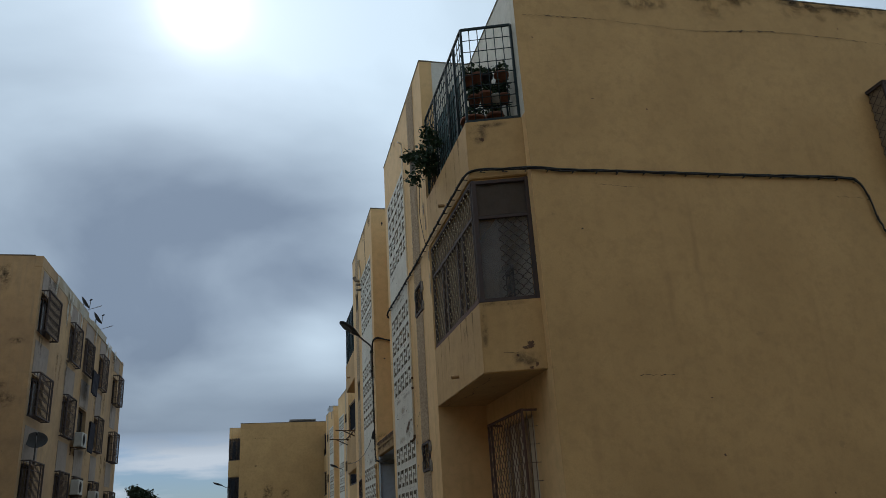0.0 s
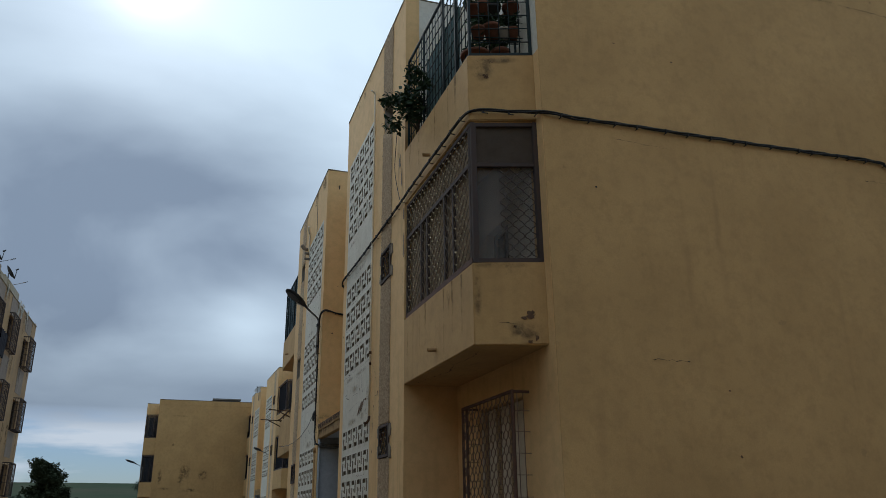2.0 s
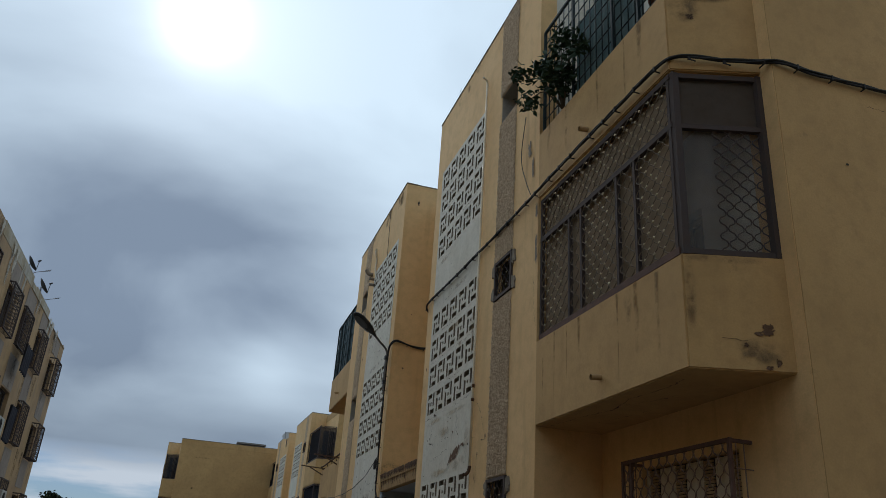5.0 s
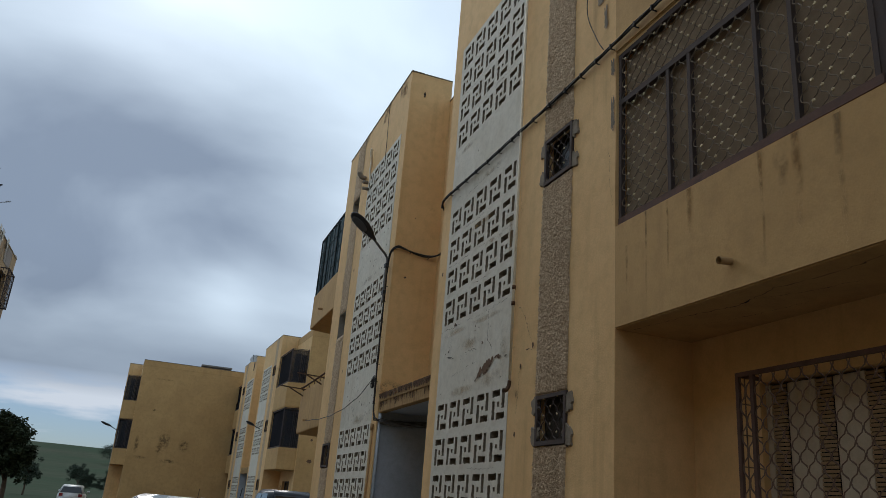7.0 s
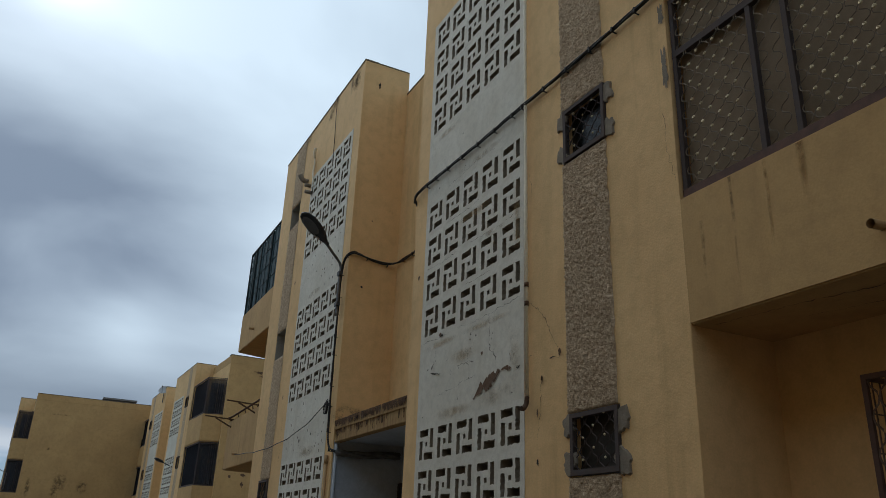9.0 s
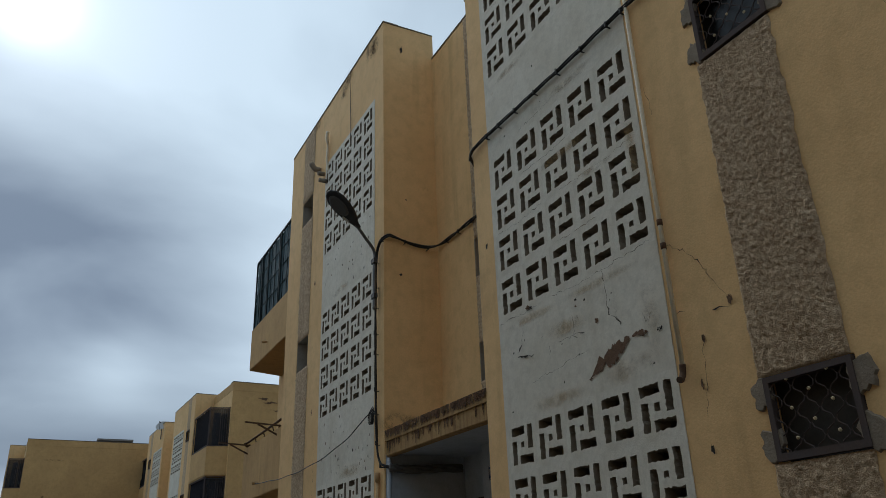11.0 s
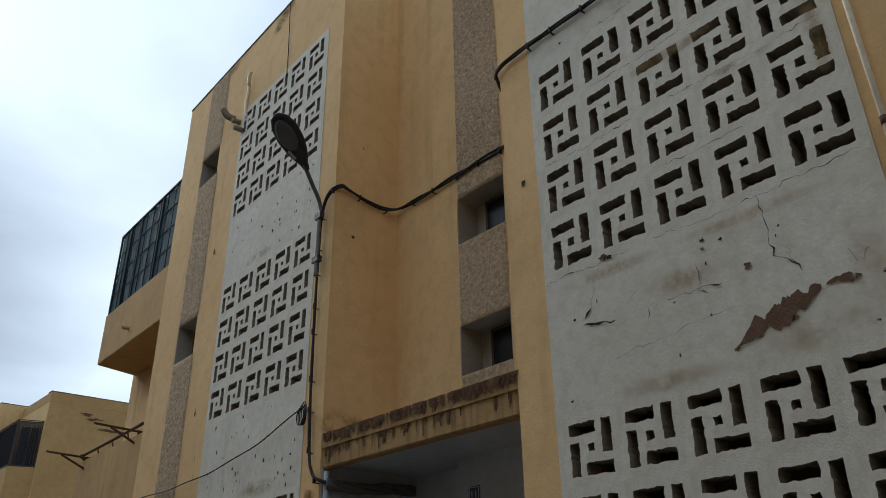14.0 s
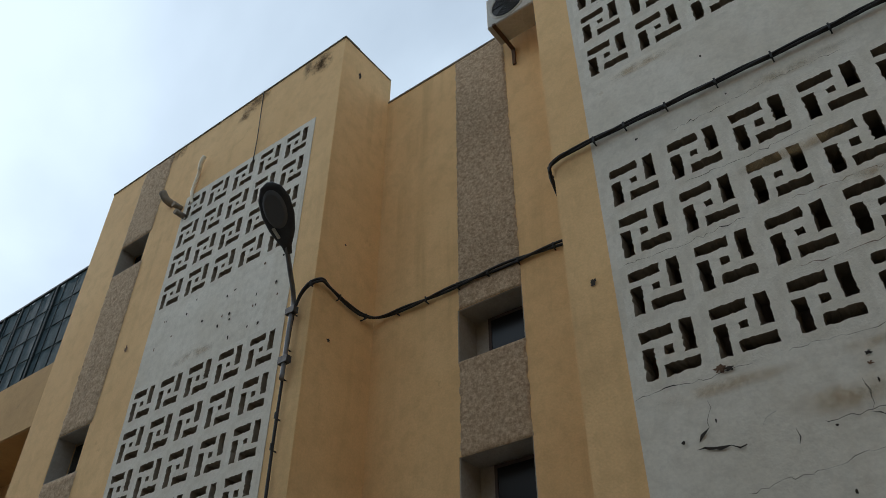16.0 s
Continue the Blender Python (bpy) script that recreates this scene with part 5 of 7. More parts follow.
def street_lamp(foot, neck, tip, label):
    """Wall-mounted street lamp: bent steel arm and a flat oval head."""
    foot, neck, tip = Vector(foot), Vector(neck), Vector(tip)
    ob = thing("street_lamp", foot, label, "street lamp", "wall-mounted street lamps")
    bm = bmesh.new()
    drop = foot - Vector((0, 0, 0.9))
    tube(bm, bezier([drop, foot - Vector((0, 0, 0.3)), foot, foot.lerp(neck, 0.5) + Vector((0, 0, 0.01)), neck]), 0.024, 8)
    part("arm", bm, STEEL, ob)
    for dz in (-0.15, -0.7):
        bm = bmesh.new()
        c = foot + Vector((0, 0, dz))
        obox(bm, c - Vector((0, 0.06, 0)), c + Vector((0, 0.06, 0)), 0.06, 0.07)
        part("clamp", bm, LAMP_GREY, ob)
    d = (tip - neck).normalized()
    side = d.cross(Vector((0, 0, 1))).normalized()
    up = side.cross(d)
    n = (tip - neck).length
    prof = [(-0.12, 0.035, 0.035), (0.0, 0.05, 0.05), (0.10, 0.085, 0.075), (0.25, 0.13, 0.085), (0.5, 0.165, 0.08), (0.75, 0.16, 0.07), (0.92, 0.11, 0.05), (1.0, 0.03, 0.02)]
    bm = bmesh.new()
    rings = []
    for t, w, h in prof:
        c = neck + d * (t * n)
        rings.append([bm.verts.new(c + side * (w * math.cos(a)) + up * ((h if math.sin(a) > 0 else h * 0.45) * math.sin(a))) for a in [2 * math.pi * k / 16 for k in range(16)]])
    for a, b in zip(rings, rings[1:]):
        for k in range(16):
            bm.faces.new((a[k], a[(k + 1) % 16], b[(k + 1) % 16], b[k])).smooth = True
    bm.faces.new(rings[0])
    bm.faces.new(rings[-1])
    bmesh.ops.recalc_face_normals(bm, faces=bm.faces)
    head = part("lamp_head", bm, LAMP_GREY, ob, "dark oval lamp housing")
    bm = bmesh.new()
    ring = [bm.verts.new(neck + d * (n * (0.60 + 0.30 * math.cos(a))) + side * (0.115 * math.sin(a)) - up * 0.037) for a in [2 * math.pi * k / 20 for k in range(20)]]
    low = [bm.verts.new(neck + d * (n * (0.60 + 0.24 * math.cos(a))) + side * (0.09 * math.sin(a)) - up * 0.062) for a in [2 * math.pi * k / 20 for k in range(20)]]
    for k in range(20):
        bm.faces.new((ring[k], ring[(k + 1) % 20], low[(k + 1) % 20], low[k])).smooth = True
    bm.faces.new(low)
    bmesh.ops.recalc_face_normals(bm, faces=bm.faces)
    part("lens", bm, LAMP_GLASS, head, "dusty lamp glass")
    bm = bmesh.new()
    obox(bm, neck + d * (0.16 * n) - up * 0.05 + side * 0.03, neck + d * (0.33 * n) - up * 0.06 + side * 0.06, 0.025, 0.02, up)
    part("latch", bm, AC_WHITE, head)
    return ob


street_lamp((2.85, 21.12, 6.33), (2.45, 20.85, 6.60), (1.95, 20.62, 6.93), "dark grey street lamp on a bent steel arm by the corner")
street_lamp((5.05, 51.8, 5.2), (4.55, 51.6, 5.4), (4.1, 51.5, 5.58), "distant street lamp on a wall arm")
street_lamp((-2.6, 62.5, 5.0), (-3.1, 62.3, 5.25), (-3.75, 62.2, 5.5), "distant street lamp on the end block")


def pipe(name, pts, r, mat, label, elbow=None, collars=()):
    ob = thing(name, pts[0], label, "pipe")
    bm = bmesh.new()
    tube(bm, pts, r, 10)
    part("pipe", bm, mat, ob)
    for c in collars:
        bm = bmesh.new()
        tube(bm, [Vector(c) + Vector((0, 0, 0.025)), Vector(c) - Vector((0, 0, 0.025))], r * 1.28, 10)
        part("collar", bm, RUST, ob)
    if elbow:
        bm = bmesh.new()
        tube(bm, elbow, r * 1.3, 10)
        part("elbow", bm, RUST if name == "drain_pipe" else mat, ob)


pipe("drain_pipe", [(2.80, 15.31, 9.72), (2.885, 15.35, 9.70), (2.895, 15.35, 9.64), (2.895, 15.35, 7.3), (2.895, 15.345, 5.2), (2.895, 15.335, 3.2)], 0.018, PVC, "yellowed plastic drain pipe beside the pale panel", bezier([(2.895, 15.335, 3.22), (2.885, 15.335, 3.15), (2.84, 15.31, 3.10), (2.80, 15.29, 3.09)], 4), [(2.895, 15.34, 4.35), (2.895, 15.34, 4.15)])
pipe("vent_pipe", bezier([(2.93, 23.62, 8.98), (2.90, 23.64, 9.2), (2.90, 23.60, 9.48), (2.88, 23.57, 9.56)], 5), 0.024, PVC, "pale bent vent pipe over the claustra", bezier([(2.88, 23.57, 9.56), (2.85, 23.52, 9.66), (2.85, 23.48, 9.74)], 4))
pipe("flue_stub", [(2.95, 23.86, 9.02), (2.80, 23.86, 9.02)], 0.042, CEMENT, "short grey flue stub in the wall", bezier([(2.93, 24.1, 9.22), (2.82, 24.12, 9.25), (2.76, 24.16, 9.36)], 4))
pipe("flue_stub", [(2.95, 23.72, 8.80), (2.78, 23.72, 8.80)], 0.04, CEMENT, "short grey flue stub in the wall")
pipe("porch_pipe", [(2.98, 20.895, 0.5), (2.98, 20.895, 3.3)], 0.028, WHITE_PVC, "grey-white downpipe in the porch corner")
pipe("meter_conduit", [(2.9, 21.10, 0.4), (2.9, 21.11, 1.8), (2.9, 21.10, 3.04)], 0.024, PAINTED_CONDUIT, "ochre-painted conduit up the corner", [(2.895, 21.10, 3.02), (2.895, 21.10, 3.14)])
for y, z in ((11.71, 3.68), (11.91, 6.68), (2 * MID - 11.5, 6.70), (2 * MID - 11.4, 3.72)):
    bm = bmesh.new()
    tube(bm, [(3.0, y - 0.06, z), (2.83, y - 0.06, z - 0.018)], 0.030, 10, cap=False)
    tube(bm, [(3.0, y - 0.06, z), (2.831, y - 0.06, z - 0.018)], 0.024, 10, cap=False)
    tagged(link("water_spout", bm, PAINTED_CONDUIT), "short rusty water spout through the balcony parapet", "spout", "balcony spouts")


def drying_rack(at, turn, label):
    """Rusty fold-out clothes rack on a balcony parapet."""
    ob = thing("drying_rack", (0, 0, 0), label, "clothes rack", "rusty clothes racks")
    for name, a, b in (("arm", (0.1, 0, 0), (-0.66, 0, 0.02)), ("stay", (0.05, 0, -0.2), (-0.4, 0, 0)), ("wall_bar", (0.05, 0, 0.02), (0.05, 0, -0.22))):
        bm = bmesh.new()
        obox(bm, a, b, 0.028, 0.03, (0, 1, 0))
        part(name, bm, RUST, ob)
    ob.matrix_basis = pose(*at, 0, 0, turn)


drying_rack((2.93, 26.35, 4.66), 8, "rusty iron clothes rack arm on the parapet")
drying_rack((2.93, 28.75, 4.63), 8, "rusty iron clothes rack arm on the parapet")
bm = bmesh.new()
tube(bm, bezier([(2.97, 26.2, 4.76), (2.96, 27.2, 4.73), (2.94, 28.7, 4.69), (2.90, 28.85, 4.67), (2.98, 28.9, 4.62)], 5), 0.024, 8)
for y in (26.8, 27.5, 28.2):
    tube(bm, [(3.0, y, 4.58), (2.96, y, 4.72)], 0.014, 6)
tagged(link("balcony_handrail", bm, RUST), "rusty iron handrail on a low balcony parapet", "handrail")

# ---------------------------------------------------------------- ground-floor barred window, gable window box


def barred_window():
    y0, y1, z0, z1, xf = 10.56, 12.36, 1.0, 3.0, 3.55
    ob = thing("window_bars", (xf, y0, z0), "rusty brown projecting window bars of bent rods", "window grille")
    bm = bmesh.new()
    plate(bm, y0, y1, z0, z1, [(y0 + 0.035, y1 - 0.20, z0 + 0.035, z1 - 0.035), (y1 - 0.165, y1 - 0.035, z0 + 0.035, z1 - 0.035)], 0.03, lambda u, v, w: (xf + w, u, v))
    part("frame", bm, RED_IRON, ob)
    for z in (z0 + 0.02, z1 - 0.02):
        for y in (y0 + 0.02, y1 - 0.02):
            bm = bmesh.new()
            obox(bm, (xf + 0.03, y, z), (BACK + 0.02, y, z), 0.03, 0.03)
            part("stay", bm, RED_IRON, ob)
    bm = bmesh.new()
    wavy_grille(bm, (xf + 0.015, y1 - 0.2), (xf + 0.015, y0 + 0.04), z0 + 0.04, z1 - 0.04, 0.07, 0.18, 0.006)
    wavy_grille(bm, (xf + 0.015, y1 - 0.035), (xf + 0.015, y1 - 0.165), z0 + 0.04, z1 - 0.04, 0.065, 0.24, 0.007)
    ob2 = part("rod_grille", bm, BROWN_ROD, ob)
    ob2["kind"] = "stuff"
    for side_y, name in ((y1 - 0.02, "side_grille"), (y0 + 0.02, "side_grille")):
        bm = bmesh.new()
        for k in (1, 2):
            p = xf + (BACK - xf) * k / 3
            tube(bm, [(p, side_y, z0 + 0.02), (p, side_y, z1 - 0.02)], 0.006, 5)
        for k in range(1, 8):
            z = z0 + (z1 - z0) * k / 8
            tube(bm, [(xf + 0.02, side_y, z), (BACK, side_y, z)], 0.005, 5)
        part(name, bm, BROWN_ROD, ob)["kind"] = "stuff"
    blind = thing("cane_blind", (BACK + 0.1, 10.75, 1.05), "brown cane blind with pale cloth stripes behind the bars", "window blind")
    for i in range(7):
        a = 10.75 + i * 0.23
        if i % 2 == 0:
            bm = bmesh.new()
            for k in range(60):
                z = 1.07 + k * 0.031
                box(bm, BACK + 0.06, BACK + 0.075, a, a + 0.15, z, z + 0.022)
            part("cane_slats", bm, BLIND, blind)["kind"] = "stuff"
            part("stripe", boxes((BACK + 0.055, BACK + 0.075, a + 0.152, a + 0.21, 1.06, 2.93)), CURTAIN, blind, "cream cloth stripe")
        else:
            bm = bmesh.new()
            cloth(bm, (BACK + 0.07, a - 0.02), (BACK + 0.07, a + 0.22), 1.06, 2.93, 2, 0.008)
            part("stripe", bm, CURTAIN, blind, "cream cloth stripe")


barred_window()


def gable_box():
    x0, x1, z0, z1, yf = 10.15, 11.75, 6.65, 8.15, 9.39
    ob = thing("window_cage", (x0, yf, z0), "dark projecting window cage with plants, on the gable", "window grille")
    bm = bmesh.new()
    for z in (z0, z1):
        for a, b in (((x0, GABLE_OUT), (x0, yf)), ((x0, yf), (x1, yf)), ((x1, yf), (x1, GABLE_OUT))):
            obox(bm, (*a, z), (*b, z), 0.04, 0.04)
    for x in (x0, x1):
        obox(bm, (x, yf, z0), (x, yf, z1), 0.04, 0.04, (1, 0, 0))
    part("frame", bm, IRON, ob)
    bm = bmesh.new()
    wavy_grille(bm, (x0, yf), (x1, yf), z0, z1)
    wavy_grille(bm, (x0, GABLE_OUT), (x0, yf), z0, z1)
    part("rod_grille", bm, IRON, ob)["kind"] = "stuff"
    part("roof_sheet", boxes((x0 - 0.03, x1 + 0.03, yf - 0.03, GABLE_OUT, z1 + 0.02, z1 + 0.035)), IRON, ob)
    part("cloth", boxes((x0 + 0.03, x0 + 0.04, yf + 0.02, GABLE_OUT, z0 + 0.03, z1), (x0 + 0.05, x1, yf + 0.03, yf + 0.04, z0 + 0.03, z1)), MESH_CLOTH, ob)


gable_box()

# ---------------------------------------------------------------- pots and plants on the upper balcony


def leaf_blob(bm, c, r, n, size, rnd, squash=0.8):
    for _ in range(n):
        d = Vector((rnd.gauss(0, 1), rnd.gauss(0, 1), rnd.gauss(0, 1) * squash)).normalized() * r * rnd.random() ** 0.45
        p = Vector(c) + d
        a = Vector((rnd.uniform(-1, 1), rnd.uniform(-1, 1), rnd.uniform(-0.8, 0.4))).normalized()
        b = a.cross(Vector((rnd.uniform(-1, 1), rnd.uniform(-1, 1), rnd.uniform(-1, 1)))).normalized()
        s = size * rnd.uniform(0.6, 1.3)
        tip, mid = p + a * s, p + a * s * 0.45 + a.cross(b) * s * 0.1
        q = [bm.verts.new(v) for v in (p, mid + b * s * 0.27, tip, mid - b * s * 0.27)]
        bm.faces.new((q[0], q[1], q[2]))
        bm.faces.new((q[0], q[2], q[3]))


def flower_pot(at, r, h, plant, seed, label, mat=None):
    ob = thing("flower_pot", at, label, "flower pot", "potted plants on the balcony")
    x, y, z = at
    bm = bmesh.new()
    lathe(bm, [(0.001, 0), (r * 0.68, 0), (r * 0.95, h * 0.78), (r * 1.08, h * 0.78), (r * 1.1, h), (r * 0.96, h), (r * 0.9, h * 0.86), (0.001, h * 0.84)], 18, at)
    part("pot", bm, mat or TERRACOTTA, ob)
    rnd = random.Random(seed)
    bm = bmesh.new()
    for k in range(4):
        top = (x + rnd.uniform(-1, 1) * plant * 0.5, y + rnd.uniform(-1, 1) * plant * 0.3, z + h + plant * rnd.uniform(0.4, 1.0))
        tube(bm, [(x, y, z + h * 0.8), top], 0.006, 4, r_end=0.003)
    part("stem", bm, BARK, ob)
    bm = bmesh.new()
    leaf_blob(bm, (x, y, z + h + plant * 0.45), plant * 0.6, 90, 0.09, rnd)
    part("foliage", bm, LEAF, ob)


# a stepped plant stand carries the upper pots
stand = thing("plant_stand", (3.4, 10.35, 7.39), "dark iron stepped plant stand behind the cage", "plant stand")
for z in (7.75, 8.10):
    for dy in (-0.07, 0.0, 0.07):
        bm = bmesh.new()
        tube(bm, [(C[0] + 0.14, C[1] + 0.16 + dy, z), (BACK - 0.05, GABLE + 0.26 + dy, z)], 0.009, 6)
        part("shelf_rod", bm, GREEN_IRON, stand)
for x, y in ((C[0] + 0.16, C[1] + 0.2), (BACK - 0.1, GABLE + 0.34)):
    bm = bmesh.new()
    obox(bm, (x, y, 7.39), (x, y, 8.1), 0.025, 0.025, (1, 0, 0))
    part("post", bm, GREEN_IRON, stand)
for k, (f, z, r, plant) in enumerate(((0.02, 8.12, 0.105, 0.22), (0.24, 8.12, 0.12, 0.12), (0.47, 8.12, 0.10, 0.2), (0.88, 8.12, 0.115, 0.2), (0.42, 7.77, 0.12, 0.25), (0.70, 7.77, 0.09, 0.22), (0.9, 7.77, 0.09, 0.25), (0.12, 7.77, 0.1, 0.2))):
    x = C[0] + 0.16 + (BACK - C[0] - 0.26) * f
    y = C[1] + 0.17 + (GABLE - C[1] + 0.09) * f
    flower_pot((x, y, z), r, r * 1.7, plant, 40 + k, "terracotta pot with a small green plant" if k not in (2, 5) else "dark grey plastic pot with a trailing plant", AC_DARK if k == 2 else (AC_WHITE if k == 5 else None))
flower_pot((3.16, 10.42, 7.39), 0.2, 0.16, 0.3, 60, "wide terracotta trough on the balcony floor")
flower_pot((3.5, 10.35, 7.39), 0.13, 0.24, 0.3, 61, "terracotta pot with a small green plant")


def balcony_bush():
    rnd = random.Random(5)
    ob = thing("balcony_bush", (2.95, 12.6, 7.4), "straggling dark green bush growing through the balcony bars", "plant")
    limbs = [(2.80, 12.25, 8.30), (2.72, 12.6, 8.0), (2.62, 13.15, 8.25), (2.66, 12.95, 7.70), (2.78, 12.35, 7.65), (2.85, 11.95, 7.95)]
    for p in limbs:
        bm = bmesh.new()
        tube(bm, bezier([(3.0, 12.6, 7.42), Vector((2.95, 12.6, 7.6)).lerp(Vector(p), 0.5) + Vector((0, 0, 0.12)), p], 4), 0.014, 5, r_end=0.005)
        part("branch", bm, BARK, ob)
        bm = bmesh.new()
        leaf_blob(bm, p, rnd.uniform(0.12, 0.20), 90, 0.10, rnd)
        part("foliage", bm, LEAF, ob)
    bm = bmesh.new()
    leaf_blob(bm, (2.80, 12.4, 7.85), 0.34, 260, 0.11, rnd, 1.0)
    part("foliage", bm, LEAF, ob)


balcony_bush()
# ---------------------------------------------------------------- wear: cracks, peeled paint, holes


def crack(put, pts, width, seed):
    """A jagged hairline as a thin dark sliver in the plaster."""
    rnd = random.Random(seed)
    line = []
    for (u0, v0), (u1, v1) in zip(pts, pts[1:]):
        n = max(2, int(math.hypot(u1 - u0, v1 - v0) / 0.035))
        for k in range(n):
            t = k / n
            line.append((u0 + (u1 - u0) * t + rnd.uniform(-0.014, 0.014), v0 + (v1 - v0) * t + rnd.uniform(-0.014, 0.014)))
    line.append(pts[-1])
    bm = bmesh.new()
    prev = None
    for i, (u, v) in enumerate(line):
        a, b = line[max(i - 1, 0)], line[min(i + 1, len(line) - 1)]
        d = Vector((b[0] - a[0], b[1] - a[1])).normalized()
        w = width * rnd.uniform(0.4, 1.2) * (0.30 + 2.2 * max(0.0, noise.noise((u * 13.0, v * 13.0, seed)) + 0.05)) * (0.3 if i in (0, len(line) - 1) else 1)
        p = [bm.verts.new(put(u - d.y * w, v + d.x * w, -0.002)), bm.verts.new(put(u + d.y * w, v - d.x * w, -0.002))]
        if prev:
            bm.faces.new((prev[0], prev[1], p[1], p[0]))
        prev = p
    return bm


def blotch(put, c, ru, rv, seed, rough=0.5, slope=0.0, n=48):
    """A ragged patch where paint or plaster has come away."""
    bm = bmesh.new()
    fade = bm.verts.layers.float.new("fade")
    mid = bm.verts.new(put(c[0], c[1], -0.002))
    mid[fade] = 1.0
    ring = []
    for i in range(n):
        a = 2 * math.pi * i / n
        k = 1 + rough * (noise.noise((math.cos(a) * 2, math.sin(a) * 2, seed)) + 0.6 * noise.noise((math.cos(a) * 7, math.sin(a) * 7, seed + 3)))
        u, v = ru * k * math.cos(a), rv * k * math.sin(a)
        ring.append(bm.verts.new(put(c[0] + u, c[1] + v + slope * u, -0.002)))
    for i in range(n):
        bm.faces.new((mid, ring[i], ring[(i + 1) % n]))
    return bm


def peel(put, spine, seed):
    """A flake line: ragged on both sides of a spine of (u, v, half width)."""
    bm = bmesh.new()
    prev = None
    n = 14
    for (u0, v0, w0), (u1, v1, w1) in zip(spine, spine[1:]):
        for k in range(n):
            t = k / n
            u, v, w = u0 + (u1 - u0) * t, v0 + (v1 - v0) * t, w0 + (w1 - w0) * t
            rag = lambda z: max(0.1, 1 + 1.1 * noise.noise((u * 16, z, seed)) + 0.35 * noise.noise((u * 55, z, seed)) + 0.2 * noise.noise((u * 160, z, seed)))
            p = [bm.verts.new(put(u, v + w * rag(1.0), -0.002)), bm.verts.new(put(u, v - w * rag(9.0), -0.002))]
            if prev:
                bm.faces.new((prev[0], prev[1], p[1], p[0]))
            prev = p
    return bm


def smear(put, c, ru, rv, seed):
    """A smooth-edged stain; its grain comes from the material."""
    bm = bmesh.new()
    fade = bm.verts.layers.float.new("fade")
    rings = []
    for j in range(1, 6):
        r = j / 5
        rings.append([bm.verts.new(put(c[0] + ru * r * math.cos(2 * math.pi * i / 24), c[1] + rv * r * math.sin(2 * math.pi * i / 24), -0.002)) for i in range(24)])
        for v in rings[-1]:
            v[fade] = 1 - r * r
    mid = bm.verts.new(put(c[0], c[1], -0.002))
    mid[fade] = 1.0
    for i in range(24):
        bm.faces.new((mid, rings[0][i], rings[0][(i + 1) % 24]))
        for a, b in zip(rings, rings[1:]):
            bm.faces.new((a[i], b[i], b[(i + 1) % 24], a[(i + 1) % 24]))
    return bm


def run_down(put, u, top, drop, wide, seed):
    """A run of dirty water, strongest where it starts."""
    bm = bmesh.new()
    fade = bm.verts.layers.float.new("fade")
    rows = []
    for j in range(9):
        t = j / 8
        row = []
        for i in range(7):
            a = i / 3 - 1
            w = wide * (1 - 0.35 * t) * (1 + 0.4 * noise.noise((t * 4, seed, 1)))
            v = bm.verts.new(put(u + a * w + 0.4 * wide * noise.noise((t * 3, seed, 5)), top - drop * t, -0.002))
            v[fade] = max(0, (1 - a * a)) * (1 - t) ** 0.5
            row.append(v)
        rows.append(row)
    for a, b in zip(rows, rows[1:]):
        for i in range(6):
            bm.faces.new((a[i], a[i + 1], b[i + 1], b[i]))
    return bm


PANEL_FACE = lambda u, v, w: (FRONT - 0.0125 + w, u, v)
WALL_FACE = lambda u, v, w: (FRONT - 0.008 + w, u, v)
GABLE_FACE = lambda u, v, w: (u, GABLE_OUT - 0.011 + w, v)
SIDE_FACE = lambda u, v, w: (u, 2 * MID - TOWER_END - 0.004 + w, v)
for k, (pts, w) in enumerate(([[(16.12, 4.26), (16.10, 4.13), (16.105, 4.05), (16.11, 3.92), (16.07, 3.81), (15.99, 3.75), (15.96, 3.69)], 0.0075], [[(16.02, 3.86), (16.0, 3.78), (15.98, 3.74)], 0.005], [[(16.84, 3.795), (16.66, 3.785), (16.59, 3.80), (16.515, 3.805), (16.44, 3.775)], 0.008],
                             [[(16.60, 3.97), (16.575, 3.90), (16.60, 3.795), (16.54, 3.745)], 0.004], [[(17.395, 4.095), (17.43, 3.93), (17.5, 3.86)], 0.007], [[(17.525, 3.82), (17.38, 3.79), (17.247, 3.779)], 0.011], [[(15.70, 3.717), (15.67, 3.653), (15.63, 3.647), (15.60, 3.704)], 0.009],
                             [[(17.83, 4.225), (17.64, 4.238), (17.51, 4.227), (17.1, 4.235)], 0.004], [[(16.96, 3.825), (16.985, 3.71)], 0.004], [[(16.4, 3.62), (16.9, 3.56), (17.3, 3.52)], 0.002], [[(16.9, 4.24), (16.3, 4.235), (15.5, 4.27)], 0.003], [[(16.0, 6.25), (16.6, 6.27), (17.2, 6.24)], 0.003], [[(17.15, 3.86), (17.05, 3.92)], 0.003])):
    part("crack", crack(PANEL_FACE, pts, w * 0.85, 70 + k), CRACK, block_near)
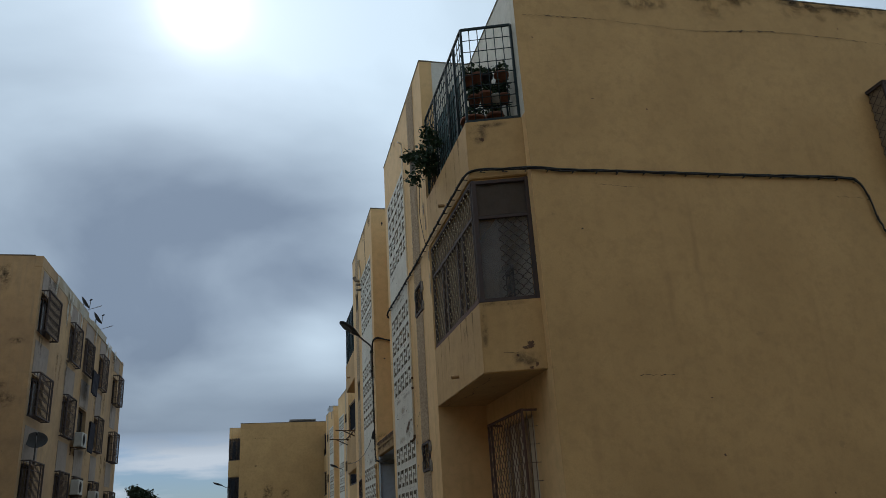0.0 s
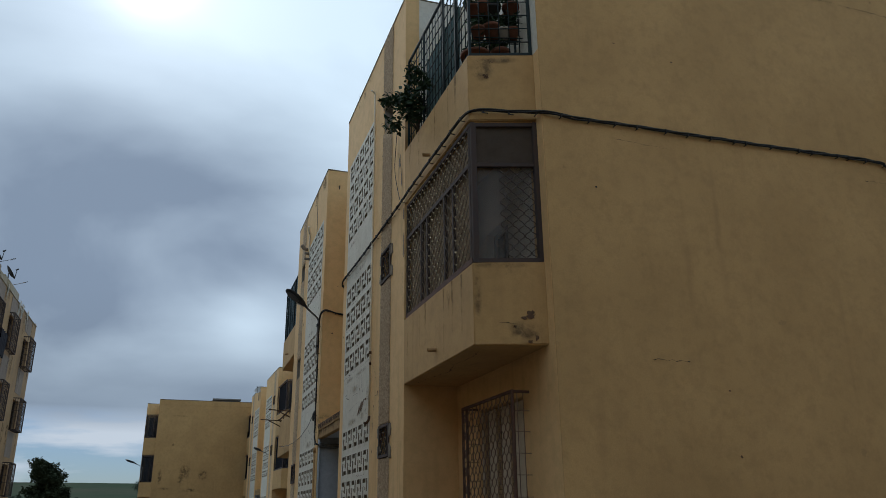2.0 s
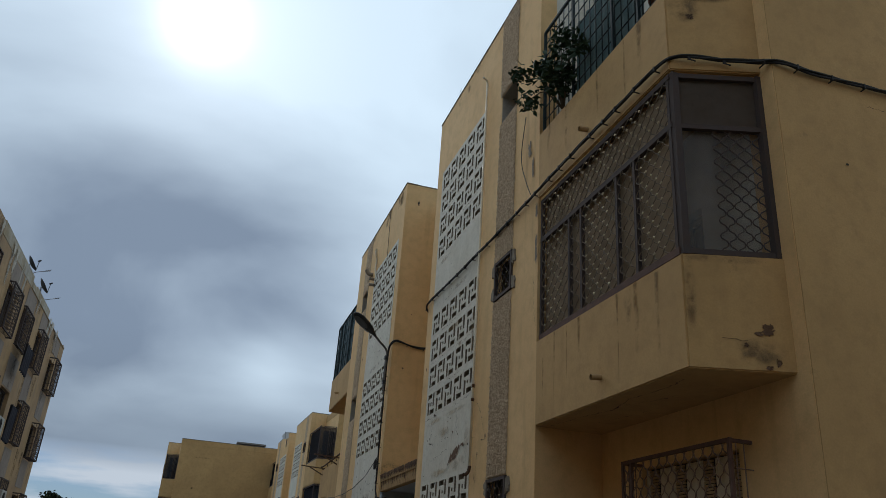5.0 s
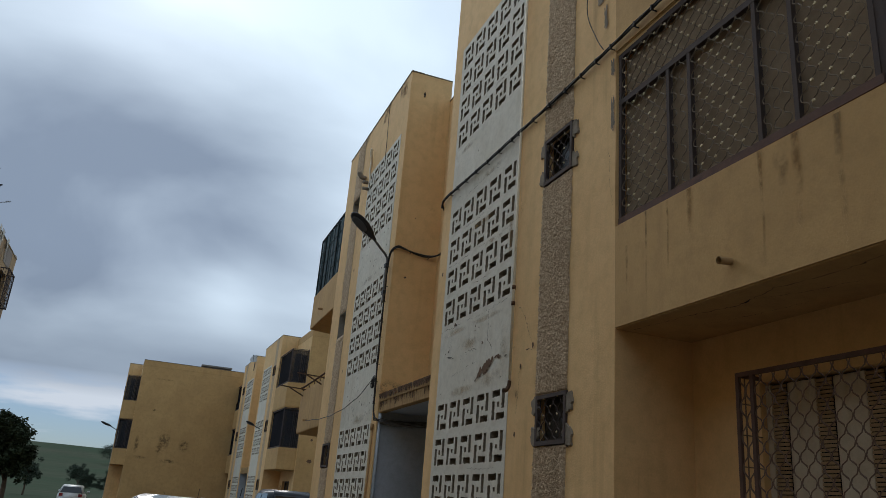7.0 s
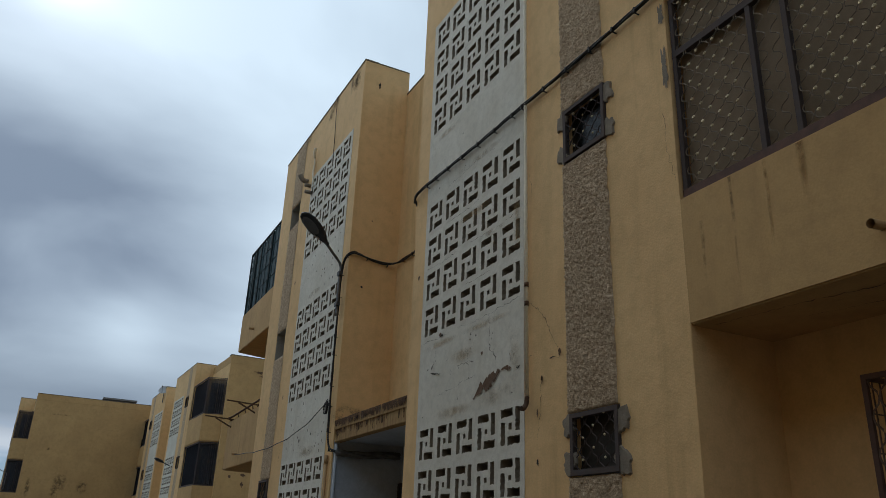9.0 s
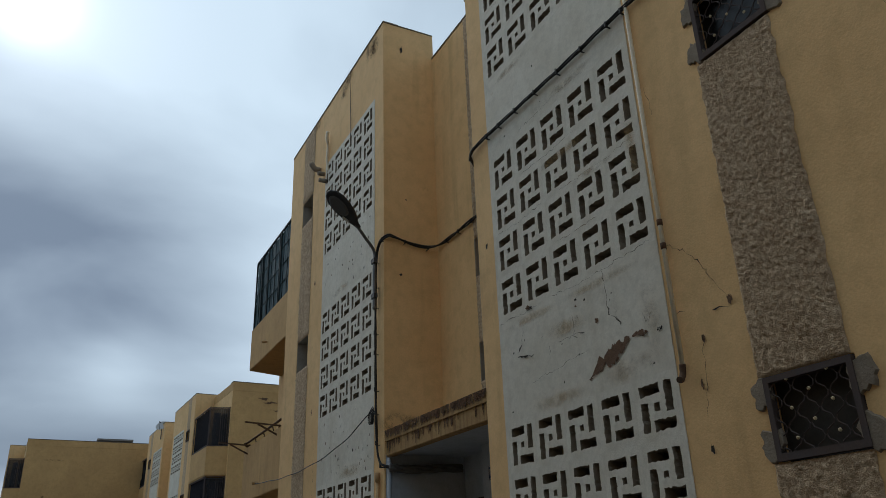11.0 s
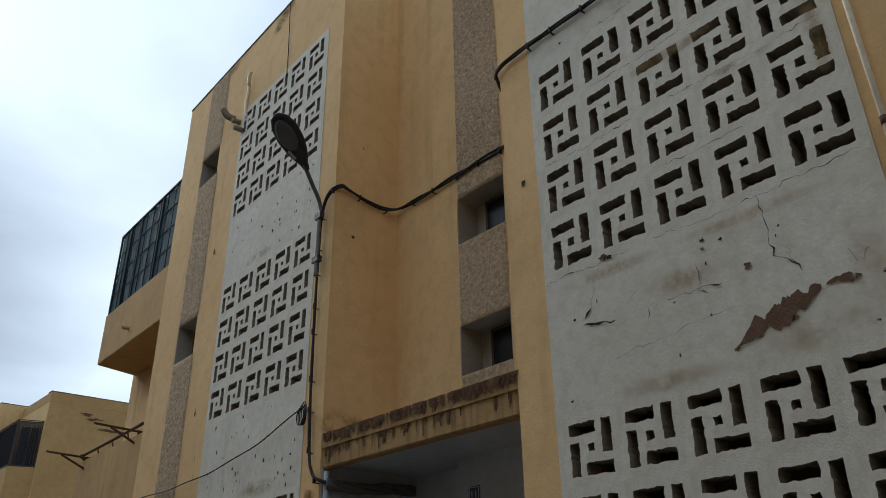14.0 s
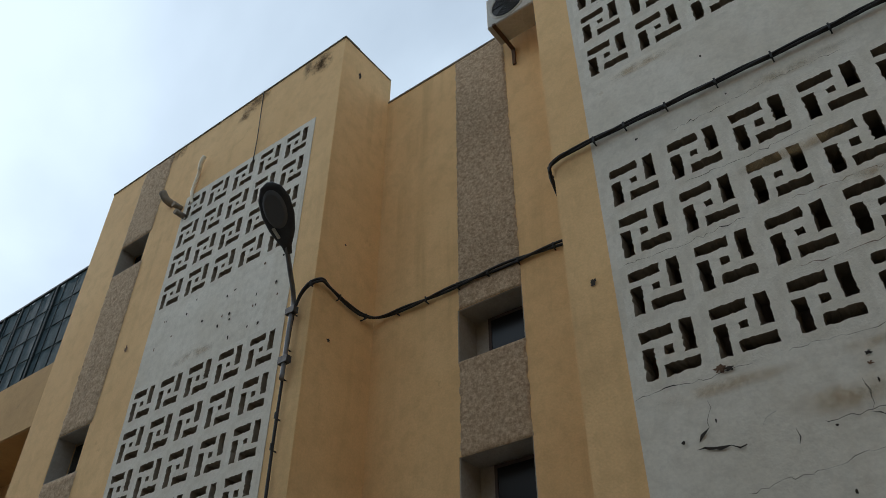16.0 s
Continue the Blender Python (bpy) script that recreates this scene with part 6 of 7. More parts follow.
for k, (pts, w) in enumerate(([[(15.40, 4.2), (15.2, 4.08), (15.09, 3.99), (14.98, 3.8), (14.85, 3.6)], 0.005], [[(15.38, 3.62), (15.25, 3.6)], 0.007], [[(15.0, 3.53), (14.82, 3.51)], 0.009], [[(13.3, 5.3), (13.28, 4.9), (13.22, 4.6)], 0.004], [[(15.13, 3.4), (15.15, 3.1), (15.2, 2.8)], 0.007], [[(15.3, 5.6), (15.27, 5.3)], 0.004],
                             [[(24.0, 4.1), (23.95, 3.4), (24.0, 3.0)], 0.004])):
    part("crack", crack(WALL_FACE, pts, w * 0.65, 90 + k), CRACK, block_near)
for k, (pts, w) in enumerate(([[(3.9, 9.17), (4.6, 9.2), (5.3, 9.21)], 0.009], [[(5.3, 9.21), (6.2, 9.17), (6.9, 9.14)], 0.004], [[(6.9, 9.14), (7.6, 9.2)], 0.012], [[(7.6, 9.2), (8.2, 9.26), (8.6, 9.28)], 0.016], [[(8.6, 9.28), (9.6, 9.27), (10.9, 9.22)], 0.006], [[(5.05, 3.3), (5.6, 3.29)], 0.006], [[(4.8, 6.2), (5.6, 6.17)], 0.004], [[(9.0, 6.15), (9.5, 6.14)], 0.005])):
    part("crack", crack(GABLE_FACE, pts, w * 0.85, 110 + k), CRACK, block_near)
part("peeled_patch", peel(PANEL_FACE, ((16.42, 3.37, 0.006), (16.36, 3.40, 0.02), (16.31, 3.435, 0.045), (16.2, 3.47, 0.05), (16.1, 3.485, 0.07), (16.0, 3.53, 0.06), (15.93, 3.555, 0.032), (15.875, 3.572, 0.010)), 3.0), PATCH, block_near, "brown render where white paint has peeled")
part("peeled_patch", peel(PANEL_FACE, ((15.85, 3.572, 0.006), (15.79, 3.585, 0.02), (15.72, 3.572, 0.024), (15.66, 3.562, 0.006)), 8.0), PATCH, block_near, "brown render where white paint has peeled")
for k, (y, z, r) in enumerate(((17.29, 4.262, 0.03), (17.24, 4.25, 0.018), (16.263, 3.825, 0.022), (15.53, 3.55, 0.022), (16.42, 3.355, 0.016), (16.52, 4.10, 0.014), (16.53, 4.04, 0.012), (16.40, 4.06, 0.012), (16.05, 3.44, 0.016))):
    part("peeled_patch", blotch(PANEL_FACE, (y, z), r * 1.2, r * 0.8, k * 2.3, 0.9, 0, 24), CRACK if k % 2 else PATCH, block_near)
for k, (z, y0, y1) in enumerate(((5.225, 15.5, 16.6), (5.225, 16.9, 17.75), (4.74, 16.1, 16.7), (5.71, 16.3, 17.2), (7.68, 15.6, 16.4), (8.165, 16.8, 17.6), (2.255, 15.7, 16.5), (1.77, 16.6, 17.5))):
    part("crack", crack(PANEL_FACE, [(y0, z + 0.01), ((y0 + y1) / 2, z - 0.012), (y1, z + 0.008)], 0.003, 400 + k), CRACK if k % 2 else PATCH, block_near)
rnd = random.Random(9)
for k in range(13):
    part("paint_chip", blotch(PANEL_FACE, (rnd.uniform(15.55, 17.7), rnd.choice((rnd.uniform(3.25, 4.2), rnd.uniform(3.3, 4.25), rnd.uniform(6.25, 7.1)))), rnd.uniform(0.004, 0.013), rnd.uniform(0.005, 0.018), k, 0.6, 0, 10), CRACK, block_near)
for k in range(64):
    part("paint_chip", blotch(PANEL_FACE, (rnd.uniform(21.4, 23.6), rnd.choice((rnd.uniform(3.25, 4.2), rnd.uniform(3.25, 3.8), rnd.uniform(6.25, 7.1)))), rnd.uniform(0.005, 0.02), rnd.uniform(0.008, 0.03), k + 50, 0.6, 0, 10), CRACK if k % 3 else PATCH, block_near)
for c, a, b, m in (((15.12, 3.36), 0.015, 0.03, PATCH), ((14.83, 3.56), 0.02, 0.03, PATCH), ((15.2, 3.05), 0.01, 0.04, PATCH), ((13.5, 7.3), 0.05, 0.10, CEMENT), ((13.38, 6.95), 0.03, 0.12, CEMENT), ((13.24, 5.7), 0.03, 0.16, CEMENT), ((13.24, 6.25), 0.03, 0.08, CEMENT), ((15.2, 2.6), 0.015, 0.03, CRACK), ((18.0, 5.2), 0.02, 0.03, CRACK), ((24.2, 6.9), 0.025, 0.05, PATCH), ((24.15, 4.5), 0.02, 0.05, PATCH)):
    part("worn_patch", blotch(WALL_FACE, c, a, b, c[0], 0.8), m, block_near)
for c, a, b, m in (((3.2, 5.95), 0.02, 0.02, CRACK), ((3.25, 10.0), 0.02, 0.06, CRACK), ((3.3, 7.2), 0.012, 0.012, CRACK)):
    part("worn_patch", blotch(SIDE_FACE, c, a, b, c[0] * 3, 0.6), m, block_near)
for k in range(13):
    part("worn_patch", blotch(GABLE_FACE, (rnd.uniform(4.0, 10.5), rnd.uniform(1.5, 9.8)), rnd.uniform(0.006, 0.022), rnd.uniform(0.005, 0.018), k + 9, 0.7, 0, 12), rnd.choice((CRACK, PATCH)), block_near)


CANOPY_FACE = lambda u, v, w: (FRONT + 0.0165 + w, u, v)
LIP_FACE = lambda u, v, w: (FRONT + 0.0005 + w, u, v)
for k in range(150):
    wide = rnd.uniform(0.012, 0.06)
    part("run_off", run_down(lambda u, v, w: LIP_FACE(u, v, w - 0.0001 * k), rnd.uniform(18.22, 20.88), 3.66, rnd.uniform(0.06, 0.138), wide, k + 0.7), RUN_OFF if k % 7 else RUST_RUN, block_near)
for k in range(60):
    wide = rnd.uniform(0.010, 0.03)
    part("run_off", run_down(lambda u, v, w: CANOPY_FACE(u, v, w - 0.0001 * k), rnd.uniform(18.22, 20.88), 3.519, rnd.uniform(0.03, 0.17), wide, k + 0.2), RUN_OFF if k % 4 else RUST_RUN, block_near)
SOFFIT_FACE = lambda u, v, w: (v, u, 3.4345 + w)
for k, (pts, w) in enumerate(([[(13.1, 3.06), (12.4, 3.12), (11.9, 3.22), (11.4, 3.10), (10.9, 3.16), (10.5, 3.12)], 0.006], [[(11.7, 3.18), (11.3, 3.35), (10.9, 3.42)], 0.004], [[(12.6, 3.4), (12.1, 3.5), (11.5, 3.55)], 0.003])):
    part("crack", crack(SOFFIT_FACE, pts, w, 330 + k), CRACK, block_near)
for k, (u, v, a, b) in enumerate(((3.2, 3.72, 0.4, 0.2), (3.1, 3.72, 0.22, 0.26), (3.35, 3.78, 0.4, 0.13), (3.2, 3.7, 0.25, 0.1), (3.6, 3.75, 0.2, 0.12))):
    part("water_stain", smear(SIDE_FACE, (u, v), a, b, k + 7.7), SOOT, block_near)
PARAPET_FACE = lambda u, v, w: (FRONT + 0.0066 * (BAL_END - u) - 0.0035 + w, u, v)
for k, (y, top, drop, wide, m) in enumerate(((12.39, 4.44, 0.30, 0.018, RUST_RUN), (12.1, 4.44, 0.2, 0.03, RUST_RUN), (11.29, 4.44, 0.42, 0.022, RUST_RUN), (10.95, 4.44, 0.34, 0.04, RUST_RUN), (11.1, 4.42, 0.2, 0.06, STAIN), (12.7, 4.44, 0.4, 0.015, STAIN), (10.6, 4.42, 0.45, 0.03, STAIN), (13.0, 4.2, 0.3, 0.02, STAIN),
                                            (11.6, 7.36, 0.3, 0.03, STAIN), (12.4, 7.36, 0.35, 0.04, STAIN), (10.7, 7.36, 0.3, 0.05, STAIN), (11.0, 7.34, 0.5, 0.02, STAIN), (12.9, 7.36, 0.22, 0.05, STAIN))):
    part("water_stain", run_down(PARAPET_FACE, y, top, min(0.95, drop * 2.2), wide * 1.3, k + 0.3), m, block_near)


def angled_face(u, v, w):
    """On the angled balcony end: u from the front corner to the wall."""
    a, b = Vector((C[0], C[1], 0)), Vector((BACK + 0.01, GABLE - 0.005, 0))
    d = (b - a).normalized()
    n = Vector((d.y, -d.x, 0))
    return a + d * u + n * (0.004 - w) + Vector((0, 0, v))


for c, a, b, m in (((0.68, 3.79), 0.055, 0.045, PATCH), ((0.60, 3.76), 0.04, 0.018, PATCH), ((0.66, 3.47), 0.035, 0.015, PATCH), ((0.74, 3.52), 0.02, 0.035, PATCH), ((0.48, 3.66), 0.022, 0.018, PATCH), ((0.24, 7.05), 0.04, 0.03, PATCH)):
    part("worn_patch", blotch(angled_face, c, a, b, c[0] * 7, 0.8), m, block_near)
for k, (c, a, b) in enumerate((((0.18, 7.15), 0.2, 0.2), ((0.4, 7.3), 0.3, 0.07), ((0.35, 4.42), 0.4, 0.05), ((0.05, 4.1), 0.06, 0.4), ((0.6, 3.6), 0.25, 0.15))):
    part("water_stain", smear(angled_face, c, a, b, k), SOOT, block_near)
part("crack", crack(angled_face, [(0.3, 3.72), (0.5, 3.7)], 0.006, 200), CRACK, block_near)

LEFT_FACE = lambda u, v, w: (-7.5 + 0.016 - w, u, v)
NORTH_FACE = lambda u, v, w: (u, 27 - 0.006 + w, v)
left_block = bpy.data.objects["residential_block"]
for k in range(30):
    drop = rnd.uniform(0.5, 1.6)
    part("water_stain", run_down(LEFT_FACE, rnd.uniform(27.2, 43), rnd.choice((10.5, 8.3, 5.5)), drop * 1.3, rnd.uniform(0.1, 0.4), k + 0.2), SOOT, left_block)
for k, (u, v, a, b) in enumerate(((-8.6, 10.2, 0.25, 0.6), (-9.3, 10.3, 0.9, 0.4), (-8.2, 6.1, 0.5, 0.35), (-8.4, 6.6, 0.35, 0.2), (-9.4, 5.9, 0.6, 0.3), (-8.0, 8.0, 0.3, 0.15), (-10, 7.8, 0.5, 0.15), (-8.5, 4.3, 0.3, 0.3))):
    part("water_stain", smear(NORTH_FACE, (u, v), a, b, k + 0.4), SOOT, left_block)
# weathering along the tops of the walls and under the pierced panels
for k in range(18):
    part("water_stain", smear(GABLE_FACE, (rnd.uniform(4.2, 11), rnd.uniform(9.55, 9.95)), rnd.uniform(0.15, 0.5), rnd.uniform(0.06, 0.22), k + 3.3), STAIN_SOFT if k % 3 else STAIN, block_near)
for k in range(14):
    y = rnd.choice((rnd.uniform(13.4, 18.0), rnd.uniform(21.2, 25.6)))
    part("water_stain", smear(WALL_FACE, (y, 10.4 - 0.1 * (k % 3)), rnd.uniform(0.08, 0.3), rnd.uniform(0.08, 0.3), k + 5.1), SOOT if k % 2 else STAIN, block_near)
for k, (y, z, a, b) in enumerate(((15.9, 3.33, 0.45, 0.12), (16.9, 3.28, 0.5, 0.08), (17.3, 4.15, 0.5, 0.06), (16.2, 4.15, 0.6, 0.05), (15.6, 3.7, 0.12, 0.35), (16.5, 5.6, 0.5, 0.06), (16.1, 5.2, 0.35, 0.05), (17.3, 7.1, 0.4, 0.06), (16.4, 6.3, 0.6, 0.06), (22.2, 3.3, 0.6, 0.1), (22.8, 6.3, 0.5, 0.08), (15.55, 5.2, 0.08, 0.5), (16.7, 3.9, 0.35, 0.1))):
    part("water_stain", smear(PANEL_FACE, (y, z), a, b, k + 1.9), WASH, block_near)
# dirt under the gable coping
for k in range(12):
    part("water_stain", smear(GABLE_FACE, (rnd.uniform(4.3, 13), rnd.uniform(9.86, 9.97)), rnd.uniform(0.3, 0.7), rnd.uniform(0.05, 0.14), k + 8.8), SOOT, block_near)
# stains on the gables of the farther blocks
for (u, v, a, b) in ((6.0, 5.2, 0.35, 0.5), (5.8, 4.6, 0.25, 0.35), (6.5, 3.9, 0.5, 0.12), (4.3, 4.8, 0.14, 0.5), (4.6, 4.0, 0.4, 0.1), (5.3, 9.2, 0.5, 0.05), (7.3, 5.0, 0.3, 0.35), (5.0, 7.1, 0.1, 0.1)):
    bm = smear(lambda p, q, w: (p, GABLE_OUT - 0.014 + w, q), (u, v), a * 1.3, b * 1.3, u * 3)
    bm.transform(block_end.matrix_basis @ PLACE[block_mid].inverted())
    ob = link("worn_patch", bm, STAIN)
    ob.parent = block_end
    ob.matrix_parent_inverse = block_end.matrix_basis.inverted()
for (u, v, a, b) in ((4.6, 6.3, 0.08, 0.12), (4.4, 4.9, 0.06, 0.06), (5.0, 5.0, 0.12, 0.06), (5.0, 4.6, 0.07, 0.1), (4.4, 3.9, 0.12, 0.08), (5.5, 9.55, 0.3, 0.04), (6.3, 9.2, 0.5, 0.04), (5.2, 9.7, 0.2, 0.05)):
    bm = blotch(lambda p, q, w: (p, GABLE_OUT - 0.014 + w, q), (u, v), a, b, u * 5, 0.9)
    bm.transform(block_mid.matrix_basis @ PLACE[block_mid].inverted())
    ob = link("worn_patch", bm, PATCH)
    ob.parent = block_mid
    ob.matrix_parent_inverse = block_mid.matrix_basis.inverted()

# solar heater panel lying on the end block's roof
tank = thing("roof_panel", (1.9, 64.5, 9.8), "flat grey solar panel on the end block's roof", "solar panel")
part("panel", boxes((1.9, 4.0, 64.2, 65.6, 10.16, 10.26)), ROOF_GREY, tank)
part("support", boxes((2.0, 2.1, 64.4, 65.4, 9.38, 10.16)), STEEL, tank)
part("support", boxes((3.8, 3.9, 64.4, 65.4, 9.38, 10.16)), STEEL, tank)


# ---------------------------------------------------------------- the house number


def number_plate():
    x, y, z = BACK + 0.036, 19.69, 3.0
    ob = thing("number_plate", (x, y, z), "small dark blue enamel plate with house number 11", "house number")
    part("plate", boxes((x - 0.008, x, y - 0.075, y + 0.075, z - 0.085, z + 0.085), w=0.003), PLATE_BLUE, ob)
    bm = bmesh.new()
    plate(bm, y - 0.066, y + 0.066, z - 0.076, z + 0.076, [(y - 0.059, y + 0.059, z - 0.069, z + 0.069)], 0.002, lambda u, v, w: (x - 0.0105 + w, u, v))
    part("border", bm, PLATE_WHITE, ob)
    for dy in (0.026, -0.026):
        txt = bpy.data.curves.new("digit", "FONT")
        txt.body, txt.size, txt.extrude, txt.align_x, txt.align_y = "1", 0.11, 0.001, "CENTER", "CENTER"
        tmp = new("digit", txt)
        dep = bpy.context.evaluated_depsgraph_get()
        me = bpy.data.meshes.new_from_object(tmp.evaluated_get(dep))
        bpy.data.objects.remove(tmp)
        me.materials.clear()
        me.materials.append(PLATE_WHITE)
        link_mesh("digit", me, ob, "", pose(x - 0.0105, y + dy, z, 90, 0, -90))


number_plate()

# ---------------------------------------------------------------- parked cars


def car(style, at, turn, paint, label):
    """Car body lofted from a side outline; nose towards local +y."""
    ob = thing("parked_car", (0, 0, 0), label, "car", "parked cars")
    body, cabin = {
        "hatch": ([(-1.95, 0.35), (-2.0, 0.6), (-1.95, 0.95), (1.0, 0.95), (1.75, 0.85), (1.98, 0.65), (1.98, 0.35)], [(-1.9, 0.93), (-1.7, 1.40), (-1.3, 1.50), (-0.1, 1.50), (0.35, 1.40), (1.15, 0.93)]),
        "sedan": ([(-2.2, 0.35), (-2.25, 0.65), (-2.15, 0.98), (1.0, 0.95), (1.9, 0.82), (2.2, 0.62), (2.2, 0.35)], [(-1.75, 0.95), (-1.05, 1.36), (-0.7, 1.45), (0.1, 1.44), (0.5, 1.34), (1.25, 0.93)]),
        "van": ([(-2.1, 0.35), (-2.15, 0.7), (-2.1, 1.05), (1.2, 1.05), (1.95, 0.92), (2.1, 0.65), (2.1, 0.35)], [(-2.08, 1.03), (-2.0, 1.68), (-1.8, 1.82), (0.2, 1.82), (0.55, 1.72), (1.35, 1.03)]),
    }[style]
    half_w = 0.86

    def loft(outline, w_low, w_top, z_low, z_top):
        bm = bmesh.new()
        sides = []
        for s in (-1, 1):
            sides.append([bm.verts.new((s * (w_low + (w_top - w_low) * (z - z_low) / (z_top - z_low)), y, z)) for y, z in outline])
        n = len(outline)
        for i in range(n):
            bm.faces.new((sides[0][i], sides[0][(i + 1) % n], sides[1][(i + 1) % n], sides[1][i]))
        bm.faces.new(sides[0])
        bm.faces.new(sides[1][::-1])
        bmesh.ops.recalc_face_normals(bm, faces=bm.faces)
        bmesh.ops.bevel(bm, geom=list(bm.edges), offset=0.05, segments=3, affect="EDGES", clamp_overlap=True)
        for f in bm.faces:
            f.smooth = True
        return bm

    part("body", loft(body, half_w, half_w - 0.04, 0.35, 1.0), paint, ob)
    zt = max(z for _, z in cabin)
    part("cabin", loft(cabin, half_w - 0.05, half_w - 0.24, 0.93, zt), paint, ob)
    y = [p[0] for p in cabin]
    z = [p[1] for p in cabin]
    wide = lambda zz: half_w - 0.05 - 0.19 * (zz - 0.93) / (zt - 0.93)

    def quad(pts):
        bm = bmesh.new()
        v = [bm.verts.new(p) for p in pts]
        bm.faces.new(v)
        r = bmesh.ops.extrude_face_region(bm, geom=list(bm.faces))
        nrm = (Vector(pts[1]) - Vector(pts[0])).cross(Vector(pts[2]) - Vector(pts[1])).normalized()
        bmesh.ops.translate(bm, verts=[g for g in r["geom"] if isinstance(g, bmesh.types.BMVert)], vec=nrm * 0.012)
        bmesh.ops.recalc_face_normals(bm, faces=bm.faces)
        return bm

    def slope(i, j, inset, name):
        a, b = 0.10, 0.92
        ya, za, yb, zb = y[i] + (y[j] - y[i]) * a, z[i] + (z[j] - z[i]) * a, y[i] + (y[j] - y[i]) * b, z[i] + (z[j] - z[i]) * b
        o = 0.008 * (1 if j > i else -1)
        s = -1 if name == "rear_window" else 1
        part(name, quad([(-s * (wide(za) - inset), ya + s * 0.008, za), (s * (wide(za) - inset), ya + s * 0.008, za), (s * (wide(zb) - inset), yb + s * 0.008, zb), (-s * (wide(zb) - inset), yb + s * 0.008, zb)]), CAR_GLASS, ob)

    slope(0, 1, 0.10, "rear_window")
    slope(5, 4, 0.10, "windscreen")
    z0, z1 = 0.98, zt - 0.14
    cuts = [y[0] + 0.35, (y[0] + y[5]) / 2 - 0.02, y[5] - 0.35]
    for s in (-1, 1):
        for a, b in zip(cuts, cuts[1:]):
            ta = 0.45 if a == cuts[0] else 0.06
            tb = 0.62 if b == cuts[-1] else 0.06
            pts = [(s * (wide(z0) + 0.004), a + 0.04, z0), (s * (wide(z0) + 0.004), b - 0.04, z0), (s * (wide(z1) + 0.004), b - tb, z1), (s * (wide(z1) + 0.004), a + ta, z1)]
            part("side_window", quad(pts if s > 0 else pts[::-1]), CAR_GLASS, ob)
        for wy in (body[0][0] + 0.72, body[-1][0] - 0.78):
            bm = bmesh.new()
            rot = Matrix.Rotation(radians(90), 3, "Y")
            lathe(bm, [(0.16, -0.1), (0.28, -0.11), (0.32, -0.07), (0.32, 0.07), (0.28, 0.11), (0.16, 0.1)], 22, (s * 0.80, wy, 0.32), rot)
            wheel = part("wheel", bm, RUBBER, ob)
            bm = bmesh.new()
            lathe(bm, [(0.001, 0.05), (0.12, 0.06), (0.2, 0.08), (0.2, -0.08), (0.001, -0.06)], 18, (s * 0.80, wy, 0.32), rot)
            part("rim", bm, STEEL, wheel)
        part("tail_lamp", boxes((s * 0.62 - 0.12, s * 0.62 + 0.12, body[1][0] - 0.0, body[1][0] + 0.12, 0.72, 0.92), w=0.02), TAIL_RED, ob)
        part("wing_mirror", boxes((s * 0.95 - 0.09, s * 0.95 + 0.09, y[5] - 0.42, y[5] - 0.30, 0.98, 1.12), w=0.03), paint, ob)
    part("bumper", boxes((-0.8, 0.8, body[1][0] - 0.06, body[1][0] + 0.1, 0.38, 0.6), w=0.04), paint, ob)
    bm = bmesh.new()
    tube(bm, [(0, y[3] - 0.1, z[3] - 0.01), (0, y[3] - 0.25, z[3] + 0.18)], 0.006, 5)
    part("aerial", bm, CABLE, ob)
    ob.matrix_basis = pose(at[0], at[1], ground_z(0, at[1]) + at[2], 0, 0, turn)


car("hatch", (-5.0, 70.5, 0.0), 0, CAR_WHITE, "white hatchback parked at the far end of the street")
car("sedan", (0.45, 47, 0.0), -52, CAR_SILVER, "silver saloon car parked across the street end")
car("hatch", (0.30, 24.6, 0.05), 0, CAR_WHITE, "white hatchback parked beside the building")
car("hatch", (0.62, 20.4, -0.12), 2, CAR_WHITE, "white hatchback parked beside the building")
car("van", (3.75, 35.2, 0.15), 3, CAR_DARK, "dark people carrier parked between the blocks")

# ---------------------------------------------------------------- trees


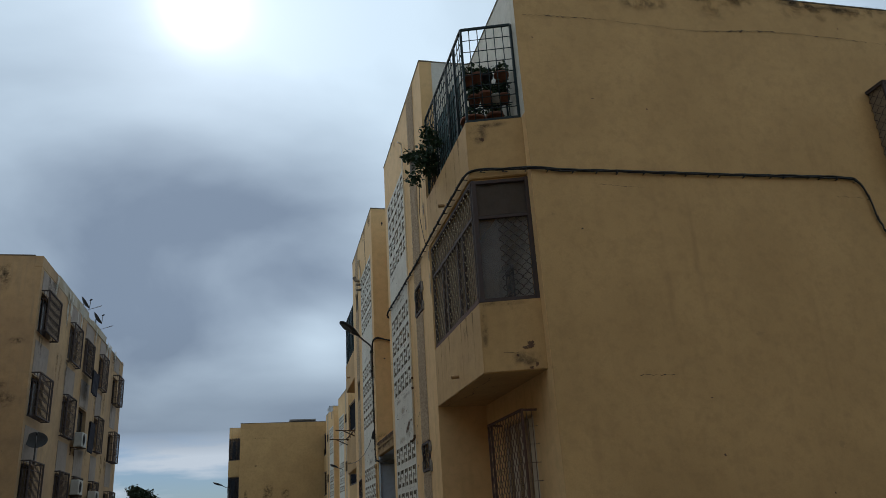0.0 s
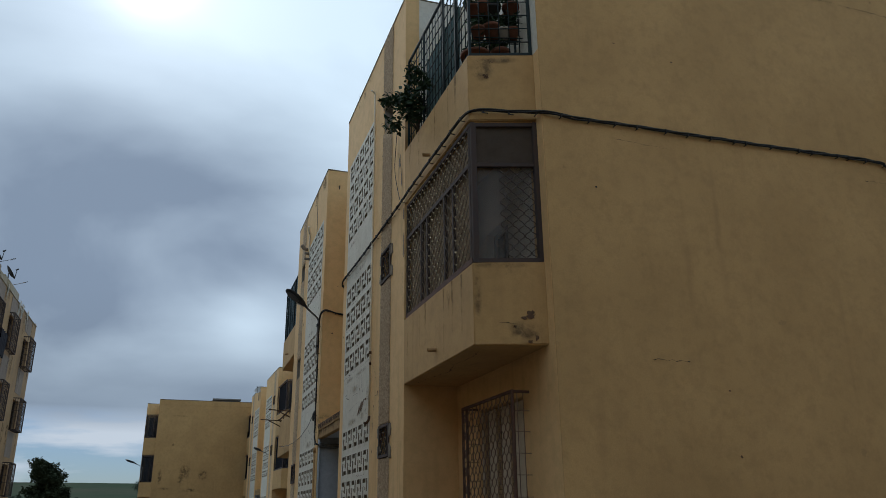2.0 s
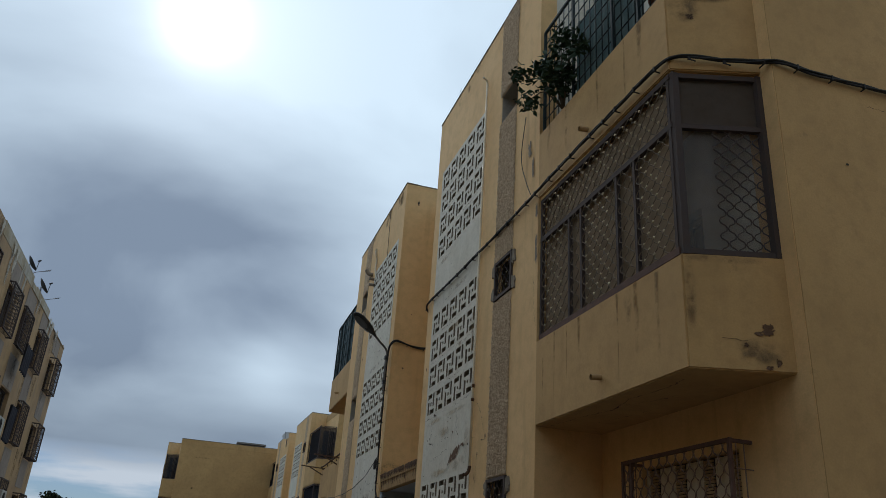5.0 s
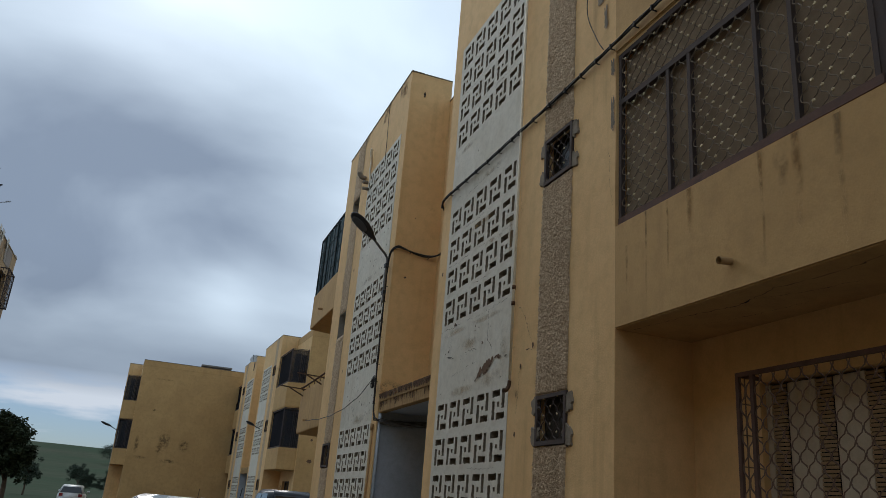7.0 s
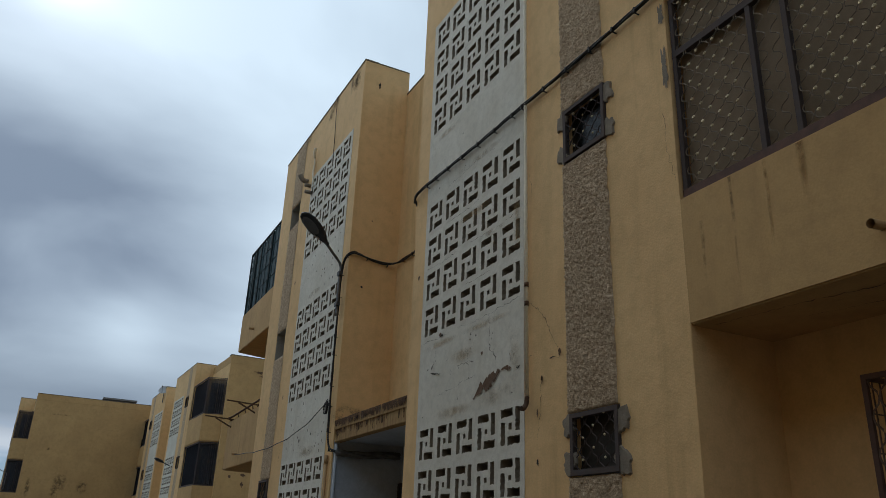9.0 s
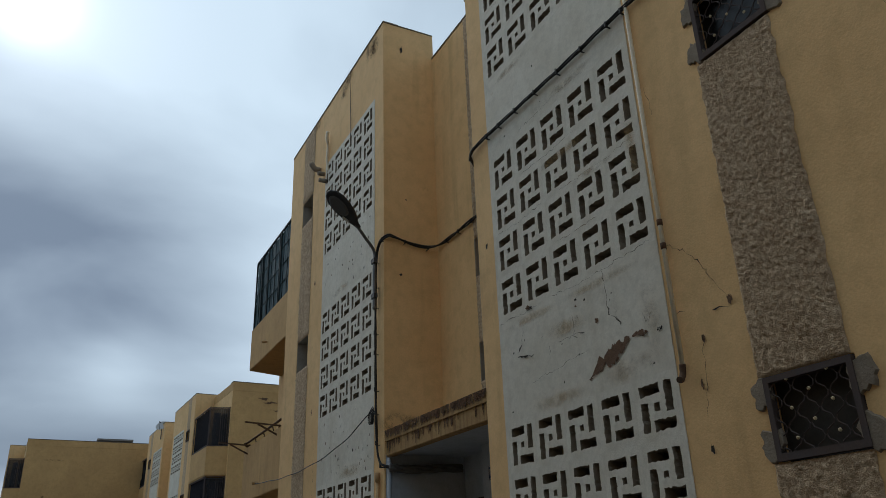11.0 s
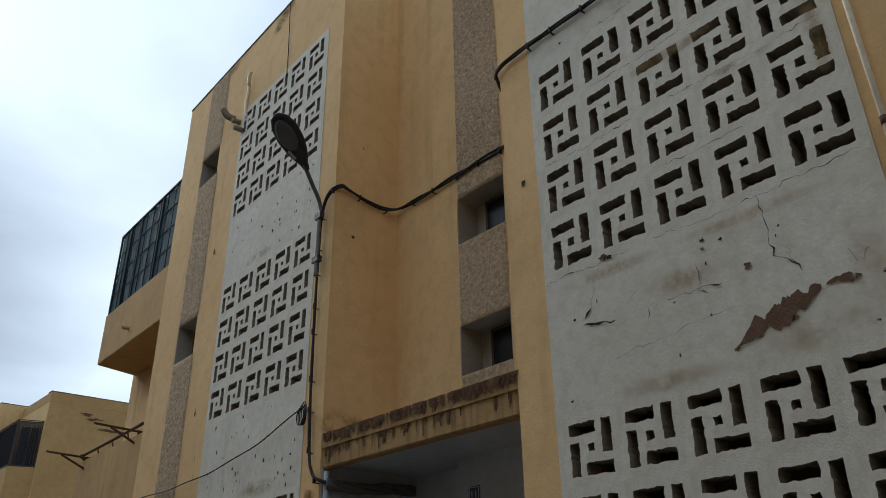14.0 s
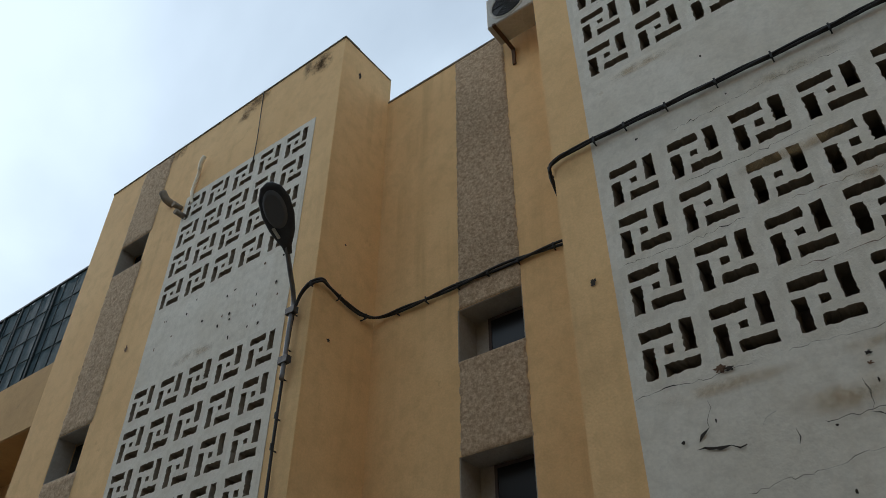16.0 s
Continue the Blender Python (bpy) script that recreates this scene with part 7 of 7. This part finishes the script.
def tree(at, height, spread, seed, label, leaf=TREE_LEAF, clumps=5):
    rnd = random.Random(seed)
    x, y = at
    z = ground_z(x, y) - 0.1
    ob = thing("tree", (x, y, z), label, "tree", "trees beyond the houses")
    bm = bmesh.new()
    tube(bm, bezier([(x, y, z), (x + 0.05, y, z + height * 0.25), (x - 0.05, y + 0.05, z + height * 0.5), (x, y, z + height * 0.8)], 4), height * 0.035, 8, r_end=height * 0.008)
    part("trunk", bm, BARK, ob)
    bm = bmesh.new()
    tips = []
    for k in range(14):
        a = rnd.uniform(0, 2 * math.pi)
        h0 = rnd.uniform(0.3, 0.7)
        r = spread * rnd.uniform(0.45, 1.0) * (1.15 - h0 * 0.7)
        tip = Vector((x + r * math.cos(a), y + r * math.sin(a), z + height * (h0 + rnd.uniform(0.1, 0.3))))
        tube(bm, [(x, y, z + height * h0), Vector((x, y, z + height * h0)).lerp(tip, 0.5) + Vector((0, 0, 0.1)), tip], height * 0.012, 5, r_end=height * 0.003)
        tips.append(tip)
    part("limb", bm, BARK, ob)
    tips.append(Vector((x, y, z + height * 0.86)))
    bm = bmesh.new()
    for t in tips:
        for _ in range(clumps):
            c = t + Vector((rnd.gauss(0, 0.22), rnd.gauss(0, 0.22), rnd.gauss(0, 0.2))) * spread
            leaf_blob(bm, c, spread * rnd.uniform(0.14, 0.30), 90, height * 0.042, rnd)
    part("crown", bm, leaf, ob)


tree((-7.3, 54), 4.7, 1.15, 3, "dark leafy tree at the end of the street", TREE_LEAF, 11)
for k, (x, y, h) in enumerate(((-13, 112, 4), (-4.5, 122, 3.4), (-7.2, 124, 3.2), (-17, 105, 4.5), (-22, 150, 5), (-11, 170, 5), (-2, 230, 6))):
    tree((x, y), h, h * 0.38, 20 + k, "dark green tree in the field", HAZED_LEAF)
tree((-3, 420), 9, 6, 40, "distant tree on the hill ridge", HAZED_LEAF)
tree((-14, 430), 8, 7, 41, "distant tree on the hill ridge", HAZED_LEAF)
# lime washed down from the worn parapet
for k, (y, drop, wide) in enumerate(((30.9, 1.3, 0.22), (31.4, 0.8, 0.25), (32.6, 1.6, 0.12), (33.3, 1.1, 0.18), (29.0, 0.7, 0.2), (38.9, 1.2, 0.3), (39.6, 0.8, 0.35), (40.8, 0.7, 0.3), (36.2, 0.6, 0.2))):
    part("lime_run", run_down(lambda u, v, w: LEFT_FACE(u, v, w - 0.03), y, 10.85 if y < 34 else 10.7, 0.5, wide, k + 0.9), WHITE_WASH, left_block)
    part("lime_run", run_down(LEFT_FACE, y, 10.55, drop, wide, k + 0.9), WHITE_WASH, left_block)
